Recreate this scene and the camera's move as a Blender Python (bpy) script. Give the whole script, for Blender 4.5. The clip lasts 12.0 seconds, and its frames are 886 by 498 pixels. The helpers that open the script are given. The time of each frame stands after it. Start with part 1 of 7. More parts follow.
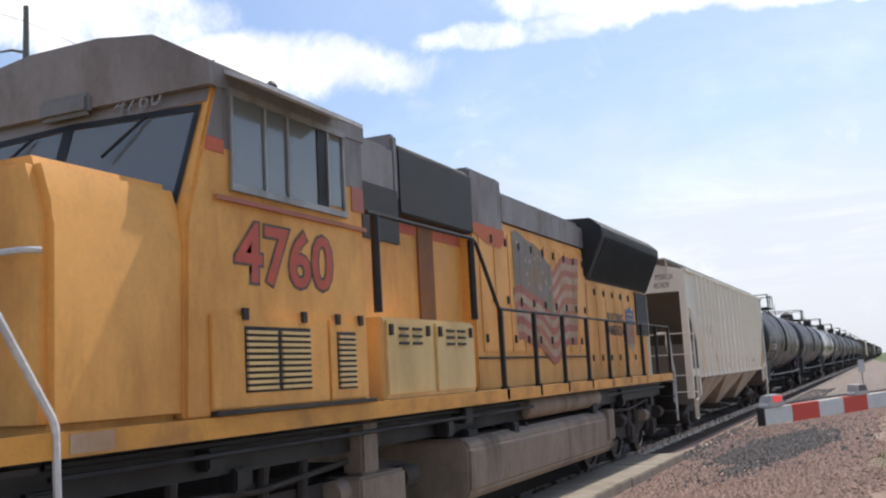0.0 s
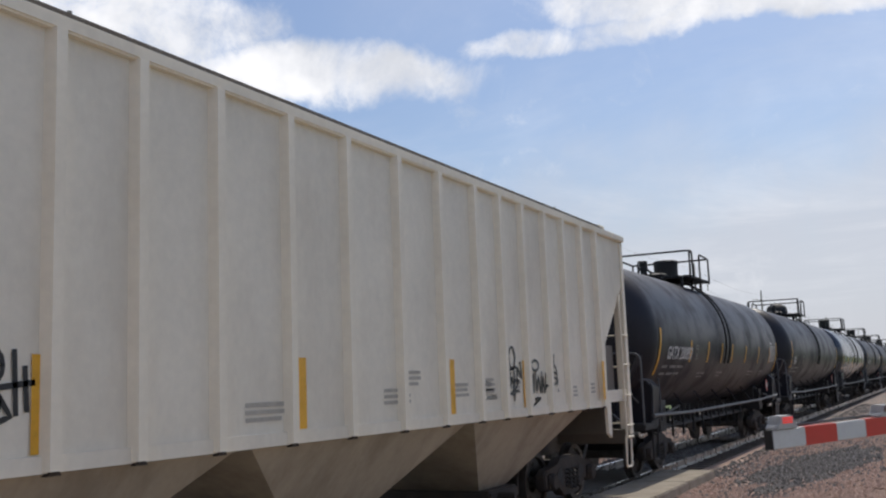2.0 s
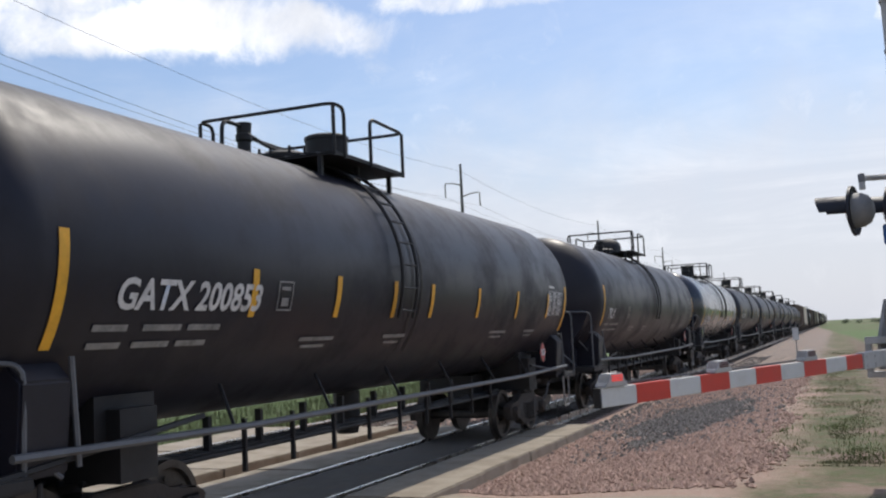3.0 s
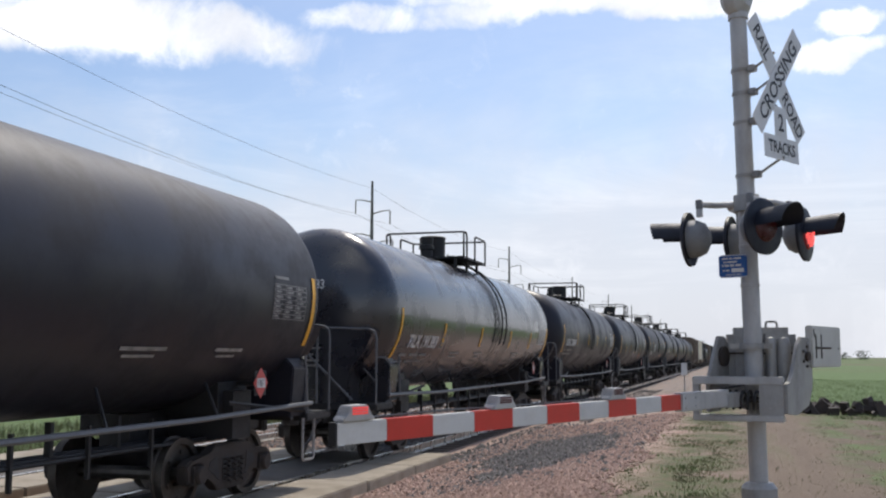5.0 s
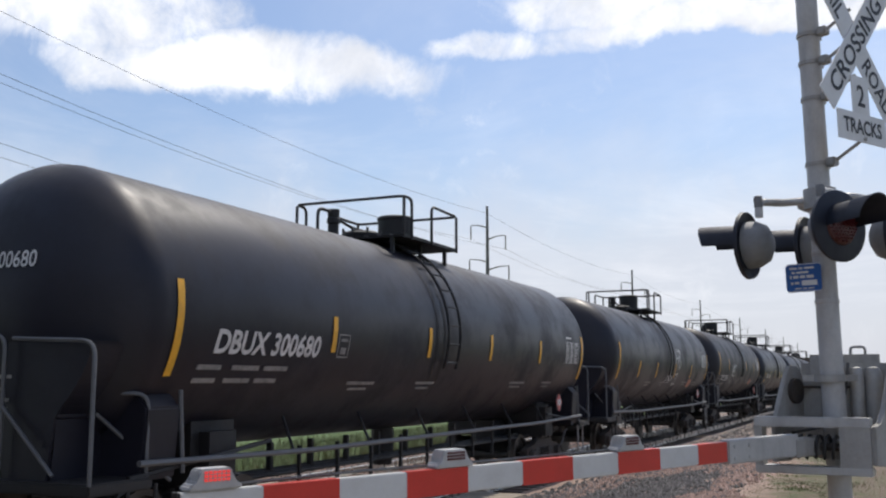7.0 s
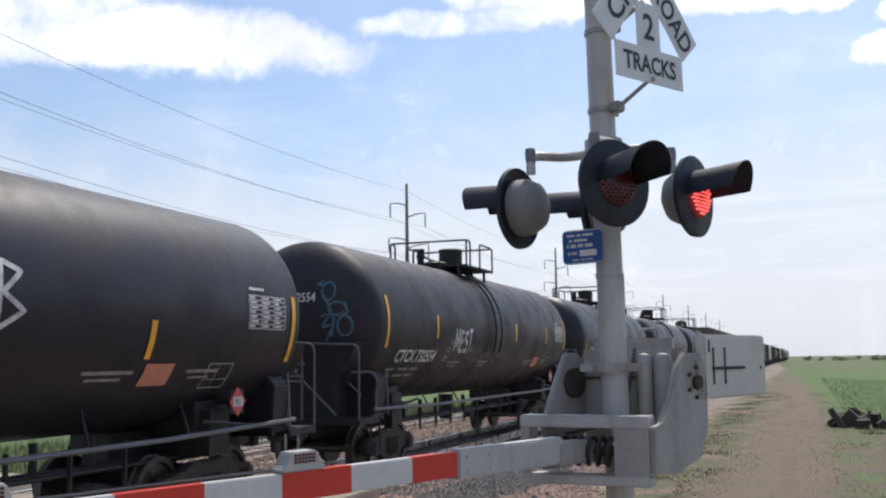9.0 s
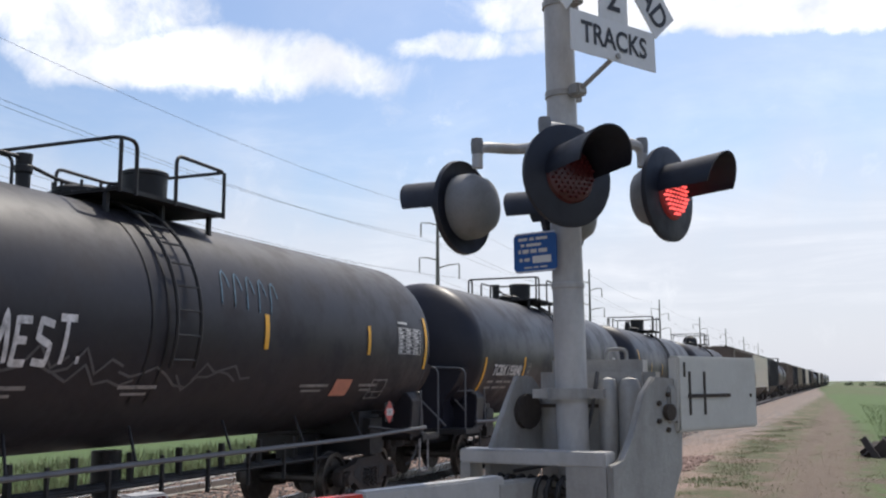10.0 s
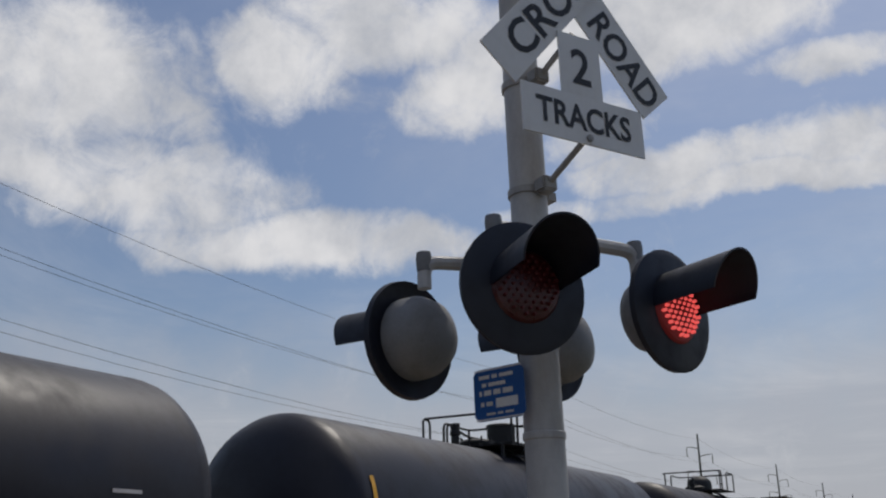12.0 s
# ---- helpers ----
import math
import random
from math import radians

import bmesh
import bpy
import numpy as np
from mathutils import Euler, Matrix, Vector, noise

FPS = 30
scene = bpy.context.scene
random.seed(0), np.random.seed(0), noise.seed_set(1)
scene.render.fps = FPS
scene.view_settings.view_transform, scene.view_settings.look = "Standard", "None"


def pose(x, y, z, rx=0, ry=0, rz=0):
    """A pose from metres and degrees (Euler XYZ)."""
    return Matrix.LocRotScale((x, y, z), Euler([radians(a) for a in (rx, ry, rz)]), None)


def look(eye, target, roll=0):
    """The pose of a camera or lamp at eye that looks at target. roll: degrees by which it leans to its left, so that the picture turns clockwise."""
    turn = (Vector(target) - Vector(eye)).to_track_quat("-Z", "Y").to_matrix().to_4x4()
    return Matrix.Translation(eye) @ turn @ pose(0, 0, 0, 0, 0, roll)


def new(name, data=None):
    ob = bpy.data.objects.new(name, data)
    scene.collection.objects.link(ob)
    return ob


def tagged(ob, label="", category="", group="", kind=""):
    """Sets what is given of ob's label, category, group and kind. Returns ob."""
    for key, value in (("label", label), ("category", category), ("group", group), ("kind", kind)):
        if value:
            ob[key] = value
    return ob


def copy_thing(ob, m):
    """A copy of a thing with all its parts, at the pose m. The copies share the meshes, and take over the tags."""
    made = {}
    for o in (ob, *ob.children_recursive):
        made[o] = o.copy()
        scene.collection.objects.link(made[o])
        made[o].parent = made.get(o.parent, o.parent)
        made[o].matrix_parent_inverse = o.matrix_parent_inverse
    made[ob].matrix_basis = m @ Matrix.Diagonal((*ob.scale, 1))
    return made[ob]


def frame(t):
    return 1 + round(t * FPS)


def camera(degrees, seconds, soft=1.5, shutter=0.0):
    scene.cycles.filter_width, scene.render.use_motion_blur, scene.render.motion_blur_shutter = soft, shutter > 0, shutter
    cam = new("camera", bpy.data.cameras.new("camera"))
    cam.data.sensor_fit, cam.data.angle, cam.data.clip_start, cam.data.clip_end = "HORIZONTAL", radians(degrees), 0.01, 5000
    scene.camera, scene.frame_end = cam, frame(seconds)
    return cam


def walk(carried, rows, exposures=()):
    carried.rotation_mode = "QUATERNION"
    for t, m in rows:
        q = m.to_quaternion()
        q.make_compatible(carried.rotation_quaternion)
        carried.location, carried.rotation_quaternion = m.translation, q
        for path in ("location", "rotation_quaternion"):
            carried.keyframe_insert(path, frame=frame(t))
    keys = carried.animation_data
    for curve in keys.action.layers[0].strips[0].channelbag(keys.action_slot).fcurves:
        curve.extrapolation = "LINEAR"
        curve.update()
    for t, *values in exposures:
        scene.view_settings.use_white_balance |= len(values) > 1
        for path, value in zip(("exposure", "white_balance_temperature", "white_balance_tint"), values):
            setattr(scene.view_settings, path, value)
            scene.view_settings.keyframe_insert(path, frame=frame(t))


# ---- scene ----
cam = camera(48.8, 12.0, soft=2.2)
PATH = [
    (0, (-0.828, -3.178, 1.974), (-1.639, -1.368, 2.231), -3.1),
    (0.5, (-0.688, -2.973, 1.982), (-1.517, -1.164, 2.185), -1.8),
    (1, (-0.586, -2.86, 1.991), (-1.42, -1.048, 2.138), -0.7),
    (1.5, (-0.625, -2.647, 2.002), (-1.376, -0.811, 2.254), -1.4),
    (2, (-0.631, -2.394, 1.991), (-1.526, -0.627, 2.267), -2.2),
    (2.5, (-0.326, -2.173, 1.948), (-1.251, -0.405, 2.077), -1.3),
    (3, (-0.233, -1.829, 1.987), (-0.969, 0.022, 2.168), -2.7),
    (3.5, (-0.019, -1.519, 1.967), (-0.637, 0.371, 2.182), -1.8),
    (5.5, (0.608, -0.093, 1.985), (0.024, 1.806, 2.211), 0.6),
    (6, (0.738, 0.320, 2.076), (-0.038, 2.131, 2.420), 3.3),
    (6.5, (0.744, 0.826, 2.012), (-0.285, 2.526, 2.237), -1.1),
    (7, (0.972, 1.404, 2.051), (0.162, 3.212, 2.322), -0.1),
    (9, (1.759, 3.289, 2.139), (1.077, 5.155, 2.366), -0.8),
    (9.5, (1.883, 3.772, 2.159), (1.086, 5.596, 2.356), -0.2),
    (10, (2.004, 4.339, 2.146), (1.256, 6.174, 2.416), -0.2),
    (10.5, (2.088, 4.748, 2.140), (1.329, 6.582, 2.381), -1.7),
    (11, (2.163, 5.151, 2.175), (1.199, 6.858, 2.571), 1.1),
    (11.5, (2.112, 5.488, 2.187), (1.271, 7.181, 2.840), -0.5),
    (12, (2.198, 5.751, 2.179), (1.305, 7.433, 2.789), -1.3),
]
walk(cam, [(t, look(eye, target, roll)) for t, eye, target, roll in PATH], [(0, 0.26), (0.6, 0.0), (1.0, -0.25), (1.5, 0.05), (2.0, -0.22), (2.6, -0.02), (3.2, 0.05), (5.4, 0.11), (6.0, -0.1), (6.6, 0.0), (8.5, 0.05), (9.0, 0.18), (9.5, 0.06), (10.0, 0.12), (10.5, -0.04), (11.0, -0.12), (11.5, -0.5), (12, -0.82)])
XT = -7.25          # centre line of the train's track; the rail heads are at z = 0
SPEED = 12.95       # metres per second, towards -y


# ---- world, sun, exposure ----
SUN = Vector((0.04, 0.53, 0.85)).normalized()
SUN_EL, SUN_AZ = math.asin(SUN.z), math.atan2(SUN.x, SUN.y)


class Nodes:
    """Short spelling for node trees."""

    def __init__(self, tree):
        self.t = tree

    def n(self, kind, ins=None, **props):
        node = self.t.nodes.new(kind)
        for key, value in props.items():
            setattr(node, key, value)
        for key, value in (ins or {}).items():
            if isinstance(value, bpy.types.NodeSocket):
                self.t.links.new(value, node.inputs[key])
            else:
                node.inputs[key].default_value = value
        return node

    def math(self, op, a, b=0.0, c=0.0, clamp=False):
        return self.n("ShaderNodeMath", {0: a, 1: b, 2: c}, operation=op, use_clamp=clamp).outputs[0]

    def noise(self, vec, scale, detail=4.0, rough=0.55, dist=0.0):
        return self.n("ShaderNodeTexNoise", {"Vector": vec, "Scale": scale, "Detail": detail, "Roughness": rough, "Distortion": dist})

    def ramp(self, fac, stops):
        node = self.n("ShaderNodeValToRGB", {"Fac": fac})
        el = node.color_ramp.elements
        while len(el) < len(stops):
            el.new(0.5)
        for e, (p, c) in zip(el, stops):
            e.position = p
            e.color = (c, c, c, 1) if isinstance(c, (int, float)) else (*c, 1)
        return node.outputs[0]

    def mix(self, fac, a, b, blend="MIX"):
        node = self.n("ShaderNodeMix", data_type="RGBA", blend_type=blend)
        for sock, value in ((node.inputs[0], fac), (node.inputs[6], a), (node.inputs[7], b)):
            if isinstance(value, bpy.types.NodeSocket):
                self.t.links.new(value, sock)
            else:
                sock.default_value = (*value, 1) if isinstance(value, tuple) and len(value) == 3 else value
        return node.outputs[2]

    def smooth(self, v, lo, hi):
        return self.n("ShaderNodeMapRange", {"Value": v, "From Min": lo, "From Max": hi}, interpolation_type="SMOOTHSTEP").outputs[0]


def make_world():
    world = bpy.data.worlds.new("sky")
    scene.world = world
    world.use_nodes = True
    t = world.node_tree
    t.nodes.clear()
    g = Nodes(t)
    sky = g.n("ShaderNodeTexSky", sky_type="NISHITA", sun_disc=False, sun_elevation=SUN_EL, sun_rotation=SUN_AZ, air_density=1.2, dust_density=1.6, ozone_density=1.5)
    base = g.mix(1.0, sky.outputs[0], (0.1025, 0.109, 0.1235), "MULTIPLY")
    way = g.n("ShaderNodeTexCoord").outputs["Generated"]
    sep = g.n("ShaderNodeSeparateXYZ", {0: way})
    x, y, z = sep.outputs
    el0 = g.math("MULTIPLY", g.math("ARCSINE", z), 57.2958)
    az0 = g.math("MULTIPLY", g.math("ARCTAN2", x, y), 57.2958)
    # ragged edges: shift the bearings by noise
    n1 = g.noise(way, 7.0, 6.0, 0.6)
    ns = g.n("ShaderNodeSeparateColor", {0: n1.outputs["Color"]})
    az = g.math("MULTIPLY_ADD", g.math("SUBTRACT", ns.outputs[0], 0.5), 11.0, az0)
    el = g.math("MULTIPLY_ADD", g.math("SUBTRACT", ns.outputs[1], 0.5), 4.2, el0)
    # clouds: bearing, height, half-widths (degrees), density
    clouds = [(-37, 18.0, 11.5, 1.7, 0.95), (-46, 20.6, 8, 2.6, 0.85), (-52, 26.2, 8, 4.6, 0.95), (-55, 22.0, 6, 2.0, 0.8),
              (-39, 28.4, 4.5, 2.8, 0.9), (-31.5, 30.8, 9, 2.1, 0.95), (-26.5, 26.6, 5, 2.6, 0.95), (-22, 29.0, 6, 2.6, 0.9),
              (-13.5, 21.7, 6.5, 1.4, 0.95), (-2.5, 22.0, 8, 1.6, 0.85), (-18.2, 24.0, 3.6, 2.0, 0.85), (-12, 30.0, 10, 3.0, 1.0), (-2.5, 26.0, 6, 1.0, 0.8),
              (-20, 19.6, 4.5, 0.8, 0.7), (-6.4, 20.2, 12, 1.0, 0.95), (6.6, 17.7, 2.6, 0.8, 0.9), (5.6, 16.1, 3.2, 0.8, 0.85), (1.6, 19.2, 3, 0.7, 0.8),
              (-40, 35.5, 26, 3.0, 0.8), (14, 24, 9, 3, 0.8)]
    total = None
    for a, e, wa, we, d in clouds:
        u = g.math("MULTIPLY", g.math("SUBTRACT", az, a), 1 / wa)
        v = g.math("MULTIPLY", g.math("SUBTRACT", el, e), 1 / we)
        q = g.math("ADD", g.math("MULTIPLY", u, u), g.math("MULTIPLY", v, v))
        blob = g.math("MULTIPLY", g.smooth(q, 1.9, 0.1), d)
        total = blob if total is None else g.math("MAXIMUM", total, blob)
    # broken cloud over the rest of the sky, and thin veils
    flat = g.n("ShaderNodeCombineXYZ", {0: g.math("DIVIDE", x, g.math("MAXIMUM", z, 0.06)), 1: g.math("DIVIDE", y, g.math("MAXIMUM", z, 0.06))}).outputs[0]
    field = g.noise(flat, 0.8, 8.0, 0.62, 0.4).outputs[0]
    high = g.math("MULTIPLY", g.smooth(field, 0.47, 0.66), g.smooth(el0, 31.0, 38.0))
    veil = g.math("MULTIPLY", g.smooth(g.noise(flat, 0.35, 7.0, 0.65, 0.8).outputs[0], 0.40, 0.78), 0.34)
    fine = g.math("MULTIPLY_ADD", g.math("SUBTRACT", g.noise(way, 15.0, 7.0, 0.66, 0.4).outputs[0], 0.5), 1.7, total)
    mask = g.math("MAXIMUM", g.smooth(fine, 0.02, 1.02), g.math("MAXIMUM", high, veil), clamp=True)
    haze = g.math("MULTIPLY", g.smooth(g.math("MULTIPLY_ADD", g.math("SUBTRACT", ns.outputs[2], 0.5), 9.0, el0), 15.5, 6.0), 0.86)
    lit = g.mix(g.smooth(g.noise(way, 9.0, 6.0, 0.6).outputs[0], 0.3, 0.7), (0.80, 0.83, 0.905), (1.26, 1.255, 1.28))
    col = g.mix(haze, base, (0.715, 0.745, 0.835))
    col = g.mix(mask, col, lit)
    bg = g.n("ShaderNodeBackground", {"Color": col, "Strength": 1.0})
    g.n("ShaderNodeOutputWorld", {"Surface": bg.outputs[0]})


make_world()
sun = new("sun", bpy.data.lights.new("sun", "SUN"))
sun.data.energy, sun.data.angle, sun.data.color = 3.3, radians(1.0), (1.0, 0.93, 0.83)
sun.matrix_world = look((0, 0, 60), Vector((0, 0, 60)) - SUN)


# ---- materials ----
def material(name, color, rough=0.6, metal=0.0, spread=0.25, scale=3.0, dirt=None, dirt_amount=0.4, dirt_scale=1.2, streaks=False, bump=0.15, bump_scale=60.0, coat=0.0, islands=0.0, spec=0.5):
    """Paint, metal or stone: base colour varied at two scales, dirt with a shape of its own, fine relief."""
    m = bpy.data.materials.new(name)
    m.use_nodes = True
    g = Nodes(m.node_tree)
    b = m.node_tree.nodes["Principled BSDF"]
    co = g.n("ShaderNodeTexCoord").outputs["Object"]
    big = g.noise(co, scale, 5.0, 0.6).outputs[0]
    small = g.noise(co, scale * 14, 3.0, 0.6).outputs[0]
    val = g.math("ADD", g.math("MULTIPLY", big, 0.65), g.math("MULTIPLY", small, 0.35))
    lo, hi = [tuple(min(1, c * k) for c in color) for k in (1 - spread, 1 + spread)]
    col = g.ramp(val, [(0.3, lo), (0.7, hi)])
    if islands:
        rnd = g.n("ShaderNodeNewGeometry").outputs["Random Per Island"]
        col = g.mix(g.math("MULTIPLY", rnd, islands), col, tuple(c * 0.35 for c in color))
    if dirt:
        vec = co
        if streaks:
            vec = g.n("ShaderNodeMapping", {"Vector": co, "Scale": (1.0, 1.3, 0.4)}).outputs[0]
        dn = g.noise(vec, dirt_scale, 6.0, 0.68).outputs[0]
        col = g.mix(g.math("MULTIPLY", g.smooth(dn, 0.42, 0.72), dirt_amount), col, dirt)
        rough_s = g.math("MULTIPLY_ADD", g.smooth(dn, 0.4, 0.72), 0.25, rough, clamp=True)
    else:
        rough_s = g.math("MULTIPLY_ADD", g.math("SUBTRACT", big, 0.5), 0.3, rough, clamp=True)
    m.node_tree.links.new(col, b.inputs["Base Color"])
    m.node_tree.links.new(rough_s, b.inputs["Roughness"])
    b.inputs["Metallic"].default_value = metal
    b.inputs["Coat Weight"].default_value = coat
    b.inputs["Specular IOR Level"].default_value = spec
    if bump:
        bn = g.n("ShaderNodeBump", {"Strength": bump, "Distance": 0.02, "Height": g.noise(co, bump_scale, 4.0, 0.6).outputs[0]})
        m.node_tree.links.new(bn.outputs[0], b.inputs["Normal"])
    return m


def glow(name, color, strength):
    m = bpy.data.materials.new(name)
    m.use_nodes = True
    b = m.node_tree.nodes["Principled BSDF"]
    b.inputs["Base Color"].default_value = (*color, 1)
    b.inputs["Emission Color"].default_value = (*color, 1)
    b.inputs["Emission Strength"].default_value = strength
    return m


def glass(name, color, rough=0.08):
    m = bpy.data.materials.new(name)
    m.use_nodes = True
    b = m.node_tree.nodes["Principled BSDF"]
    b.inputs["Base Color"].default_value = (*color, 1)
    b.inputs["Roughness"].default_value = rough
    b.inputs["Transmission Weight"].default_value = 0.35
    b.inputs["IOR"].default_value = 1.9
    return m


DUST = (0.30, 0.25, 0.20)
tank_paint = material("tank black paint", (0.0145, 0.0145, 0.0230), 0.40, spread=0.25, scale=0.6, dirt=(0.018, 0.018, 0.022), dirt_amount=0.4, dirt_scale=0.9, bump=0.05, bump_scale=9, spec=0.34)
tank_gloss = material("tank glossy black paint", (0.011, 0.0118, 0.019), 0.18, spread=0.25, scale=0.5, dirt=(0.018, 0.0175, 0.020), dirt_amount=0.35, dirt_scale=0.7, bump=0.012, bump_scale=4, spec=0.95, coat=0.15)
tank_grey = material("tank dusty grey paint", (0.0235, 0.0225, 0.0285), 0.45, spread=0.3, scale=0.6, dirt=(0.027, 0.025, 0.029), dirt_amount=0.4, bump=0.05, bump_scale=9, spec=0.28)
black_iron = material("black iron", (0.010, 0.010, 0.012), 0.55, spread=0.4, scale=4, dirt=(0.024, 0.021, 0.019), dirt_amount=0.45, bump=0.2)
truck_iron = material("dusty cast iron", (0.032, 0.026, 0.023), 0.75, spread=0.45, scale=5, dirt=(0.085, 0.064, 0.048), dirt_amount=0.55, bump=0.35, bump_scale=40)
wheel_steel = material("rolled wheel steel", (0.10, 0.09, 0.08), 0.45, metal=0.7, spread=0.4, scale=6, dirt=(0.06, 0.045, 0.035), dirt_amount=0.8, bump=0.2)
rail_grey = material("worn grey handrail paint", (0.10, 0.105, 0.115), 0.5, spread=0.3, scale=5, bump=0.05)
bright_steel = material("bright worn steel", (0.55, 0.53, 0.50), 0.28, metal=1.0, spread=0.2, scale=2, bump=0.1)
yellow_paint = material("armour yellow paint", (0.80, 0.385, 0.088), 0.55, spread=0.14, scale=1.5, dirt=(0.42, 0.18, 0.05), dirt_amount=0.6, dirt_scale=0.8, streaks=True, bump=0.06, bump_scale=14)
pale_yellow = material("pale yellow cabinet paint", (0.68, 0.47, 0.19), 0.5, spread=0.1, scale=1.5, dirt=(0.34, 0.2, 0.08), dirt_amount=0.35, streaks=True, bump=0.06)
sill_yellow = material("sill stripe yellow", (0.66, 0.30, 0.045), 0.5, spread=0.15, scale=2, dirt=(0.24, 0.12, 0.06), dirt_amount=0.65, bump=0.05)
loco_grey = material("harbour grey paint", (0.24, 0.22, 0.215), 0.55, spread=0.2, scale=1.2, dirt=(0.11, 0.085, 0.07), dirt_amount=0.6, streaks=True, bump=0.08)
loco_dark = material("dark radiator mesh", (0.018, 0.019, 0.022), 0.6, spread=0.3, scale=6, bump=0.6, bump_scale=160)
loco_red = material("red lettering paint", (0.50, 0.07, 0.035), 0.5, spread=0.2, scale=6, dirt=(0.4, 0.2, 0.06), dirt_amount=0.4, bump=0.02)
fade_red = material("faded red paint", (0.38, 0.12, 0.085), 0.6, spread=0.25, scale=4, dirt=(0.45, 0.24, 0.09), dirt_amount=0.75, bump=0.02)
flash_red = material("dusty red stripe paint", (0.55, 0.12, 0.06), 0.6, spread=0.25, scale=4, dirt=(0.45, 0.2, 0.07), dirt_amount=0.5, bump=0.02)
fade_white = material("faded white paint", (0.42, 0.30, 0.20), 0.6, spread=0.25, scale=4, dirt=(0.42, 0.22, 0.10), dirt_amount=0.8, bump=0.02)
fade_blue = material("faded blue grey paint", (0.19, 0.165, 0.14), 0.6, spread=0.3, scale=4, dirt=(0.38, 0.22, 0.09), dirt_amount=0.7, bump=0.02)
shield_blue = material("emblem blue", (0.05, 0.09, 0.24), 0.5, spread=0.2, scale=6, dirt=(0.2, 0.16, 0.14), dirt_amount=0.4, bump=0.02)
fuel_tan = material("dust-caked fuel tank steel", (0.25, 0.195, 0.145), 0.7, spread=0.25, scale=1.5, dirt=(0.085, 0.065, 0.05), dirt_amount=0.7, streaks=True, bump=0.15)
hopper_paint = material("hopper off-white paint", (0.80, 0.735, 0.615), 0.55, spread=0.10, scale=0.8, dirt=(0.58, 0.51, 0.41), dirt_amount=0.4, dirt_scale=0.8, streaks=True, bump=0.06, bump_scale=10)
# lower sheets and bays: darker than hopper_paint, with shade mixed into the base colour
hopper_low = material("dusty hopper lower sheets, shade in colour", (0.10, 0.084, 0.070), 0.65, spread=0.15, scale=0.8, dirt=(0.12, 0.098, 0.08), dirt_amount=0.6, streaks=True, bump=0.1)
hopper_bay = material("hopper cream bay sheets, shade in colour", (0.36, 0.31, 0.245), 0.6, spread=0.15, scale=0.8, dirt=(0.20, 0.165, 0.13), dirt_amount=0.6, streaks=True, bump=0.1)
faded_print = material("faded grey print", (0.42, 0.385, 0.33), 0.6, spread=0.3, scale=9, bump=0)
# bulkhead behind the end posts: paint darkened to stand for shade there
bulkhead_shaded = material("hopper bulkhead paint, shade in colour", (0.14, 0.118, 0.098), 0.65, spread=0.12, scale=1.0, dirt=(0.13, 0.11, 0.092), dirt_amount=0.55, streaks=True, bump=0.08)
hopper_brown = material("hopper brown paint", (0.12, 0.085, 0.068), 0.6, spread=0.2, scale=0.8, dirt=(0.16, 0.13, 0.11), dirt_amount=0.5, streaks=True, bump=0.06)
hopper_tan = material("hopper tan paint", (0.30, 0.255, 0.19), 0.6, spread=0.15, scale=0.8, dirt=(0.22, 0.19, 0.15), dirt_amount=0.5, streaks=True, bump=0.06)
letter_black = material("black lettering paint", (0.025, 0.025, 0.028), 0.55, spread=0.3, scale=9, bump=0)
letter_white = material("white lettering paint", (0.62, 0.61, 0.60), 0.55, spread=0.15, scale=9, dirt=(0.2, 0.19, 0.18), dirt_amount=0.45, dirt_scale=5, bump=0)
letter_dim = material("worn white lettering paint", (0.26, 0.255, 0.25), 0.6, spread=0.3, scale=9, dirt=(0.08, 0.08, 0.08), dirt_amount=0.6, dirt_scale=7, bump=0)
reflect_yellow = material("yellow reflective tape", (0.78, 0.40, 0.025), 0.4, spread=0.1, scale=9, dirt=(0.35, 0.22, 0.05), dirt_amount=0.3, dirt_scale=6, bump=0)
spray_black = material("black spray paint", (0.018, 0.018, 0.02), 0.4, spread=0.2, scale=9, bump=0)
spray_white = material("white spray paint", (0.62, 0.62, 0.62), 0.6, spread=0.35, scale=6, dirt=(0.08, 0.08, 0.08), dirt_amount=0.6, dirt_scale=9, bump=0)
spray_dim = material("dim grey spray paint", (0.085, 0.085, 0.09), 0.6, spread=0.4, scale=6, bump=0)
spray_blue = material("pale blue spray paint", (0.06, 0.13, 0.19), 0.6, spread=0.35, scale=6, dirt=(0.04, 0.05, 0.06), dirt_amount=0.7, dirt_scale=9, bump=0)
placard_red = material("red placard", (0.50, 0.055, 0.05), 0.4, spread=0.1, scale=8, bump=0)
orange_card = material("faded orange card", (0.52, 0.22, 0.15), 0.6, spread=0.2, scale=9, bump=0)
patch_gold = material("dull gold panel", (0.34, 0.26, 0.10), 0.55, spread=0.2, scale=6, bump=0)
signal_alu = material("weathered aluminium paint", (0.44, 0.435, 0.43), 0.5, metal=0.15, spread=0.12, scale=2.5, dirt=(0.25, 0.235, 0.22), dirt_amount=0.5, dirt_scale=3, streaks=True, bump=0.12, bump_scale=70)
signal_steel = material("galvanised gate steel", (0.34, 0.335, 0.325), 0.5, metal=0.3, spread=0.15, scale=3, dirt=(0.17, 0.15, 0.13), dirt_amount=0.5, dirt_scale=3, streaks=True, bump=0.15)
weight_paint = material("cream counterweight paint", (0.52, 0.51, 0.475), 0.5, spread=0.08, scale=3, dirt=(0.36, 0.34, 0.30), dirt_amount=0.4, dirt_scale=3, bump=0.08)
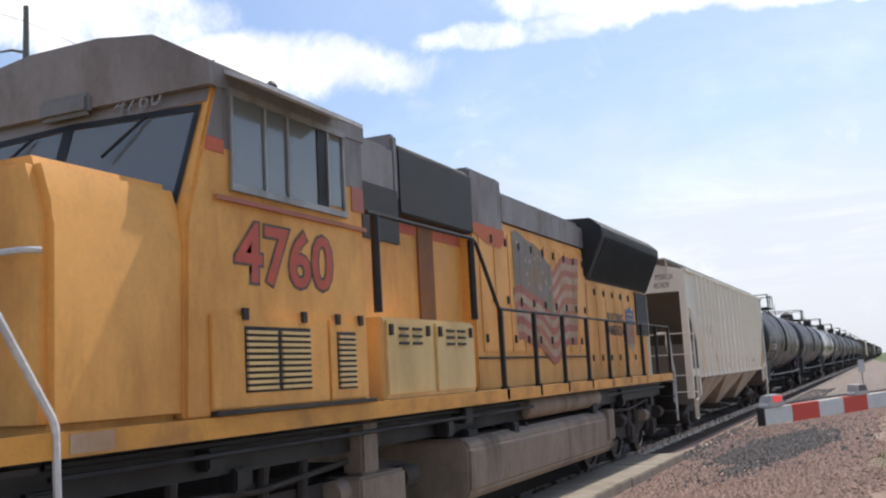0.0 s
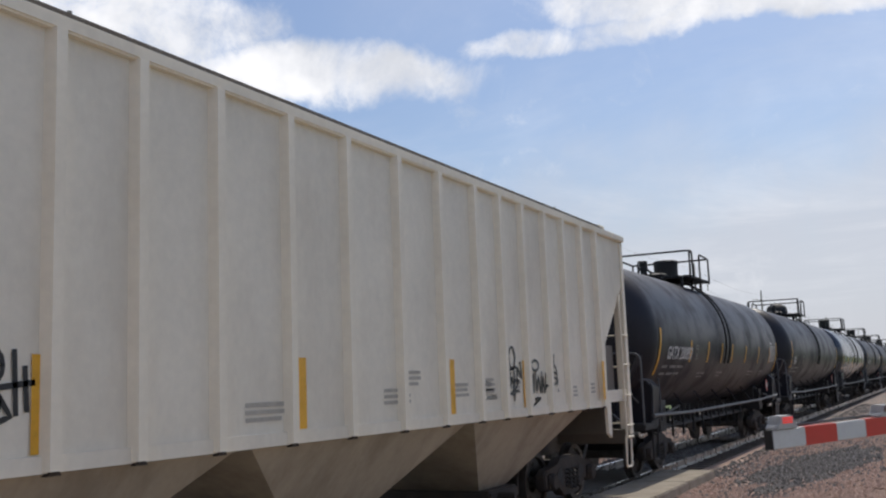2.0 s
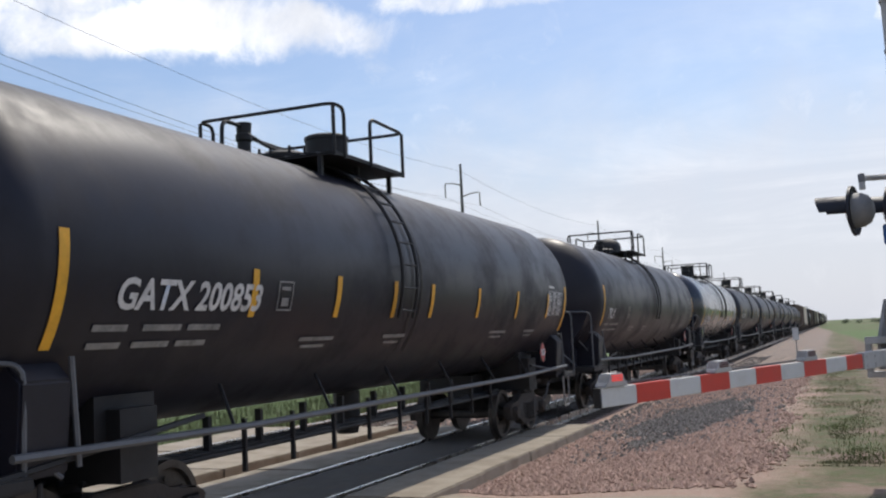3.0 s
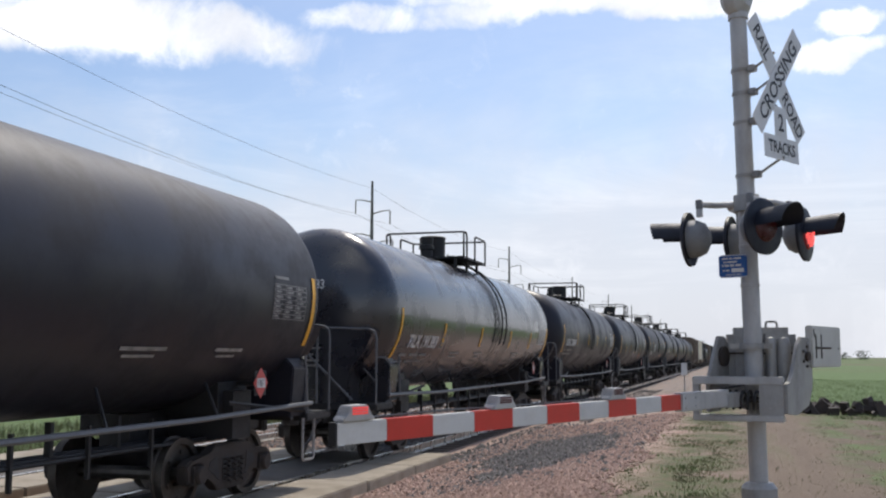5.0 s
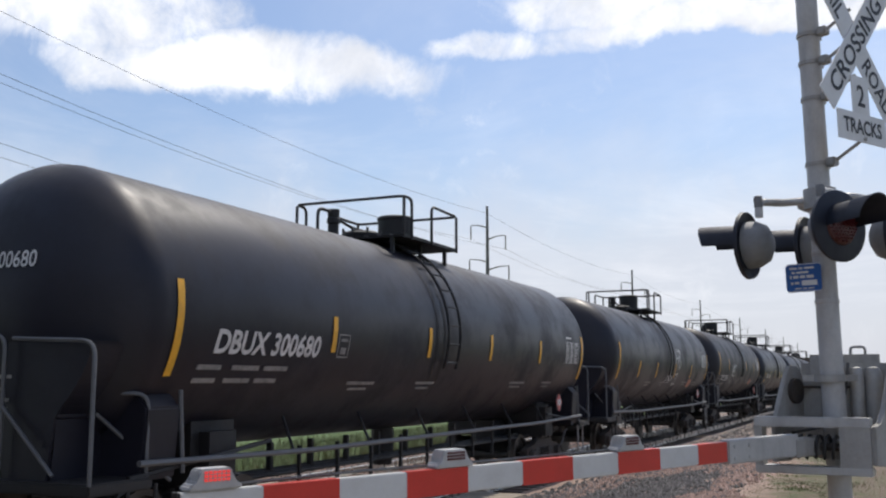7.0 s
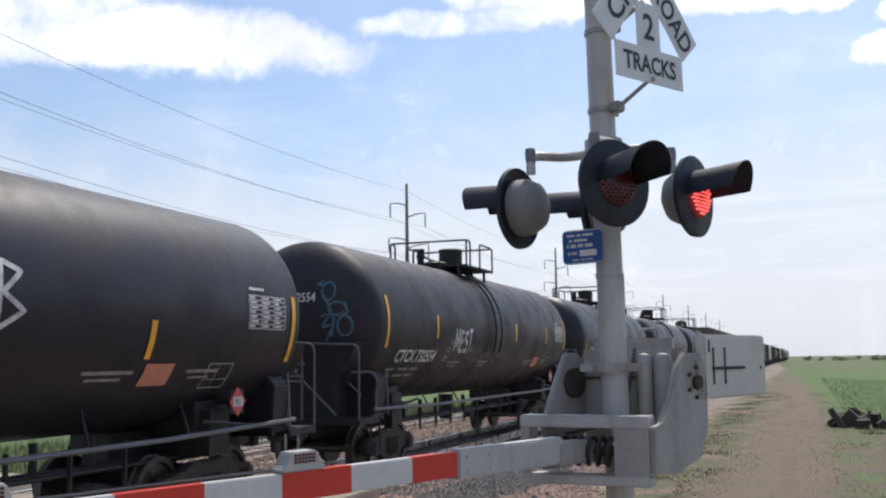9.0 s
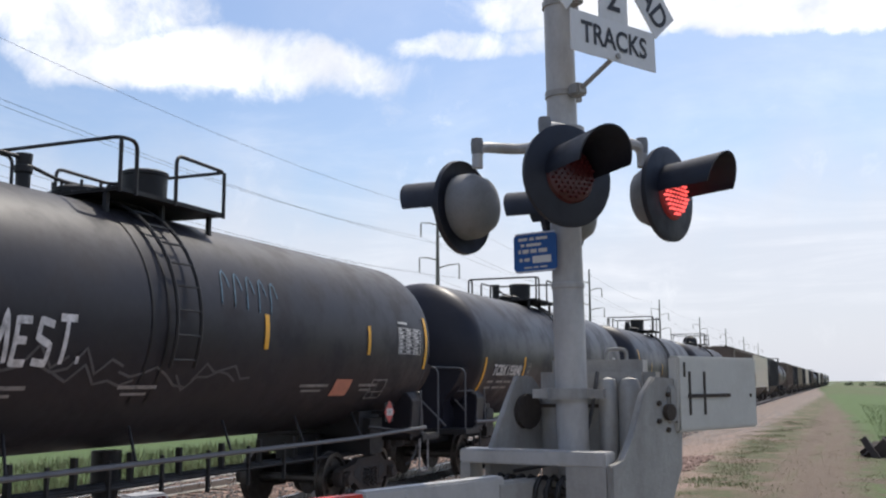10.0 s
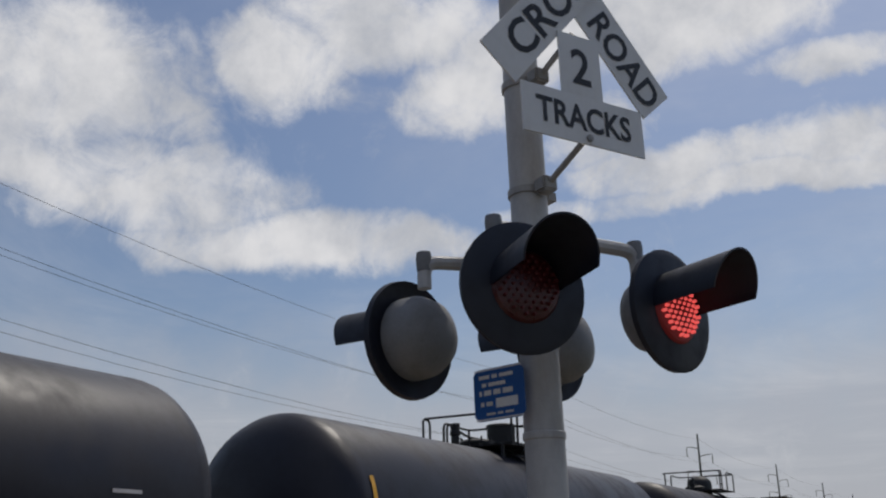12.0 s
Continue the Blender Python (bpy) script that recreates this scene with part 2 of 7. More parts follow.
signal_dark = material("dark lamp enamel", (0.0065, 0.0092, 0.020), 0.5, spread=0.25, scale=6, dirt=(0.022, 0.022, 0.024), dirt_amount=0.35, dirt_scale=5, bump=0.06)
lamp_back = material("grey lamp housing", (0.19, 0.195, 0.205), 0.55, spread=0.15, scale=5, dirt=(0.10, 0.10, 0.10), dirt_amount=0.5, dirt_scale=5, bump=0.1)
sign_white = material("white sign sheeting", (0.66, 0.665, 0.67), 0.45, spread=0.05, scale=3, dirt=(0.45, 0.44, 0.42), dirt_amount=0.35, dirt_scale=3, streaks=True, bump=0.02)
sign_blue = material("blue notice sheeting", (0.012, 0.085, 0.30), 0.45, spread=0.08, scale=5, bump=0.02)
arm_white = material("white gate sheeting", (0.58, 0.58, 0.57), 0.4, spread=0.07, scale=4, dirt=(0.40, 0.38, 0.35), dirt_amount=0.4, dirt_scale=4, bump=0.03)
arm_red = material("red gate sheeting", (0.55, 0.035, 0.022), 0.4, spread=0.12, scale=5, bump=0.03)
lens_dark = material("dark red lens", (0.055, 0.005, 0.007), 0.3, spread=0.2, scale=20, bump=0.1)
lens_lit = glow("lit red lens", (0.16, 0.008, 0.010), 0.22)
led_on = glow("lit red diodes", (1.0, 0.13, 0.12), 1.2)
led_dim = glow("dim red diodes", (0.07, 0.006, 0.008), 0.05)
led_gate = glow("gate lamp diodes", (0.9, 0.07, 0.06), 0.4)
slogan_grey = material("worn dark slogan paint", (0.10, 0.075, 0.06), 0.6, spread=0.3, scale=8, dirt=(0.4, 0.2, 0.06), dirt_amount=0.5, dirt_scale=6, bump=0)
recess_brown = material("rusty brown with recess shade in colour", (0.25, 0.105, 0.035), 0.7, spread=0.3, scale=3, bump=0.1)
cab_glass = glass("cab window glass", (0.20, 0.225, 0.23), 0.14)
wire_black = material("black cable", (0.06, 0.06, 0.065), 0.5, bump=0)
pole_grey = material("weathered steel pole", (0.16, 0.15, 0.14), 0.7, spread=0.2, scale=1, bump=0.1)
concrete = material("worn crossing concrete", (0.29, 0.25, 0.196), 0.85, spread=0.16, scale=2.0, dirt=(0.17, 0.135, 0.10), dirt_amount=0.6, dirt_scale=1.5, bump=0.4, bump_scale=50)
crossing_dark = material("dark crossing infill", (0.075, 0.066, 0.058), 0.8, spread=0.3, scale=3, dirt=(0.16, 0.13, 0.10), dirt_amount=0.5, bump=0.4)
timber = material("weathered sleeper timber", (0.10, 0.08, 0.065), 0.85, spread=0.3, scale=4, bump=0.4)
stone_pink = material("pink crushed granite", (0.45, 0.305, 0.243), 0.85, spread=0.3, scale=9, bump=0.3, islands=0.45)
stone_grey = material("grey crushed stone", (0.19, 0.175, 0.165), 0.85, spread=0.35, scale=9, bump=0.3, islands=0.7)
grass_dry = material("dry grass blades", (0.30, 0.24, 0.135), 0.8, spread=0.3, scale=2, bump=0, islands=0.3)
grass_low = material("dull low grass", (0.13, 0.135, 0.055), 0.8, spread=0.35, scale=2, bump=0, islands=0.3)
grass_green = material("green grass blades", (0.15, 0.20, 0.065), 0.7, spread=0.35, scale=2, bump=0, islands=0.3)
leaf_far = material("far foliage", (0.055, 0.075, 0.035), 0.8, spread=0.4, scale=0.4, bump=0, islands=0.5)
rubble_dark = material("rusty scrap", (0.06, 0.045, 0.038), 0.8, spread=0.5, scale=3, bump=0.4, islands=0.6)


def ground_material():
    """Gravel by the track, dry verge, wheel-worn dirt track and green field, with ragged borders."""
    m = bpy.data.materials.new("ground")
    m.use_nodes = True
    g = Nodes(m.node_tree)
    b = m.node_tree.nodes["Principled BSDF"]
    co = g.n("ShaderNodeTexCoord").outputs["Object"]
    sep = g.n("ShaderNodeSeparateXYZ", {0: co})
    edge = g.math("MULTIPLY", g.math("SUBTRACT", g.noise(co, 0.8, 6, 0.65).outputs[0], 0.5), 2.6)
    wide = g.math("MULTIPLY", g.math("SUBTRACT", g.noise(co, 0.12, 5, 0.6).outputs[0], 0.5), 9.0)
    x = g.math("ADD", sep.outputs[0], edge)
    y = g.math("ADD", sep.outputs[1], wide)
    grain = g.noise(co, 38, 4, 0.7).outputs[0]
    mid = g.noise(co, 3.0, 6, 0.65).outputs[0]
    vor = g.n("ShaderNodeTexVoronoi", {"Vector": co, "Scale": 15.0})
    chip = g.n("ShaderNodeSeparateColor", {0: vor.outputs["Color"]}).outputs[0]
    pink = g.mix(chip, g.ramp(grain, [(0.3, (0.23, 0.150, 0.118)), (0.7, (0.40, 0.262, 0.21))]), (0.33, 0.245, 0.195))
    grey = g.mix(chip, (0.11, 0.10, 0.092), (0.235, 0.21, 0.19))
    dirt = g.ramp(g.math("ADD", g.math("MULTIPLY", mid, 0.6), g.math("MULTIPLY", grain, 0.4)), [(0.3, (0.068, 0.048, 0.034)), (0.7, (0.140, 0.101, 0.072))])
    dry = g.ramp(g.math("ADD", g.math("MULTIPLY", mid, 0.5), g.math("MULTIPLY", grain, 0.5)), [(0.3, (0.055, 0.052, 0.022)), (0.52, (0.105, 0.087, 0.046)), (0.72, (0.165, 0.122, 0.082))])
    green = g.ramp(g.math("ADD", g.math("MULTIPLY", mid, 0.5), g.math("MULTIPLY", grain, 0.5)), [(0.3, (0.045, 0.085, 0.018)), (0.7, (0.105, 0.165, 0.045))])
    # along x: far grass, ballast, pink gravel, verge, dirt track, field
    col = g.mix(g.smooth(y, 27.0, 45.0), pink, g.mix(g.smooth(mid, 0.45, 0.6), grey, pink))
    col = g.mix(g.smooth(x, -15.2, -14.2), g.mix(g.smooth(g.noise(co, 0.03, 4, 0.6).outputs[0], 0.5, 0.65), green, dry), col)
    lanes = g.noise(g.n("ShaderNodeMapping", {"Vector": co, "Scale": (1.7, 0.16, 1.0)}).outputs[0], 1.0, 6, 0.65).outputs[0]
    patch = g.noise(co, 0.55, 6, 0.66).outputs[0]
    tan = g.ramp(g.math("ADD", g.math("MULTIPLY", lanes, 0.6), g.math("MULTIPLY", grain, 0.4)), [(0.3, (0.105, 0.075, 0.052)), (0.7, (0.178, 0.131, 0.094))])
    turf = g.mix(g.smooth(mid, 0.40, 0.62), g.mix(0.55, green, dry), dry)
    verge = g.mix(g.smooth(patch, 0.50, 0.62), turf, g.mix(0.35, tan, pink))
    col = g.mix(g.smooth(x, -1.5, -0.5), col, verge)
    col = g.mix(g.smooth(x, 0.25, 0.85), col, g.mix(g.math("MULTIPLY", g.smooth(lanes, 0.52, 0.66), 0.55), tan, turf))
    rough = g.mix(g.smooth(patch, 0.42, 0.56), g.mix(g.smooth(mid, 0.45, 0.6), turf, green), g.mix(0.5, dirt, tan))
    col = g.mix(g.smooth(x, 1.7, 2.4), col, rough)
    far = g.mix(g.smooth(g.noise(co, 0.02, 4, 0.6).outputs[0], 0.45, 0.6), green, dry)
    field = g.mix(g.smooth(y, 120.0, 190.0), green, far)
    col = g.mix(g.math("MULTIPLY", g.smooth(g.math("MULTIPLY_ADD", g.math("MAXIMUM", sep.outputs[1], 27.0), 0.03, x), 3.3, 4.4), g.smooth(y, 27.0, 36.0)), col, field)
    m.node_tree.links.new(col, b.inputs["Base Color"])
    b.inputs["Roughness"].default_value = 0.92
    h = g.math("ADD", g.math("MULTIPLY", vor.outputs["Distance"], 0.6), grain)
    bn = g.n("ShaderNodeBump", {"Strength": 0.55, "Distance": 0.04, "Height": h})
    m.node_tree.links.new(bn.outputs[0], b.inputs["Normal"])
    return m


def road_material():
    m = bpy.data.materials.new("dusty road")
    m.use_nodes = True
    g = Nodes(m.node_tree)
    b = m.node_tree.nodes["Principled BSDF"]
    co = g.n("ShaderNodeTexCoord").outputs["Object"]
    mid = g.noise(co, 0.9, 7, 0.66).outputs[0]
    grain = g.noise(co, 70, 4, 0.7).outputs[0]
    col = g.ramp(g.math("ADD", g.math("MULTIPLY", mid, 0.75), g.math("MULTIPLY", grain, 0.25)), [(0.3, (0.16, 0.137, 0.108)), (0.55, (0.265, 0.225, 0.172)), (0.75, (0.33, 0.28, 0.212))])
    crack = g.n("ShaderNodeTexVoronoi", {"Vector": g.n("ShaderNodeVectorMath", {0: co, 1: g.n("ShaderNodeVectorMath", {0: g.noise(co, 1.6, 4, 0.6).outputs["Color"], 3: 0.7}, operation="SCALE").outputs[0]}, operation="ADD").outputs[0], "Scale": 0.42}, feature="DISTANCE_TO_EDGE")
    line = g.smooth(crack.outputs["Distance"], 0.012, 0.004)
    col = g.mix(g.math("MULTIPLY", line, 0.6), col, (0.09, 0.075, 0.06))
    m.node_tree.links.new(col, b.inputs["Base Color"])
    b.inputs["Roughness"].default_value = 0.88
    bn = g.n("ShaderNodeBump", {"Strength": 0.35, "Distance": 0.02, "Height": g.math("SUBTRACT", grain, line)})
    m.node_tree.links.new(bn.outputs[0], b.inputs["Normal"])
    return m


# ---- mesh helpers ----
def box(bm, x0, x1, y0, y1, z0, z1, bev=0.0):
    v = [bm.verts.new((x, y, z)) for x in (x0, x1) for y in (y0, y1) for z in (z0, z1)]
    f = [bm.faces.new([v[i] for i in q]) for q in ((0, 1, 3, 2), (4, 6, 7, 5), (0, 4, 5, 1), (2, 3, 7, 6), (0, 2, 6, 4), (1, 5, 7, 3))]
    if bev:
        bmesh.ops.bevel(bm, geom=list({e for q in f for e in q.edges}), offset=bev, segments=2, affect="EDGES")
    return v


def tube(bm, pts, r, seg=6):
    pts = [Vector(p) for p in pts]
    rings = []
    up = None
    for i, p in enumerate(pts):
        d = (pts[min(i + 1, len(pts) - 1)] - pts[max(i - 1, 0)]).normalized()
        if up is None:
            up = d.orthogonal().normalized()
        up = (up - d * up.dot(d))
        up = up.normalized() if up.length > 1e-6 else d.orthogonal().normalized()
        side = d.cross(up)
        rad = r[i] if isinstance(r, (list, tuple)) else r
        rings.append([bm.verts.new(p + rad * (math.cos(k * math.tau / seg) * up + math.sin(k * math.tau / seg) * side)) for k in range(seg)])
    for a, b in zip(rings, rings[1:]):
        for k in range(seg):
            bm.faces.new((a[k], a[(k + 1) % seg], b[(k + 1) % seg], b[k]))
    bm.faces.new(rings[0][::-1])
    bm.faces.new(rings[-1])


def round_path(pts, r=0.12, n=4):
    """A polyline with its inner corners rounded."""
    pts = [Vector(p) for p in pts]
    out = [pts[0]]
    for a, b, c in zip(pts, pts[1:], pts[2:]):
        p, q = b + (a - b).normalized() * min(r, (a - b).length / 2), b + (c - b).normalized() * min(r, (c - b).length / 2)
        out += [((1 - s) ** 2) * p + 2 * s * (1 - s) * b + s * s * q for s in (k / n for k in range(n + 1))]
    return out + [pts[-1]]


def lathe(bm, profile, origin=(0, 0, 0), axis="z", seg=24):
    """Turn (radius, height) pairs about an axis."""
    o = Vector(origin)
    basis = {"x": ((0, 1, 0), (0, 0, 1), (1, 0, 0)), "y": ((0, 0, 1), (1, 0, 0), (0, 1, 0)), "z": ((1, 0, 0), (0, 1, 0), (0, 0, 1))}[axis]
    u, v, w = (Vector(b) for b in basis)
    rings = []
    for r, h in ((float(a), float(b)) for a, b in profile):
        if r < 1e-5:
            rings.append([bm.verts.new(o + h * w)])
        else:
            rings.append([bm.verts.new(o + h * w + r * (math.cos(k * math.tau / seg) * u + math.sin(k * math.tau / seg) * v)) for k in range(seg)])
    for a, b in zip(rings, rings[1:]):
        for k in range(seg):
            j = (k + 1) % seg
            if len(a) == 1:
                bm.faces.new((a[0], b[j], b[k]))
            elif len(b) == 1:
                bm.faces.new((a[k], a[j], b[0]))
            else:
                bm.faces.new((a[k], a[j], b[j], b[k]))
    if len(rings[0]) > 1:
        bm.faces.new(rings[0][::-1])
    if len(rings[-1]) > 1:
        bm.faces.new(rings[-1])


def prism(bm, poly, lo, hi, axis="x", bev=0.0):
    """A polygon in the plane across an axis, pushed along it. axis x: (y, z); y: (x, z); z: (x, y)."""
    def at(p, h):
        return {"x": (h, p[0], p[1]), "y": (p[0], h, p[1]), "z": (p[0], p[1], h)}[axis]
    a = [bm.verts.new(at(p, lo)) for p in poly]
    b = [bm.verts.new(at(p, hi)) for p in poly]
    fs = [bm.faces.new(a[::-1]), bm.faces.new(b)]
    for k in range(len(poly)):
        j = (k + 1) % len(poly)
        fs.append(bm.faces.new((a[k], a[j], b[j], b[k])))
    if bev:
        bmesh.ops.bevel(bm, geom=list({e for f in fs for e in f.edges}), offset=bev, segments=2, affect="EDGES")


def mesh_of(name, bm, mat):
    bmesh.ops.recalc_face_normals(bm, faces=bm.faces)
    for f in bm.faces:
        f.smooth = True
    for e in bm.edges:
        if len(e.link_faces) == 2 and e.calc_face_angle(0) > 0.62:
            e.smooth = False
    me = bpy.data.meshes.new(name)
    bm.to_mesh(me)
    bm.free()
    me.materials.append(mat)
    return me


def part(name, bm, mat, parent=None, label="", at=None):
    """One mesh object under a thing or a part."""
    me = bm if isinstance(bm, bpy.types.Mesh) else mesh_of(name, bm, mat)
    ob = new(name, me)
    if parent is not None:
        ob.parent = parent
    if at is not None:
        ob.matrix_basis = at
    if label:
        tagged(ob, label)
    return ob


def thing(name, at, label, category, group="", kind=""):
    ob = new(name)
    ob.empty_display_size = 0.2
    ob.matrix_basis = at
    return tagged(ob, label, category, group, kind)


def boxes(*rows, bev=0.0):
    bm = bmesh.new()
    for r in rows:
        box(bm, *r, bev=bev)
    return bm


def tubes(paths, r, seg=6):
    bm = bmesh.new()
    for p in paths:
        tube(bm, p, r, seg)
    return bm


def letters(text, height, mat, parent, place, name="lettering", align="LEFT", stretch=1.0, shear=0.0, label="", weight=0.0):
    """Raised lettering from the built-in font; place(u, v) gives the spot of each point of it."""
    curve = bpy.data.curves.new("lettering", "FONT")
    curve.body, curve.size, curve.align_x, curve.resolution_u, curve.shear, curve.offset = text, height / 0.7, align, 3, shear, weight
    tmp = new("lettering", curve)
    me = bpy.data.meshes.new_from_object(tmp.evaluated_get(bpy.context.evaluated_depsgraph_get()))
    bpy.data.objects.remove(tmp)
    bpy.data.curves.remove(curve)
    me.name = name
    for v in me.vertices:
        v.co = place(v.co.x * stretch, v.co.y)
    me.materials.clear()
    me.materials.append(mat)
    ob = part(name, me, mat, parent, label)
    return ob


def strip(pts, width, place):
    """A painted stroke of some width along points of a flat plan."""
    bm = bmesh.new()
    raw = [Vector((*p, 0)) for p in pts]
    pts = [raw[0]]
    for a, b in zip(raw, raw[1:]):
        n = max(1, int((b - a).length / 0.04))
        pts += [a.lerp(b, (k + 1) / n) for k in range(n)]
    prev = None
    for i, p in enumerate(pts):
        d = (pts[min(i + 1, len(pts) - 1)] - pts[max(i - 1, 0)]).normalized()
        o = Vector((-d.y, d.x, 0)) * width / 2
        a, b = bm.verts.new(place(*(p + o).xy)), bm.verts.new(place(*(p - o).xy))
        if prev:
            bm.faces.new((prev[0], prev[1], b, a))
        prev = (a, b)
    return bm


def sheet(rows, place):
    """Quads (u0, u1, v0, v1) laid on a surface, split so that they follow its curve."""
    bm = bmesh.new()
    for u0, u1, v0, v1 in rows:
        n = max(1, int(abs(v1 - v0) / 0.12))
        prev = None
        for k in range(n + 1):
            v = v0 + (v1 - v0) * k / n
            a, b = bm.verts.new(place(u0, v)), bm.verts.new(place(u1, v))
            if prev:
                bm.faces.new((prev[0], prev[1], b, a))
            prev = (a, b)
    return bm


# ---- ground ----
def ease(v, lo, hi):
    s = min(1.0, max(0.0, (v - lo) / (hi - lo)))
    return s * s * (3 - 2 * s)


ROAD_P, ROAD_D = Vector((-1.0, 8.35)), Vector((-0.903, 0.43))   # a point of the road's edge by the signal, and the way towards the track


def road_side(x, y):
    """Metres from the road's edge, positive on the road."""
    return (Vector((x, y)) - ROAD_P).dot(Vector((-0.43, -0.903)))


def ground_z(x, y):
    far = ease(abs(y), 60, 200)
    road = ease(road_side(x, y), -1.2, 0.4) * ease(-road_side(x, y), -9.5, -8)
    near = 0.30 + 0.12 * ease(-y, -8, 2) * ease(x, -4, 0)
    low = -0.20 * (1 - road) - 0.012 * road
    z = low + (near - low) * ease(x, -4.9, -0.9)
    if x < -5.1:
        z = -0.19
    if x < -13.5:
        z = -0.19 - 0.5 * ease(-x, 13.5, 17)
    if x > 3:
        z = near - 0.25 * ease(x, 3, 9)
    return z * (1 - 0.6 * far) + 0.03 * noise.noise(Vector((x * 0.7, y * 0.7, 0))) * (1 - road) * (x > -5.0 or x < -14)


def axis_steps(fine_lo, fine_hi, step, reach):
    out = [fine_lo + step * k for k in range(int((fine_hi - fine_lo) / step) + 1)]
    grow, v = step, out[-1]
    while v < reach:
        grow *= 1.35
        v += grow
        out.append(v)
    grow, v = step, out[0]
    while v > -reach:
        grow *= 1.35
        v -= grow
        out.insert(0, v)
    return out


def build_ground():
    xs, ys = axis_steps(-18, 8, 0.25, 3200), axis_steps(-12, 40, 0.4, 3200)
    verts = [(x, y, ground_z(x, y)) for y in ys for x in xs]
    w = len(xs)
    faces = [(j * w + i, j * w + i + 1, (j + 1) * w + i + 1, (j + 1) * w + i) for j in range(len(ys) - 1) for i in range(w - 1)]
    me = bpy.data.meshes.new("ground")
    me.from_pydata(verts, [], faces)
    me.materials.append(ground_material())
    me.polygons.foreach_set("use_smooth", [True] * len(faces))
    tagged(new("ground", me), "pink gravel, dry verge, dirt track and green field", "ground", kind="structure")
    # the road, from behind the camera to beyond the tracks
    bm = bmesh.new()
    grid = {}
    mat = road_material()
    for i in range(-100, 81):
        for j in range(0, 33):
            s, q = -9.0 + i * 0.25, 0.0 + j * 0.25
            p = ROAD_P + ROAD_D * s + Vector((-0.43, -0.903)) * (q - 0.12 * noise.noise(Vector((s * 0.9, 3, 0))) * (j == 0))
            if p.x < -5.24:
                p = Vector((-5.24, p.y))
            grid[i, j] = bm.verts.new((p.x, p.y, ground_z(p.x, p.y) + ((0.012 if p.x < 5 else 0.05) if 0 < j < 32 else -0.03)))
    for i in range(-100, 80):
        for j in range(32):
            q = [grid[i, j], grid[i + 1, j], grid[i + 1, j + 1], grid[i, j + 1]]
            if (q[0].co - q[1].co).length > 0.05 or (q[2].co - q[3].co).length > 0.05:
                bm.faces.new(q)
    tagged(part("road", bm, mat), "dusty tan asphalt road with cracks, rising from the crossing", "road", kind="structure")


def build_track():
    rail = [(-0.07, -0.17), (0.07, -0.17), (0.07, -0.155), (0.012, -0.13), (0.010, -0.045), (0.036, -0.035), (0.036, -0.004), (0.028, 0.0), (-0.028, 0.0), (-0.036, -0.004), (-0.036, -0.035), (-0.010, -0.045), (-0.012, -0.13), (-0.07, -0.155)]
    rail_me = None
    for xc, name in ((XT, "near track"), (XT - 4.6, "far track")):
        for side in (-0.7535, 0.7535):
            if rail_me is None:
                bm = bmesh.new()
                prism(bm, rail, -200, 900, "y")
                rail_me = mesh_of("rail", bm, bright_steel)
            r = part("rail", rail_me, bright_steel, None, at=pose(xc + side, 0, 0))
            tagged(r, "steel rail with a bright worn head", "rail", "rails of the " + name, "structure")
        bm = bmesh.new()
        for k in range(190):
            y = 19.6 + k * 0.53
            box(bm, xc - 1.3, xc + 1.3, y, y + 0.22, -0.34, -0.165)
        tagged(part("sleepers", bm, timber), "weathered timber sleepers bedded in ballast", "sleepers", kind="stuff")
    # crossing: dark infill between the rails, concrete panels along them
    crossing = thing("crossing_surface", pose(XT, 0, 0), "concrete panels and dark infill of the level crossing", "crossing surface", kind="structure")
    for xc in (0, -4.6):
        part("infill", boxes((xc - 0.64, xc + 0.64, -14, 19.1, -0.3, -0.028)), crossing_dark, crossing, "dark tarred infill between the rails")
    rnd = random.Random(4)
    for x0, x1 in ((0.86, 2.0), (-2.0, -0.86), (-3.74, -2.6), (-6.6, -5.46)):
        y = 19.2
        while y > -14:
            ln = 2.38
            bm = bmesh.new()
            box(bm, x0, x1 + rnd.uniform(-0.03, 0.03), y - ln + 0.02, y, -0.34, -0.012 + rnd.uniform(-0.012, 0.008), bev=0.02)
            part("panel", bm, concrete, crossing)
            y -= ln


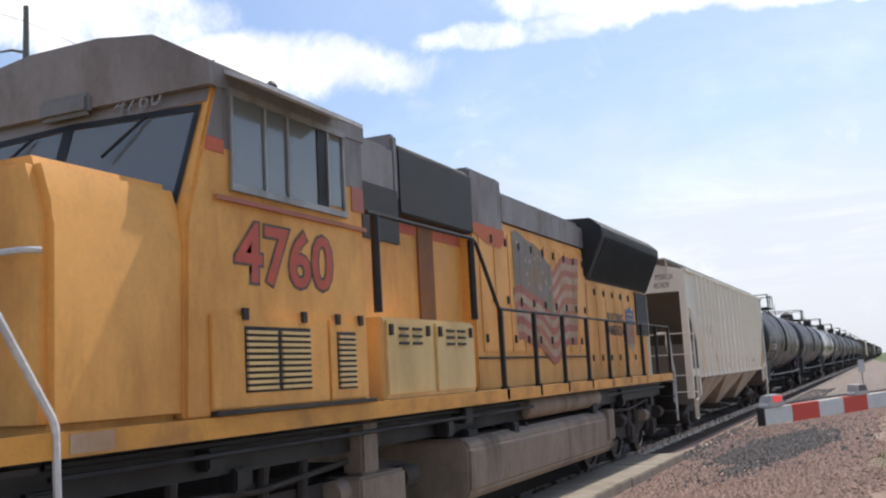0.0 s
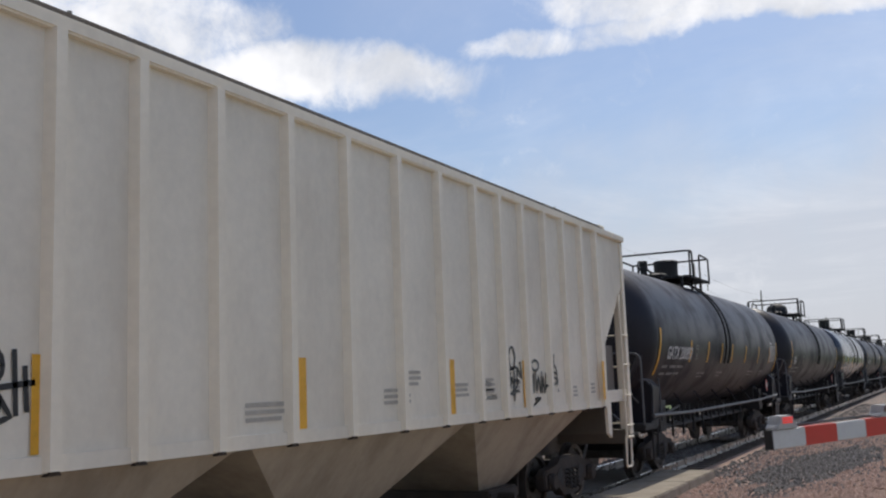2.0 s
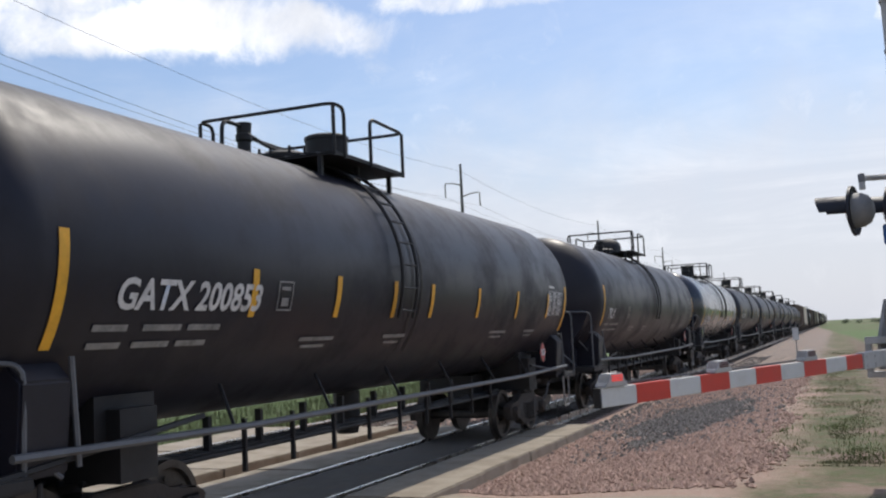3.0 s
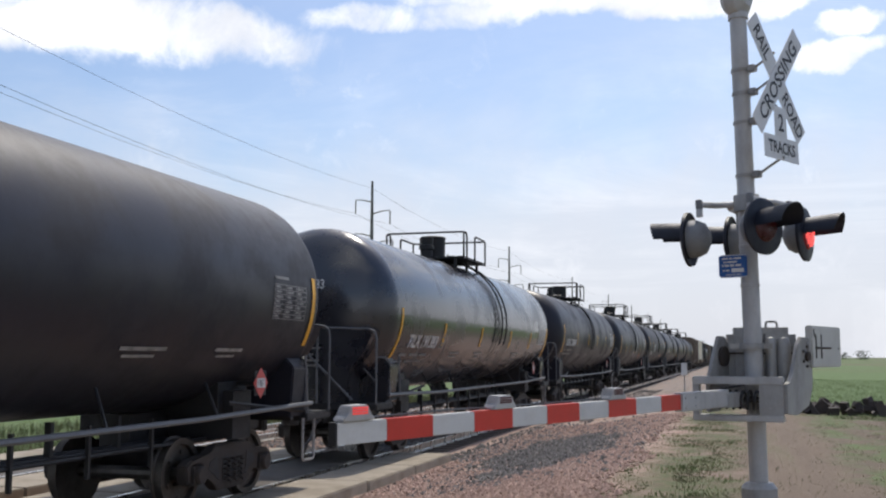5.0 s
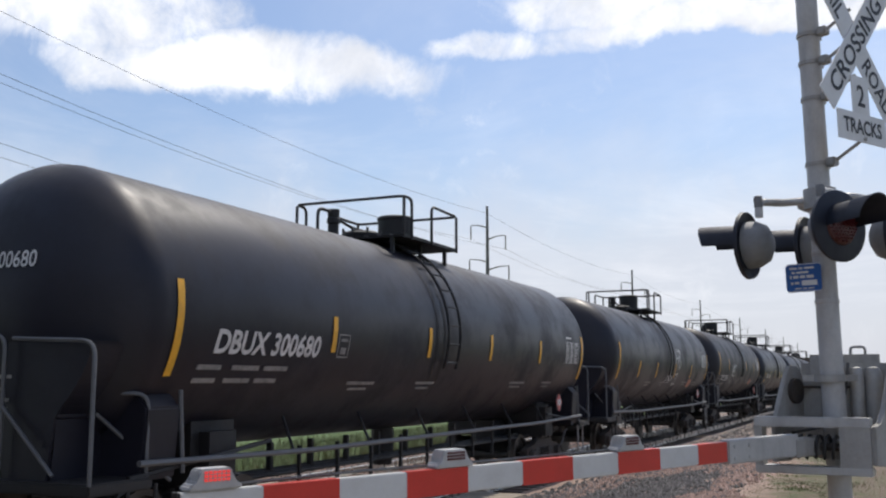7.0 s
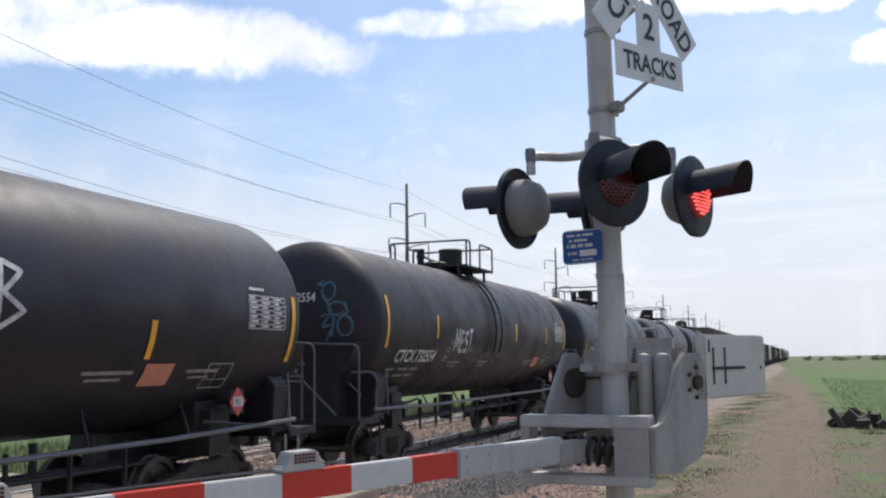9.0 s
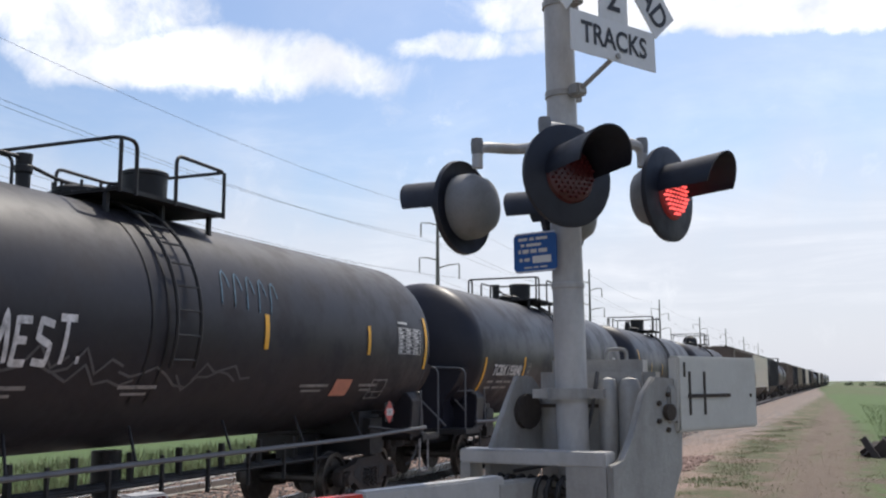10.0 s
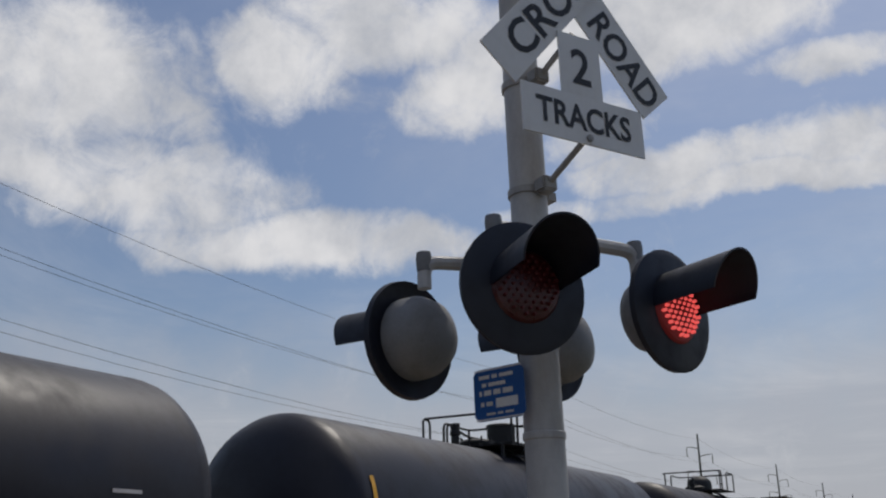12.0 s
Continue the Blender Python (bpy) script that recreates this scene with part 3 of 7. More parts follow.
def build_stones():
    """Loose crushed stone beside the crossing."""
    rnd = random.Random(11)
    def scatter(name, count, pick, mat, label, size):
        verts, faces = [], []
        for _ in range(count):
            x, y = pick()
            r = rnd.uniform(*size)
            z = ground_z(x, y) + r * 0.25
            a, k = rnd.uniform(0, 6.28), len(verts)
            ca, sa = math.cos(a), math.sin(a)
            for px, py, pz in ((1, 0.1, 0), (0.2, 1, 0.15), (-1, 0, -0.1), (-0.1, -0.9, 0.1), (0.15, 0.1, 0.8), (0, 0, -0.8)):
                px, py, pz = (c * rnd.uniform(0.7, 1.25) * r for c in (px, py, pz))
                verts.append((x + px * ca - py * sa, y + px * sa + py * ca, z + pz))
            faces += [(k, k + 1, k + 4), (k + 1, k + 2, k + 4), (k + 2, k + 3, k + 4), (k + 3, k, k + 4), (k + 1, k, k + 5), (k + 2, k + 1, k + 5), (k + 3, k + 2, k + 5), (k, k + 3, k + 5)]
        me = bpy.data.meshes.new(name)
        me.from_pydata(verts, [], faces)
        me.materials.append(mat)
        tagged(new(name, me), label, "gravel", kind="stuff")

    def pink():
        while True:
            x, y = rnd.uniform(-5.2, -0.9), rnd.uniform(8.6, 30)
            dark = ((x + 3.3) / 1.5) ** 2 + ((y - 20) / 5.5) ** 2 + noise.noise(Vector((x, y * 0.5, 1))) * 0.6
            if road_side(x, y) < -0.25 and x < -1.1 - 0.5 * noise.noise(Vector((0, y * 0.4, 5))) - 0.8 * rnd.random() ** 2 and dark > 0.75 and rnd.random() < 1.3 - (y - 9) / 30:
                return x, y

    def grey():
        while True:
            x, y = rnd.gauss(-3.3, 0.9), rnd.gauss(20.5, 4.0)
            if -5.2 < x < -1.3 and road_side(x, y) < -1.0 and y > 14:
                return x, y

    def bed():
        x = rnd.choice((rnd.uniform(-5.6, -4.2), rnd.uniform(-10.6, -8.6), rnd.uniform(-7.9, -6.6)))
        y = 19.4 + 45 * rnd.random() ** 1.8
        return x, y

    def beyond():
        return rnd.uniform(-13.6, -8.9), rnd.uniform(19.5, 50)
    scatter("pink_gravel", 15000, pink, stone_pink, "loose pink crushed granite beside the road", (0.02, 0.055))
    scatter("grey_gravel", 4500, grey, stone_grey, "heap of dark grey crushed stone on pink gravel", (0.025, 0.06))
    scatter("track_ballast", 6500, bed, stone_grey, "grey brown ballast along the rails", (0.03, 0.06))
    scatter("far_ballast", 4500, beyond, stone_pink, "pinkish ballast round the second track", (0.03, 0.06))


def build_grass():
    rnd = random.Random(5)
    def blades(name, count, pick, mat, label, hgt):
        verts, faces = [], []
        for _ in range(count):
            x, y, s = pick()
            z = ground_z(x, y) - 0.01
            h = rnd.uniform(*hgt) * s
            a = rnd.uniform(0, 6.28)
            lean = rnd.uniform(0.05, 0.7) * h
            w = 0.006 + 0.008 * h
            dx, dy = math.cos(a), math.sin(a)
            k = len(verts)
            verts += [(x - dy * w, y + dx * w, z), (x + dy * w, y - dx * w, z), (x + dx * lean * 0.4 - dy * w * 0.7, y + dy * lean * 0.4 + dx * w * 0.7, z + h * 0.6), (x + dx * lean * 0.4 + dy * w * 0.7, y + dy * lean * 0.4 - dx * w * 0.7, z + h * 0.6), (x + dx * lean, y + dy * lean, z + h)]
            faces += [(k, k + 1, k + 3, k + 2), (k + 2, k + 3, k + 4)]
        me = bpy.data.meshes.new(name)
        me.from_pydata(verts, [], faces)
        me.materials.append(mat)
        tagged(new(name, me), label, "grass", kind="stuff")

    tufts = [(rnd.uniform(-1.7, 0.6), rnd.uniform(10, 40)) for _ in range(150)] + [(rnd.uniform(2.3, 6), rnd.uniform(12, 32)) for _ in range(160)] + [(rnd.uniform(-4.5, -1.5), rnd.uniform(22, 60)) for _ in range(110)]
    def tuft():
        x, y = rnd.choice(tufts)
        return x + rnd.gauss(0, 0.6), y + rnd.gauss(0, 1.1), 1.0
    weeds = [(-0.5, 11.3), (-0.1, 12.0), (-1.9, 10.6), (0.2, 13.5), (-0.4, 14.8), (-2.2, 9.9)] + [(rnd.uniform(-1.2, 0.4), rnd.uniform(11, 24)) for _ in range(26)]
    def weed():
        x, y = rnd.choice(weeds)
        return x + rnd.gauss(0, 0.14), y + rnd.gauss(0, 0.18), 1.0
    def field():
        return rnd.uniform(2.9, 14), 28 + 60 * rnd.random() ** 1.6, 1.0
    def verge():
        return rnd.uniform(-24, -14.3), rnd.uniform(4, 60), 1.4
    blades("dry_grass", 6000, tuft, grass_dry, "straw-coloured tufts on the dirt verge", (0.015, 0.055))
    def roadside():
        x = rnd.choice((rnd.gauss(-0.25, 0.35), rnd.gauss(-0.25, 0.35), rnd.uniform(2.1, 5.0)))
        y = 10.6 + 45 * rnd.random() ** 1.7
        while noise.noise(Vector((x * 0.9, y * 0.35, 7))) < -0.05:
            x, y = x + rnd.gauss(0, 0.5), y + rnd.gauss(0, 1.0)
        return x, max(y, 10.4), 1.0
    blades("roadside_grass", 22000, roadside, grass_low, "thin low dull green grass along the dirt track", (0.012, 0.045))
    blades("weeds", 1200, weed, grass_green, "small green weeds in the verge", (0.02, 0.09))
    blades("field_grass", 26000, field, grass_green, "short green field grass", (0.04, 0.12))
    blades("trackside_grass", 22000, verge, grass_low, "green grass beyond the second track", (0.1, 0.35))


# ---- rolling stock ----
WHEEL_R = 0.46
TURNING = []      # wheelsets and their radius
MOVING = []       # vehicles and where each stands at the start
CACHE = {}


def cached(key, make, mat):
    if key not in CACHE:
        CACHE[key] = mesh_of(key.split()[0], make(), mat)
    return CACHE[key]


def wheelset_mesh(r):
    bm = bmesh.new()
    for s in (-1, 1):
        x = s * 0.78
        lathe(bm, [(0.0, -0.07 * s), (0.13, -0.07 * s), (0.15, -0.02 * s), (r * 0.55, 0.015 * s), (r * 0.82, 0.0), (r * 0.84, 0.055 * s), (r, 0.055 * s), (r, -0.05 * s), (r + 0.028, -0.062 * s), (r + 0.028, -0.09 * s), (r * 0.8, -0.085 * s), (0.12, -0.11 * s)], (x, 0, 0), "x", 28)
        for k in range(6):
            a = k * math.tau / 6
            tube(bm, [(x + 0.03 * s, math.cos(a) * r * 0.62, math.sin(a) * r * 0.62), (x + 0.045 * s, math.cos(a) * r * 0.62, math.sin(a) * r * 0.62)], 0.03, 8)
    tube(bm, [(-1.05, 0, 0), (1.05, 0, 0)], 0.085, 10)
    return bm


def side_frame_mesh():
    bm = bmesh.new()
    prism(bm, [(-1.12, 0.36), (-0.72, 0.36), (-0.66, 0.42), (-0.5, 0.34), (-0.36, 0.20), (0.36, 0.20), (0.5, 0.34), (0.66, 0.42), (0.72, 0.36), (1.12, 0.36), (1.16, 0.58), (1.02, 0.66), (0.6, 0.68), (0.42, 0.80), (-0.42, 0.80), (-0.6, 0.68), (-1.02, 0.66), (-1.16, 0.58)], -0.08, 0.08, "x", 0.02)
    return bm


def frame_hole_mesh():
    # black patches proud of the solid side frame stand for its shaded openings
    bm = bmesh.new()
    for s in (-1, 1):
        prism(bm, [(s * 0.36, 0.34), (s * 0.62, 0.50), (s * 0.60, 0.58), (s * 0.40, 0.66)], -0.086, 0.086, "x")
    box(bm, -0.086, 0.086, -0.26, 0.26, 0.31, 0.62)
    return bm


def springs_mesh():
    bm = bmesh.new()
    for y in (-0.17, 0.0, 0.17):
        pts = [(0.055 * math.cos(k * 0.8), y + 0.055 * math.sin(k * 0.8), 0.29 + k * 0.0082) for k in range(40)]
        tube(bm, pts, 0.014, 5)
    return bm


def axle_box_mesh():
    bm = bmesh.new()
    box(bm, -0.10, 0.11, -0.16, 0.16, 0.33, 0.60, bev=0.03)
    lathe(bm, [(0.0, 0.17), (0.10, 0.17), (0.12, 0.14), (0.12, 0.05)], (0, 0, WHEEL_R), "x", 14)
    return bm


def truck(parent, y, keyed=True, detail=True):
    bolster = part("truck", cached("truck bolster", lambda: boxes((-1.05, 1.05, -0.2, 0.2, 0.42, 0.72), (-0.3, 0.3, -0.3, 0.3, 0.6, 0.9), bev=0.03), truck_iron), truck_iron, parent, "dusty cast iron two-axle truck", at=pose(0, y, 0))
    for s in (-1, 1):
        if s < 0 and not detail:
            continue
        part("side_frame", cached("side_frame", side_frame_mesh, truck_iron), truck_iron, bolster, at=pose(s * 0.99, 0, 0))
        if detail and s > 0:
            part("window_shade_patch", cached("frame_hole", frame_hole_mesh, black_iron), black_iron, bolster, at=pose(s * 0.99, 0, 0))
            part("springs", cached("springs", springs_mesh, truck_iron), truck_iron, bolster, at=pose(s * 1.09, 0, 0))
            for a in (-0.89, 0.89):
                part("bearing", cached("axle_box", axle_box_mesh, truck_iron), truck_iron, bolster, at=pose(s * 0.99, a, 0))
    for a in (-0.89, 0.89):
        w = part("wheelset", cached("wheelset", lambda: wheelset_mesh(WHEEL_R), wheel_steel), wheel_steel, bolster, "steel wheels with a bright tread", at=pose(0, a, WHEEL_R))
        if keyed:
            TURNING.append((w, 0, a, WHEEL_R))
    if detail:
        part("brake_beam", cached("brake_beam", lambda: tubes([[(-0.75, -0.38, 0.38), (0.75, -0.38, 0.38)], [(-0.75, 0.38, 0.38), (0.75, 0.38, 0.38)], [(0.3, -0.38, 0.4), (0.3, 0.38, 0.4)]], 0.035), truck_iron), truck_iron, bolster)
    return bolster


def coupler_mesh():
    bm = bmesh.new()
    box(bm, -0.16, 0.16, 0.0, 1.1, 0.72, 1.02, bev=0.02)
    box(bm, -0.09, 0.09, -0.42, 0.1, 0.78, 0.97, bev=0.02)
    prism(bm, [(-0.16, -0.42), (0.12, -0.42), (0.17, -0.62), (0.05, -0.72), (-0.02, -0.58), (-0.12, -0.6), (-0.2, -0.5)], 0.74, 1.01, "z", 0.02)
    return bm


def couplers(parent, y0, y1):
    for y, rz in ((y0, 0), (y1, 180)):
        part("coupler", cached("coupler", coupler_mesh, truck_iron), truck_iron, parent, at=pose(0, y, 0, 0, 0, rz))
        part("air_hose", cached("air_hose", lambda: tubes([round_path([(0.3, 0.1, 0.8), (0.3, -0.12, 0.78), (0.26, -0.25, 0.45), (0.2, -0.5, 0.36)], 0.12)], 0.025), wire_black), wire_black, parent, at=pose(0, y, 0, 0, 0, rz))


def tank_car(y0, y1, mark="", number="", paint=tank_paint, tapes=(), dome="round", detail=True, keyed=True, extras="", label="", tape_v=(-0.4, 0.07), end_v=(-0.75, 0.28), panel_v=0.12, text_v=-0.5, shift=0.0, ladder=-0.35, stencil=3.3, lift=0.0):
    """A tank car whose shell runs from y0 to y1 along the track at the start of the clip."""
    mid, half = (y0 + y1) / 2, (y1 - y0) / 2
    R, ZC = 1.60, 2.85 + lift
    car = thing("tank_car", pose(XT, mid, 0), label or "black tank car with yellow reflective tapes and white lettering", "tank car", "tank cars of the train")
    MOVING.append((car, mid))
    seg = 56 if detail else 32
    bm = bmesh.new()
    head = [(R * math.cos(a), -half - 0.78 * math.sin(a)) for a in (math.radians(d) for d in (90, 80, 68, 55, 42, 30, 18, 8))]
    ring = [(R, y) for y in np.linspace(-half, half, 5)]
    lathe(bm, [(max(r, 0.0), h) for r, h in head] + ring + [(r, -h) for r, h in head[::-1]], (0, 0, ZC), "y", seg)
    shell = part("shell", bm, paint, car)

    def on(u, v, lift=0.012):
        th = v / R
        return Vector(((R + lift) * math.cos(th), u, ZC + (R + lift) * math.sin(th)))

    def on_head(u, v):
        # flat lettering laid on the curved leading head
        z = v - 0.0
        q = min(0.98, (u * u + z * z) / (R * R))
        return Vector((u, -half - 0.78 * math.sqrt(1 - q) - 0.012, ZC + z))

    # reflective tapes
    bars = [(-half + 0.18, *end_v), (half - 0.10, *end_v)]
    bars += [(-half + d, *tape_v) for d in tapes]
    for u, v0, v1 in bars:
        part("reflective_tape", sheet([(u - 0.055, u + 0.055, v0, v1)], on), reflect_yellow, shell, "yellow reflective tape")
    if mark:
        letters(mark + " " + number, 0.26, letter_white, shell, lambda u, v: on(-half + 0.80 + u, text_v + v), stretch=0.98, shear=0.16, label="white car number", weight=0.010)
        rows = [(-half + 0.62 + a, -half + 0.62 + b, c, c + 0.06) for a, b, c in ((0, 0.42, text_v - 0.2), (0.62, 1.15, text_v - 0.2), (1.25, 1.75, text_v - 0.2), (0, 0.4, text_v - 0.36), (0.55, 1.05, text_v - 0.36), (1.15, 1.6, text_v - 0.36))]
        part("small_print", sheet(rows, on), letter_dim, shell, "lines of small worn print")
        a, b = -half + stencil, text_v + 0.05
        rows = [(a, a + 0.30, b - 0.05, b - 0.03), (a, a + 0.30, b + 0.25, b + 0.27), (a, a + 0.02, b - 0.05, b + 0.27), (a + 0.28, a + 0.30, b - 0.05, b + 0.27), (a + 0.08, a + 0.22, b, b + 0.09), (a + 0.06, a + 0.24, b + 0.17, b + 0.21)]
        part("stencil", sheet(rows, on), letter_dim, shell, "small boxed stencil")
        letters(mark + " " + number, 0.17, letter_white, shell, lambda u, v: on_head(-0.66 + u, 0.37 + v), stretch=0.8, label="white car number on the head", weight=0.003)
        part("head_print", sheet([(-0.6, -0.3, 0.27, 0.32), (-0.24, 0.0, 0.27, 0.32), (-0.6, -0.38, 0.16, 0.21), (-0.3, 0.05, 0.16, 0.21), (-0.6, -0.25, 0.05, 0.10)], on_head), letter_dim, shell, "lines of small print on the head")
    if detail:
        # data panel by the trailing end
        p = panel_v
        rows = [(half - 1.40, half - 0.37, p - 0.012 - k * 0.068, p - k * 0.068) for k in range(8)] + [(half - 1.40 + c * 0.34, half - 1.385 + c * 0.34, p - 0.48, p) for c in range(4)]
        rows += [(half - 1.36 + c * 0.34, half - 1.36 + c * 0.34 + 0.13 + 0.04 * ((c + k) % 3), p - 0.055 - k * 0.068, p - 0.022 - k * 0.068) for c in range(3) for k in range(7)]
        rows += [(half - 1.36, half - 0.95, p + 0.07, p + 0.11)]
        part("data_panel", sheet(rows, on), letter_white if "panel" in extras else letter_dim, shell, "white tabular data panel")
        for u, w in ((-half + 4.0, 0.8), (-half + 6.2, 0.7), (half - 4.6, 0.9), (half - 2.6, 0.7)):
            part("small_print", sheet([(u, u + w, -0.86, -0.81), (u + 0.1, u + w * 0.8, -0.95, -0.91)], on), letter_dim, shell, "line of small worn print")
        # hazard placards: upright plates on brackets, white panel with dark figures
        def placard(place):
            b2 = bmesh.new()
            b2.faces.new([b2.verts.new(place(a * 0.21, b * 0.21, 0.0)) for a, b in ((0, -1), (1, 0), (0, 1), (-1, 0))])
            b2.faces.new([b2.verts.new(place(a * 0.21, b * 0.21, -0.006)) for a, b in ((-1, 0), (0, 1), (1, 0), (0, -1))])
            pl = part("placard", b2, placard_red, car, "red diamond hazard placard")
            part("placard_panel", sheet([(-0.125, 0.125, -0.065, 0.065)], lambda u, v: place(u, v, 0.004)), letter_white, pl, "white number panel")
            letters("1987", 0.085, letter_black, pl, lambda u, v: place(-0.10 + u, -0.042 + v, 0.007), stretch=0.70, name="placard_number", label="dark placard number")
        placard(lambda u, v, k: Vector((1.405 + k, half - 1.36 + u, 1.60 + v)))
        part("placard_bracket", boxes((1.0, 1.395, half - 1.39, half - 1.33, 1.56, 1.62), (1.385, 1.395, half - 1.53, half - 1.19, 1.43, 1.77)), black_iron, car)
        placard(lambda u, v, k: Vector((-0.20 + u, -half - 0.80 - k, 1.49 + v)))
        # half-height shields over the lower heads, with end struts
        for s in (-1, 1):
            bm = bmesh.new()
            low_arc = [(1.42 * math.cos(a), ZC + 1.42 * math.sin(a)) for a in np.radians(np.linspace(196, 232, 7))]
            poly = low_arc + [(-0.86, 1.08), (0.86, 1.08)] + [(-x, z) for x, z in low_arc[::-1]]
            prism(bm, poly, min(s * half, s * (half + 0.775)), max(s * half, s * (half + 0.775)), "y", 0.03)
            part("head_shield", bm, paint, car, "black shield over the lower head")
            bm = bmesh.new()
            prism(bm, [(-1.40, 1.08), (1.40, 1.08), (1.45, 1.80), (1.30, 1.95), (-1.30, 1.95), (-1.45, 1.80)], min(s * (half + 0.1), s * (half - 0.42)), max(s * (half + 0.1), s * (half - 0.42)), "y", 0.02)
            part("bolster_web", bm, paint, car, "black bolster plate under the shell end")
            y = s * (half - 0.43) if s < 0 else half + 0.02
            part("end_strut", tubes([[(1.43, y, 1.98), (1.45, y + 0.05, 1.12)]], 0.024), rail_grey, car, "pale worn end strut")
        rows = [(-0.30 + a, -0.30 + b, c, c + 0.035) for a, b, c in ((0.1, 0.42, 2.22), (0.0, 0.62, 2.10), (0.15, 0.48, 1.98), (0.02, 0.6, 1.87), (0.2, 0.58, 1.78))]
        part("shield_print", sheet(rows, lambda u, v: Vector((u, -half - 0.781, v))), letter_dim, car, "lines of worn print on the shield")
    # top platform, hatch and rails
    zt = ZC + R
    W = 1.05
    plat = part("platform", boxes((-W, W, -1.10, 1.14, zt + 0.02, zt + 0.05)), black_iron, car, "steel grating platform", at=pose(0, shift, 0))
    if detail:
        slat = cached("slat", lambda: boxes((0.0, 0.17, -1.12, 1.16, 0.0, 0.025)), black_iron)
        leg = cached("platform_leg", lambda: boxes((0.0, 0.06, 0.0, 0.06, -0.30, 0.0)), black_iron)
        for x in np.linspace(-W, W - 0.18, 9):
            part("slat", slat, black_iron, plat, at=pose(x, 0, zt + 0.054))
        for y in (-1.08, 0.0, 1.06):
            for x in (-0.85, 0.79):
                part("platform_leg", leg, black_iron, plat, at=pose(x, y, zt + 0.02))
    # valve housings: a plain drum behind the middle, or a pair of drums at the front
    hy, sy, by = (-0.35, -0.93, 0.45) if dome == "front" else (0.66, -1.60, -0.62)
    bm = bmesh.new()
    if dome == "round":
        lathe(bm, [(0.46, zt - 0.1), (0.46, zt + 0.22), (0.44, zt + 0.40), (0.34, zt + 0.53), (0.16, zt + 0.60), (0.0, zt + 0.61)], (0, 0.1, 0), "z", 24)
        sy = -1.0
    else:
        lathe(bm, [(0.31, zt - 0.1), (0.31, zt + 0.04), (0.345, zt + 0.05), (0.345, zt + 0.10), (0.315, zt + 0.11), (0.325, zt + 0.60), (0.34, zt + 0.61), (0.34, zt + 0.655), (0.30, zt + 0.68), (0.0, zt + 0.69)], (0, hy, 0), "z", 24)
    hatch = part("hatch", bm, black_iron, car, "black valve housing", at=pose(0, shift, 0))
    for k in range(8):
        a = k * math.tau / 8 + 0.2
        part("clamp_bolt", tubes([[(0.36 * math.cos(a), hy + 0.36 * math.sin(a), zt + 0.02), (0.36 * math.cos(a), hy + 0.36 * math.sin(a), zt + 0.14)]], 0.018, 5), black_iron, hatch) if detail and dome != "round" else None
    bm = bmesh.new()
    rv, hv = (0.20, 0.58) if dome == "front" else (0.11, 0.46)
    lathe(bm, [(rv * 0.8, zt - 0.1), (rv * 0.8, zt + hv * 0.45), (rv, zt + hv * 0.5), (rv, zt + hv * 0.66), (rv * 0.85, zt + hv * 0.7), (rv * 0.95, zt + hv), (0.0, zt + hv + 0.01)], (0, sy, 0), "z", 14)
    part("relief_valve", bm, black_iron, car, "small relief valve", at=pose(0, shift, 0))
    bm = bmesh.new()
    lathe(bm, [(0.30, zt - 0.08), (0.30, zt + 0.12), (0.36, zt + 0.125), (0.36, zt + 0.17), (0.26, zt + 0.22), (0.0, zt + 0.23)], (0, by, 0), "z", 20)
    cover = part("manway_cover", bm, black_iron, car, "bolted manway cover", at=pose(0, shift, 0))
    for k in range(8 if detail else 0):
        a = k * math.tau / 8
        part("eye_bolt", tubes([[(0.34 * math.cos(a), by + 0.34 * math.sin(a), zt + 0.10), (0.34 * math.cos(a), by + 0.34 * math.sin(a), zt + 0.26)]], 0.022, 5), black_iron, cover)
    pipe = [(0, sy - 0.5, zt - 0.05), (0, sy - 0.5, zt + hv * 0.9), (0, sy, zt + hv * 0.9)] if dome != "front" else [(0.2, by, zt + 0.1), (0.2, by + 0.5, zt + 0.12)]
    part("vapour_pipe", tubes([round_path(pipe, 0.14)], 0.028, 8), black_iron, car, at=pose(0, shift, 0))
    if dome != "front":
        part("vapour_line", tubes([round_path([(0, sy + 0.1, zt + hv * 0.72), (0, sy + 0.6, zt + 0.24), (0, hy, zt + 0.26)], 0.2)], 0.026, 8), black_iron, car, at=pose(0, shift, 0))
    # guard rails: a hoop over the front, a gap at the ladder, a rail round the rear
    hr = zt + 0.70
    rails = [round_path([(W, -0.78, zt), (W, -0.78, hr), (W, -1.10, hr), (-W, -1.10, hr), (-W, -0.78, hr), (-W, -0.78, zt)], 0.13),
             round_path([(W, 0.02, zt), (W, 0.02, hr), (W, 1.14, hr - 0.02), (-W, 1.14, hr - 0.02), (-W, 0.02, hr), (-W, 0.02, zt)], 0.13),
             [(W, -1.08, zt), (W, -1.08, hr - 0.02)], [(W, 1.12, zt), (W, 1.12, hr - 0.03)], [(-W, -1.08, zt), (-W, -1.08, hr - 0.02)], [(-W, 1.12, zt), (-W, 1.12, hr - 0.03)]]
    for p in rails if detail else rails[:4]:
        bm = bmesh.new()
        tube(bm, p, 0.027, 6)
        part("handrail", bm, black_iron, car, at=pose(0, shift, 0))
    # side ladder that follows the shell
    for u in (ladder - 0.24, ladder + 0.24):
        bm = bmesh.new()
        tube(bm, [on(u, v, 0.10) for v in np.linspace(-0.55, 2.2, 16)], 0.026, 6)
        part("ladder_stile", bm, black_iron, car, at=pose(0, shift, 0))
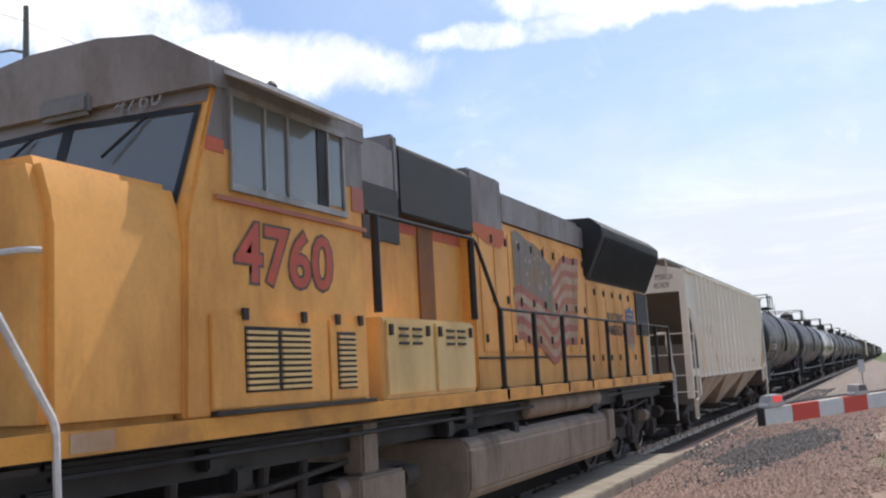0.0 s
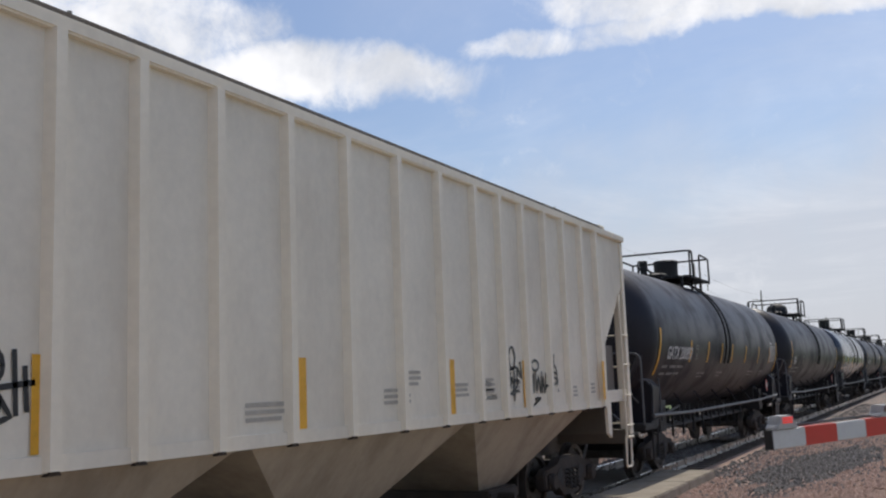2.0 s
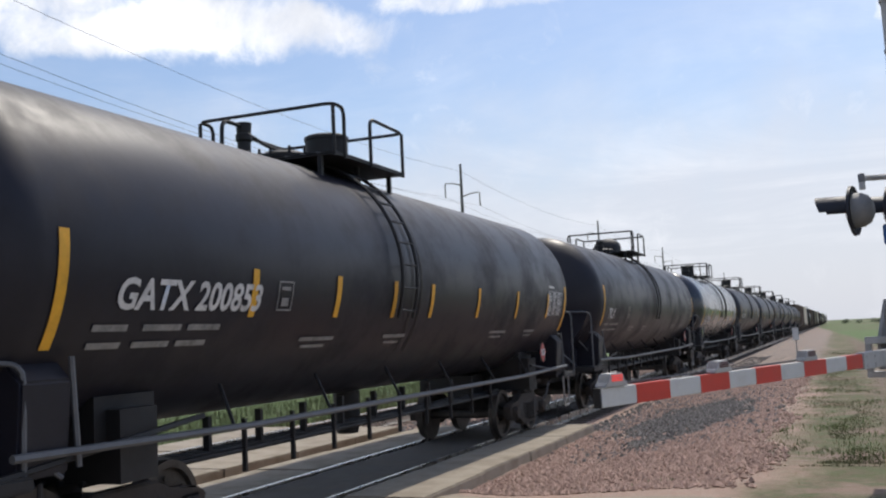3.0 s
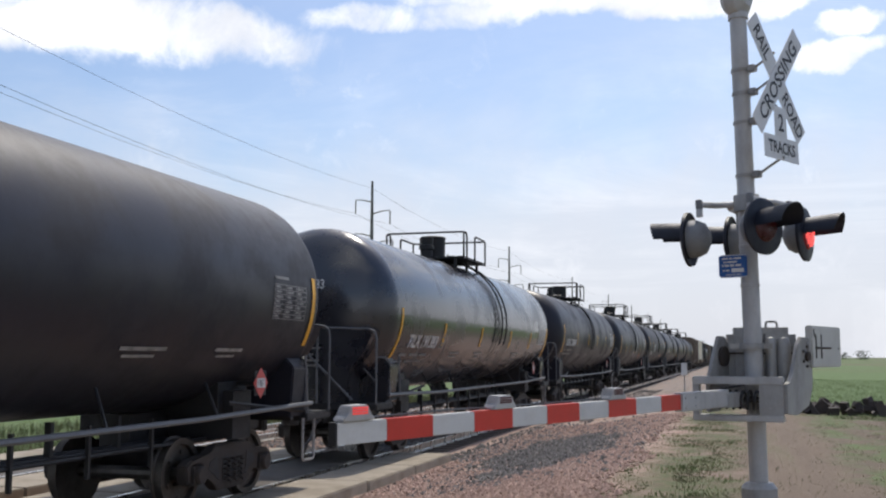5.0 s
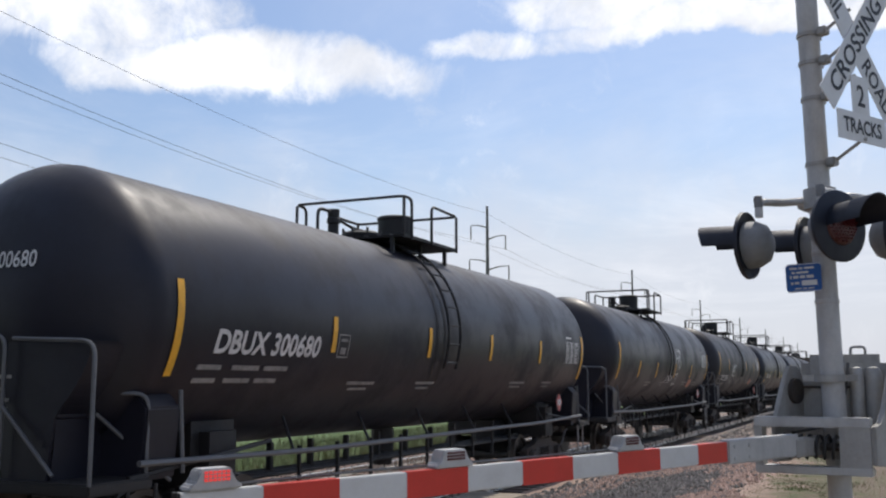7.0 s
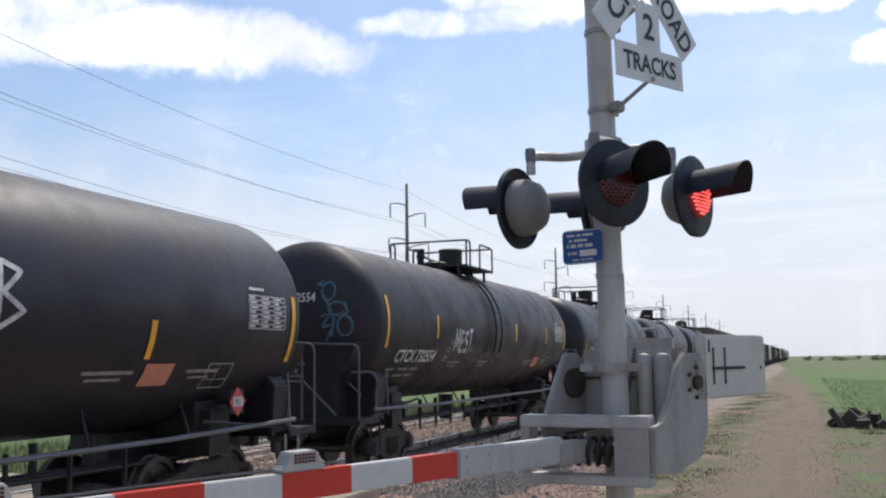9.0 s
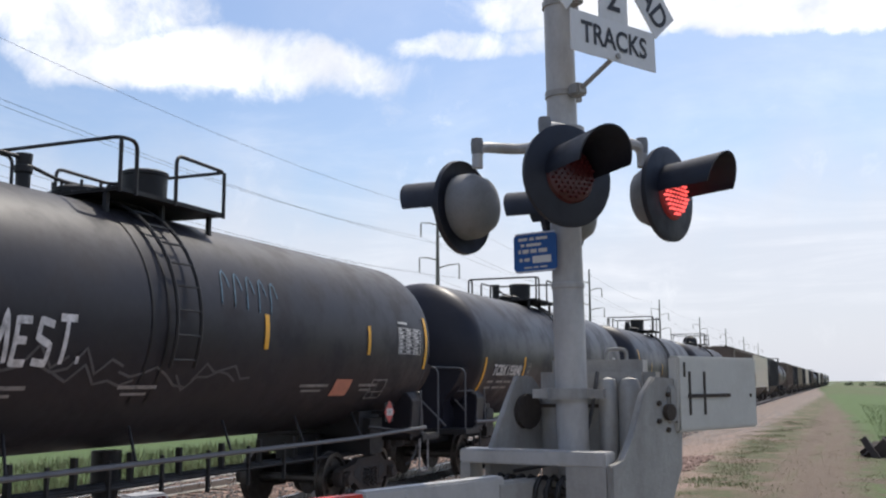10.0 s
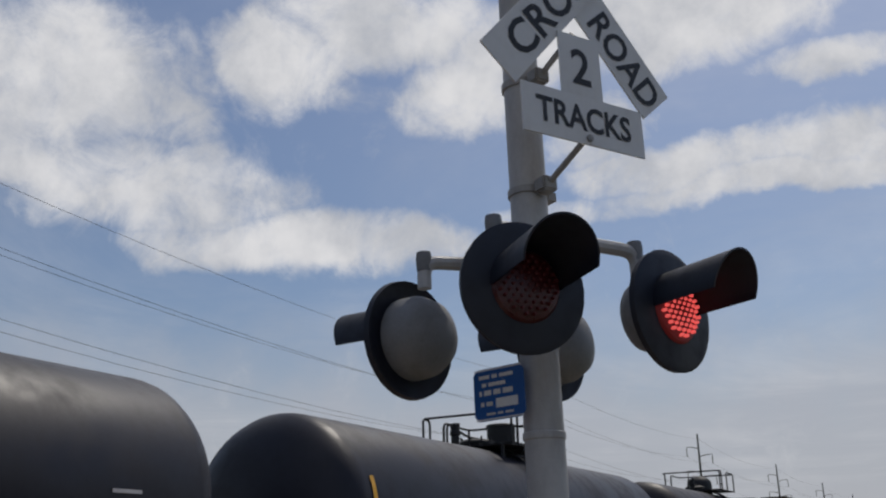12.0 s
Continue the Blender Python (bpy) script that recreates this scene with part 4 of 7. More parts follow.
    if detail:
        for v in np.linspace(-0.45, 1.9, 9):
            bm = bmesh.new()
            tube(bm, [on(ladder - 0.24, v, 0.10), on(ladder + 0.24, v, 0.10)], 0.016, 5)
            part("ladder_rung", bm, black_iron, car, at=pose(0, shift, 0))
        for u in (0.0, 0.3):
            part("shell_band", sheet([(u + ladder - 0.5, u + ladder - 0.46, -1.1, 2.2)], lambda a, b: on(a, b, 0.012)), black_iron, shell)
    # underframe
    for s in (-1, 1):
        e = s * (half + 0.35)
        bm = bmesh.new()
        box(bm, -1.48, 1.48, min(e - s * 0.35, e + s * 0.54), max(e - s * 0.35, e + s * 0.54), 1.00, 1.12, bev=0.02)
        box(bm, -0.22, 0.22, min(e, e - s * 3.0), max(e, e - s * 3.0), 0.72, 1.22)
        box(bm, -1.2, 1.2, s * (half - 1.5) - 0.25, s * (half - 1.5) + 0.25, 0.86, 1.5)
        part("end_sill", bm, black_iron, car)
        for x in (1.42, -1.42) if detail else (1.42,):
            bm = bmesh.new()
            tube(bm, [(x, s * (half + 0.3), 1.12), (x * 0.97, s * (half - 2.2), 1.36)], 0.03, 5)
            part("brace", bm, black_iron, car)
        saddle = boxes((-1.05, 1.05, s * (half - 1.5) - 0.4, s * (half - 1.5) + 0.4, 1.2, 1.62))
        part("saddle", saddle, black_iron, car)
        # end handrails and steps
        if detail:
            g = s * (half + 0.86)
            for path in (round_path([(0.40, g, 2.49), (1.46, g, 2.45), (1.46, g, 1.1)], 0.16), round_path([(0.30, g, 1.1), (0.30, g, 2.53), (-1.30, g, 2.53), (-1.30, g, 1.1)], 0.16), [(-0.3, g, 2.38), (1.0, g, 1.18)], round_path([(1.42, e - s * 0.3, 1.1), (1.42, e - s * 0.3, 1.95), (1.05, e, 1.95)], 0.14), round_path([(1.0, e - s * 0.02, 1.75), (1.4, e - s * 0.7, 1.05)], 0.1)):
                bm = bmesh.new()
                tube(bm, path, 0.022, 6)
                part("grab_rail", bm, rail_grey, car, "grey worn end handrail")
            bm = bmesh.new()
            tube(bm, round_path([(1.45, e - s * 0.02, 1.05), (1.45, e - s * 0.02, 0.42), (1.45, e - s * 0.42, 0.42), (1.45, e - s * 0.42, 1.05)], 0.08), 0.022, 6)
            part("step", bm, letter_dim if s > 0 else black_iron, car)
        truck(car, s * (half - 1.5), keyed, detail)
    for x in (1.46, -1.46) if detail else (1.46,):
        bm = bmesh.new()
        tube(bm, [(x, -half - 0.2, 1.26), (x, -half + 3.0, 1.20), (x, half - 3.0, 1.20), (x, half + 0.2, 1.26)], 0.034, 6)
        part("side_rail", bm, rail_grey if detail else black_iron, car, "long side handrail")
    if detail:
        for u in np.linspace(-half + 2.6, half - 2.6, 6):
            bm = bmesh.new()
            tube(bm, [(1.46, u, 1.20), (1.12, u + 0.25, 1.62)], 0.02, 5)
            part("rail_bracket", bm, black_iron, car)
        bm = bmesh.new()
        lathe(bm, [(0.0, 0.62), (0.16, 0.62), (0.2, 0.8), (0.2, 1.25)], (0, 0.2, 0), "z", 14)
        part("outlet_valve", bm, black_iron, car)
        bm = bmesh.new()
        for x in (0.35, 0.55, 0.8):
            tube(bm, [(x, -half + 1.2, 0.86), (x, half - 1.2, 0.86)], 0.03, 6)
        for u in np.linspace(-half + 3.4, half - 3.4, 9):
            box(bm, 0.50, 0.58, u, u + 0.06, 0.80, 1.25)
            box(bm, 0.80, 0.85, u + 0.3, u + 0.34, 0.62, 1.2)
        part("brake_rigging", bm, black_iron, car, "brake rods and pipe hangers")
    couplers(car, -half - 0.75, half + 0.75)
    if "graffiti" in extras:
        zig = [(-0.5, 0.0), (-0.42, 0.5), (-0.28, 0.1), (-0.14, 0.52), (-0.06, 0.0)]
        strokes = [zig, [(0.32, 0.45), (0.06, 0.45), (0.06, 0.0), (0.32, 0.0)], [(0.06, 0.24), (0.26, 0.24)], [(0.75, 0.42), (0.5, 0.46), (0.46, 0.28), (0.72, 0.2), (0.7, 0.0), (0.44, 0.02)], [(0.86, 0.5), (1.2, 0.5)], [(1.02, 0.5), (1.0, 0.0)], [(-0.75, 0.2), (-0.68, 0.2)], [(1.3, 0.05), (1.37, 0.05)]]
        for s in strokes:
            part("sprayed_stroke", strip(s, 0.085, lambda u, v: on(-half + 4.42 + u * 0.72, -0.56 + v, 0.010)), spray_white, shell, "white sprayed stroke")
        rnd = random.Random(8)
        for k in range(6):
            u0, v0 = 5.6 + rnd.uniform(-2.8, 2.2), rnd.uniform(-0.8, -0.5)
            pts = [(u0 + 0.22 * i, v0 + rnd.uniform(-0.16, 0.16)) for i in range(7)]
            part("sprayed_stroke", strip(pts, 0.035, lambda u, v: on(-half + u, v, 0.008)), spray_dim, shell, "thin scrawled stroke")
        scrawl = [[(0.10, 0.55), (0.02, 0.50), (0.14, 0.48)], [(0.20 + 0.10 * math.cos(a), 0.40 + 0.14 * math.sin(a)) for a in np.linspace(-0.6, 5.6, 14)], [(0.12, 0.36), (0.22, 0.18), (0.30, -0.02), (0.26, -0.28)],
                  [(0.34 + 0.12 * math.cos(a), 0.14 + 0.10 * math.sin(a)) for a in np.linspace(0.4, 5.8, 12)], [(0.10, 0.02), (0.24, 0.06), (0.12, -0.14), (0.30, -0.10), (0.18, -0.34)], [(0.46 + 0.11 * math.cos(a), -0.12 + 0.15 * math.sin(a)) for a in np.linspace(-1.5, 4.6, 14)],
                  [(0.44, 0.24), (0.50, 0.08), (0.42, 0.02)]]
        for pts in scrawl:
            part("sprayed_stroke", strip([(u * 1.2 + 0.50, v * 1.25 + 0.06) for u, v in pts], 0.042, on_head), spray_blue, shell, "pale blue sprayed loop")
        for k in range(5):
            pts = [(8.1 + 0.3 * k + 0.12 * math.cos(a), 0.55 - 0.02 * k + 0.26 * math.sin(a * 1.5)) for a in np.linspace(0, 4.5, 10)]
            part("sprayed_stroke", strip(pts, 0.03, lambda u, v: on(-half + u, v, 0.008)), spray_blue, shell, "pale blue sprayed loop")
    if "tag" in extras:
        for s in ([(0, 0), (0.05, 0.7)], [(0.05, 0.35), (0.35, 0.4)], [(0.35, 0), (0.38, 0.72)], [(0.55, 0), (0.58, 0.7), (0.85, 0.6), (0.6, 0.38), (0.9, 0.2), (0.55, 0.0)], [(-1.2, -0.5), (-0.9, -0.1), (-0.7, -0.5), (-0.4, -0.1), (-0.2, -0.5)], [(0.2, -0.2), (0.6, -0.15), (0.2, -0.6), (0.7, -0.55)]):
            part("sprayed_stroke", strip(s, 0.06, lambda u, v: on(half - 6.6 + u, -0.35 + v, 0.008)), spray_white, shell, "white sprayed stroke")
    if "patch" in extras:
        part("notice", sheet([(10.2 - half, 10.95 - half, -0.52, -0.24)], on), patch_gold, shell, "dull gold patch")
    if "cards" in extras:
        part("notice", sheet([(half - 3.50, half - 2.92, -1.04, -0.72)], on), orange_card, shell, "faded orange notice")
        a, b = half - 2.15, half - 1.55
        f = [(a, b, -1.12, -1.095), (a, b, -0.74, -0.715), (a, a + 0.025, -1.12, -0.72), (b - 0.025, b, -1.12, -0.72), (a + 0.25, a + 0.27, -1.12, -0.72), (a, b, -0.98, -0.96)]
        part("card_holder", sheet(f, lambda u, v: on(u, v, 0.02)), letter_dim, shell, "empty metal card frame")
    return car


RIBS = [1.56, 2.3, 3.05, 3.75, 4.45, 5.2, 6.05, 7.0, 7.95, 8.95, 9.9, 10.85, 11.6, 12.37, 13.2, 13.97, 14.79, 15.55]


def hopper_car(y0, y1, paint, low, full=False, label="", keyed=False):
    """A covered hopper between its end posts."""
    mid, half = (y0 + y1) / 2, (y1 - y0) / 2
    W, ZB, ZT = 1.53, 1.60, 4.46
    car = thing("hopper_car", pose(XT, mid, 0), label, "hopper car", "covered hoppers of the train")
    MOVING.append((car, mid))
    cut = 1.28
    prof = [(-half, ZT), (-half, 3.74), (-half + cut - 0.03, 2.58), (-half + cut + 0.02, ZB), (half - cut - 0.02, ZB), (half - cut + 0.03, 2.58), (half, 3.74), (half, ZT)]
    for s in (-1, 1):
        bm = bmesh.new()
        prism(bm, prof, s * W - 0.02, s * W + 0.02, "x")
        body = part("side_sheet", bm, paint, car)
    # ribs, every one a post with a sloped flank
    n = 18
    rib = None
    for k in range(n):
        y = -half + RIBS[k] * half / 8.59
        for s in (1, -1) if full else (1,):
            if rib is None:
                b2 = bmesh.new()
                prism(b2, [(0.0, -0.08), (0.075, -0.045), (0.075, 0.045), (0.0, 0.08)], ZB - 0.05, ZT - 0.03, "z")
                rib = mesh_of("rib", b2, paint)
            part("rib", rib, paint, body, at=pose(s * (W + 0.02), y, 0, 0, 0, 0 if s > 0 else 180))
        if full:
            b2 = bmesh.new()
            prism(b2, [(y - 0.05, ZB - 0.08), (y + 0.07, ZB - 0.08), (y + 0.03, ZB - 0.02)], W + 0.02, W + 0.07, "x")
            part("rib_foot", b2, truck_iron, body, "rusty rib foot")
    # side plate, sill and roof
    bm = bmesh.new()
    for s in (-1, 1):
        box(bm, s * W - 0.06, s * W + 0.085, -half, half, ZT - 0.04, ZT + 0.07, bev=0.015)
    part("top_chord", bm, paint, car)
    bm = bmesh.new()
    for s in (-1, 1):
        box(bm, s * W - 0.07, s * W + 0.05, -half + cut, half - cut, ZB - 0.06, ZB + 0.05)
    part("side_sill", bm, paint, car)
    bm = bmesh.new()
    arc = [(x, ZT + 0.02 + 0.24 * (1 - (x / W) ** 2)) for x in np.linspace(-W + 0.07, W - 0.07, 11)]
    prism(bm, arc + [(W - 0.07, ZT - 0.02), (-W + 0.07, ZT - 0.02)], -half + 0.06, half - 0.06, "y")
    part("roof", bm, paint, car)
    bm = bmesh.new()
    for k in range(int(2 * half / 0.12)):
        y = -half + 0.1 + k * 0.12
        box(bm, -1.15, -0.30, y, y + 0.05, ZT + 0.30, ZT + 0.33)
        box(bm, 0.30, 1.15, y, y + 0.05, ZT + 0.30, ZT + 0.33)
    for x in (-1.15, -0.72, -0.32, 0.30, 0.72, 1.13):
        box(bm, x, x + 0.03, -half - 0.04, half + 0.04, ZT + 0.26, ZT + 0.33)
    part("running_board", bm, hopper_low if full else low, car, "galvanised roof walkway grating")
    bm = bmesh.new()
    box(bm, -0.15, 0.35, -half + 0.8, half - 0.8, ZT + 0.22, ZT + 0.36, bev=0.03)
    part("hatch_covers", bm, paint, car)
    # ends: lip, posts, slope sheet, bulkhead
    for s in (-1, 1):
        e = s * half
        bm = bmesh.new()
        box(bm, -W + 0.022, W - 0.022, min(e + s * 0.01, e - s * 0.03), max(e + s * 0.01, e - s * 0.03), 3.90, ZT + 0.018)
        prism(bm, [(-W + 0.07, ZT + 0.02), (W - 0.07, ZT + 0.02)] + [(x, ZT + 0.03 + 0.24 * (1 - (x / W) ** 2)) for x in np.linspace(W - 0.1, -W + 0.1, 11)], min(e, e - s * 0.04), max(e, e - s * 0.04), "y")
        lip = part("end_lip", bm, paint, car)
        for x in (W - 0.05, -W + 0.05, 0.42, -0.42) if full or s < 0 else (W - 0.05,):
            w = 0.09 if abs(x) > 1 else 0.05
            bm = bmesh.new()
            box(bm, x - w, x + w, min(e + s * 0.014, e - s * 0.16), max(e + s * 0.014, e - s * 0.16), 1.02, 3.95 if abs(x) < 1 else ZT - 0.045, bev=0.01)
            part("end_post", bm, paint, car)
        # slope sheet under the lip: its shade is painted in by the dark sheet colour
        bm = bmesh.new()
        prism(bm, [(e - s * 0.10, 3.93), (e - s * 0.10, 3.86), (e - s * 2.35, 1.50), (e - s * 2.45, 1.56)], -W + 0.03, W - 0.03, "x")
        part("slope_sheet", bm, low, car, "dusty slope sheet under the end lip, shade put into its colour")
        bm = bmesh.new()
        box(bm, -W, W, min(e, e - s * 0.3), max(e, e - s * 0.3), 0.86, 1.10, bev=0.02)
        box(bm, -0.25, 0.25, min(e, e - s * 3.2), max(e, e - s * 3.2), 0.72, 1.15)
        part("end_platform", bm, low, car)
        bm = bmesh.new()
        box(bm, -W + 0.06, W - 0.14, min(e - s * 0.62, e - s * 0.68), max(e - s * 0.62, e - s * 0.68), 1.05, 2.48)
        box(bm, W - 0.12, W - 0.06, min(e - s * 0.62, e - s * 1.3), max(e - s * 0.62, e - s * 1.3), 1.6, 2.56)
        part("end_bulkhead", bm, bulkhead_shaded, car, "dusty end bulkhead plate, shade put into its colour")
        if full:
            part("roof_bracket", tubes([round_path([(0.35, e + s * 0.30, ZT + 0.33), (1.15, e + s * 0.30, ZT + 0.33), (1.15, e, ZT + 0.33)], 0.05), [(1.15, e + s * 0.30, ZT + 0.33), (1.15, e + s * 0.03, ZT - 0.12)], [(0.35, e + s * 0.30, ZT + 0.33), (0.35, e, ZT + 0.33)]], 0.022), paint, car)
            for k in range(5):
                y1 = e + s * (0.03 + k * 0.06)
                part("grating_bar", boxes((0.36, 1.14, min(y1, y1 + s * 0.03), max(y1, y1 + s * 0.03), ZT + 0.305, ZT + 0.325)), low, car)
        if full:
            for z in (1.20, 1.64, 2.20, 2.76):
                bm = bmesh.new()
                tube(bm, [(-W + 0.1, e + s * 0.03, z), (W - 0.04, e + s * 0.03, z)], 0.016, 6)
                part("end_rung", bm, paint, car)
            # corner ladder on the side
            bm = bmesh.new()
            tube(bm, round_path([(W + 0.03, e - s * 0.36, 3.46), (W + 0.06, e - s * 0.47, 3.30), (W + 0.06, e - s * 0.47, 0.98), (W + 0.05, e - s * 0.05, 0.98)], 0.1), 0.024, 6)
            part("ladder_stile", bm, paint, car)
            for z in (1.18, 1.70, 2.23, 2.75):
                bm = bmesh.new()
                tube(bm, [(W + 0.05, e - s * 0.03, z), (W + 0.05, e - s * 0.47, z)], 0.017, 6)
                part("ladder_rung", bm, paint, car)
            bm = bmesh.new()
            tube(bm, round_path([(W + 0.03, e - s * 0.12, 1.0), (W + 0.03, e - s * 0.16, 0.48), (W + 0.03, e - s * 0.46, 0.48), (W + 0.03, e - s * 0.42, 1.0)], 0.06), 0.022, 6)
            part("step", bm, paint, car)
            bm = bmesh.new()
            box(bm, W - 0.04, W + 0.02, min(e - s * 0.2, e - s * 1.3), max(e - s * 0.2, e - s * 1.3), 1.60, 1.80)
            prism(bm, [(e - s * 1.12, 1.60), (e - s * 1.36, 1.60), (e - s * 1.32, 1.10), (e - s * 1.16, 1.02)], W - 0.03, W + 0.02, "x")
            part("jacking_pad", bm, paint, car)
    # three discharge bays
    bays = 3
    span = (2 * half - 4.4) / bays
    for k in range(bays):
        c = -half + 2.2 + span * (k + 0.5)
        bm = bmesh.new()
        t, b = span / 2, 0.42
        top = [bm.verts.new((x, c + y, ZB)) for x, y in ((-W, -t), (W, -t), (W, t), (-W, t))]
        bot = [bm.verts.new((x, c + y, 0.52)) for x, y in ((-0.75, -b), (0.75, -b), (0.75, b), (-0.75, b))]
        for i in range(4):
            j = (i + 1) % 4
            bm.faces.new((top[i], top[j], bot[j], bot[i]))
        bm.faces.new(bot)
        bm.faces.new(top[::-1])
        # underside shade of the bay is put into its darker sheet colour
        bay = part("discharge_bay", bm, hopper_bay if full else low, car, "dusty tapered discharge bay, darkened for shade")
        bm = bmesh.new()
        box(bm, -0.85, 0.95, c - 0.5, c + 0.5, 0.36, 0.54, bev=0.03)
        tube(bm, [(0.9, c - 0.2, 0.45), (1.2, c - 0.2, 0.45)], 0.05, 8)
        part("outlet_gate", bm, truck_iron, bay)
    for s in (-1, 1):
        truck(car, s * (half - 1.95), keyed, full)
    couplers(car, -half - 0.35, half + 0.35)
    return car, body, half, W


def lead_hopper():
    car, body, half, W = hopper_car(23.47, 40.65, hopper_paint, hopper_low, True, "off-white covered hopper with ribbed sides, graffiti and black lettering", True)

    def on(u, v, lift=0.026):
        return Vector((W + lift, u - half, v))

    def on_end(u, v):
        return Vector((u, -half - 0.016, v))
    for txt, u, v, h in (("M", 1.80, 2.78, 0.26), ("W", 2.54, 2.78, 0.26), ("CX", 3.24, 2.78, 0.26), ("46", 1.72, 2.36, 0.25), ("34", 2.47, 2.36, 0.25), ("29", 3.24, 2.36, 0.25)):
        letters(txt, h, letter_black, body, lambda a, b, u=u, v=v: on(u + a, v + b), stretch=0.92, weight=0.006, label="black lettering between the ribs")
    for txt, u, v, h in (("LD LMT", 1.62, 2.10, 0.09), ("LT WT", 1.62, 1.92, 0.09), ("201400", 2.44, 2.10, 0.09), ("61600", 2.44, 1.92, 0.09)):
        letters(txt, h, letter_black, body, lambda a, b, u=u, v=v: on(u + a, v + b), stretch=0.8, label="small black lettering")
    part("small_print", sheet([(1.68, 1.70, 1.68, 1.82), (1.68, 1.98, 1.68, 1.70), (1.98, 2.0, 1.68, 1.82), (1.68, 1.98, 1.80, 1.82)], on), letter_black, body, "boxed stencil")
    lip = next(c for c in car.children if c.name.startswith("end_lip"))
    letters("MWCX", 0.16, letter_black, lip, lambda a, b: on_end(0.78 + a, 4.24 + b), stretch=0.66, label="black car mark on the end")
    letters("463429", 0.16, letter_black, lip, lambda a, b: on_end(0.72 + a, 4.02 + b), stretch=0.62, label="black car number on the end")
    part("small_print", sheet([(-0.3, 0.05, 4.14, 4.16), (-0.3, 0.3, 4.08, 4.10), (-0.3, 0.25, 4.02, 4.04)], on_end), letter_black, lip, "lines of small print")
    for u in (1.515, 4.31, 7.13, 10.08, 12.25, 15.42):
        part("reflective_tape", sheet([(u, u + 0.12, 1.66, 2.28 if u > 2 else 2.68)], lambda a, b: on(a, b, 0.105 if 2 > u or u > 15 else 0.03)), reflect_yellow, body, "yellow reflective tape")
    rnd = random.Random(2)
    for u, v, w in ((8.6, 1.82, 0.55), (9.0, 2.0, 0.4), (10.1, 1.85, 0.5), (11.0, 1.9, 0.35), (11.7, 1.85, 0.5), (14.1, 1.75, 0.3), (14.95, 1.78, 0.35), (6.4, 1.75, 0.6)):
        part("small_print", sheet([(u, u + w * rnd.uniform(0.8, 1), v + 0.06 * k, v + 0.035 + 0.06 * k) for k in range(3)], on), faded_print, body, "block of small print")
    for txt, u, v in (("OPEN", 10.98, 1.95), ("LOADING", 10.98, 1.79)):
        letters(txt, 0.07, letter_black, body, lambda a, b, u=u, v=v: on(u + a, v + b), stretch=0.9, label="small black lettering")
    part("small_print", sheet([(10.98, 11.30, 1.875, 1.925)], on), faded_print, body, "bar of small print")
    # tags in black spray paint
    def ring(cu, cv, ru, rv, a0=0.0, a1=6.4, n=14):
        return [(cu + ru * math.cos(a), cv + rv * math.sin(a)) for a in np.linspace(a0, a1, n)]
    def rib_lift(u):
        d = min(abs(u - r) for r in RIBS)
        return 0.030 + 0.075 * min(1.0, max(0.0, (0.090 - d) / 0.04))

    tags = [(11.69, 1.76, [ring(0.21, 0.54, 0.10, 0.14), [(0.05, 0.38), (0.34, 0.42)], [(0.02, 0.31), (0.16, 0.35), (0.08, 0.27), (0.20, 0.29), (0.14, 0.20), (0.02, 0.18)], [(0.26, 0.38), (0.26, 0.18)], [(0.35, 0.18), (0.37, 0.42), (0.51, 0.27), (0.47, 0.49)], ring(0.13, 0.17, 0.11, 0.09), [(0.23, 0.25), (0.43, 0.25), (0.23, 0.11), (0.41, 0.12)], [(0.20, 0.07), (0.28, 0.08), (0.23, -0.01)]]),
            (12.47, 1.66, [ring(0.23, 0.54, 0.13, 0.07), [(0.04, 0.40), (0.0, 0.15)], [(0.01, 0.26), (0.10, 0.29)], [(0.12, 0.42), (0.09, 0.16)], [(0.17, 0.44), (0.15, 0.17)], [(0.23, 0.46), (0.25, 0.17), (0.33, 0.40), (0.39, 0.17), (0.46, 0.46)], [(0.44, 0.16), (0.50, 0.40), (0.55, 0.16)], [(0.45, 0.26), (0.54, 0.27)], [(0.62, 0.44), (0.58, 0.20), (0.64, 0.28)], [(0.08, 0.0), (0.40, 0.10), (0.18, 0.10), (0.28, 0.06)]]),
            (13.33, 1.84, [ring(0.11, 0.23, 0.10, 0.13), [(0.01, 0.41), (0.10, 0.34), (0.12, 0.52)], [(0.03, 0.27), (0.20, 0.25)], [(0.03, 0.20), (0.20, 0.18)], [(0.24, 0.17), (0.20, 0.08)], [(0.23, 0.03), (0.24, 0.0)]]),
            (3.82, 1.80, [ring(0.16, 0.40, 0.12, 0.12), [(0.04, 0.25), (0.52, 0.30)], [(0.36, 0.50), (0.38, 0.10)], ring(0.14, 0.18, 0.12, 0.09), [(0.20, 0.30), (0.34, 0.10), (0.22, 0.06)], [(0.44, 0.40), (0.46, 0.12)]])]
    for u0, v0, strokes in tags:
        for s in strokes:
            part("sprayed_stroke", strip([(u0 + u, v0 + v * 1.02) for u, v in s], 0.038, lambda u, v: on(u, v, rib_lift(u))), spray_black, body, "black sprayed stroke")


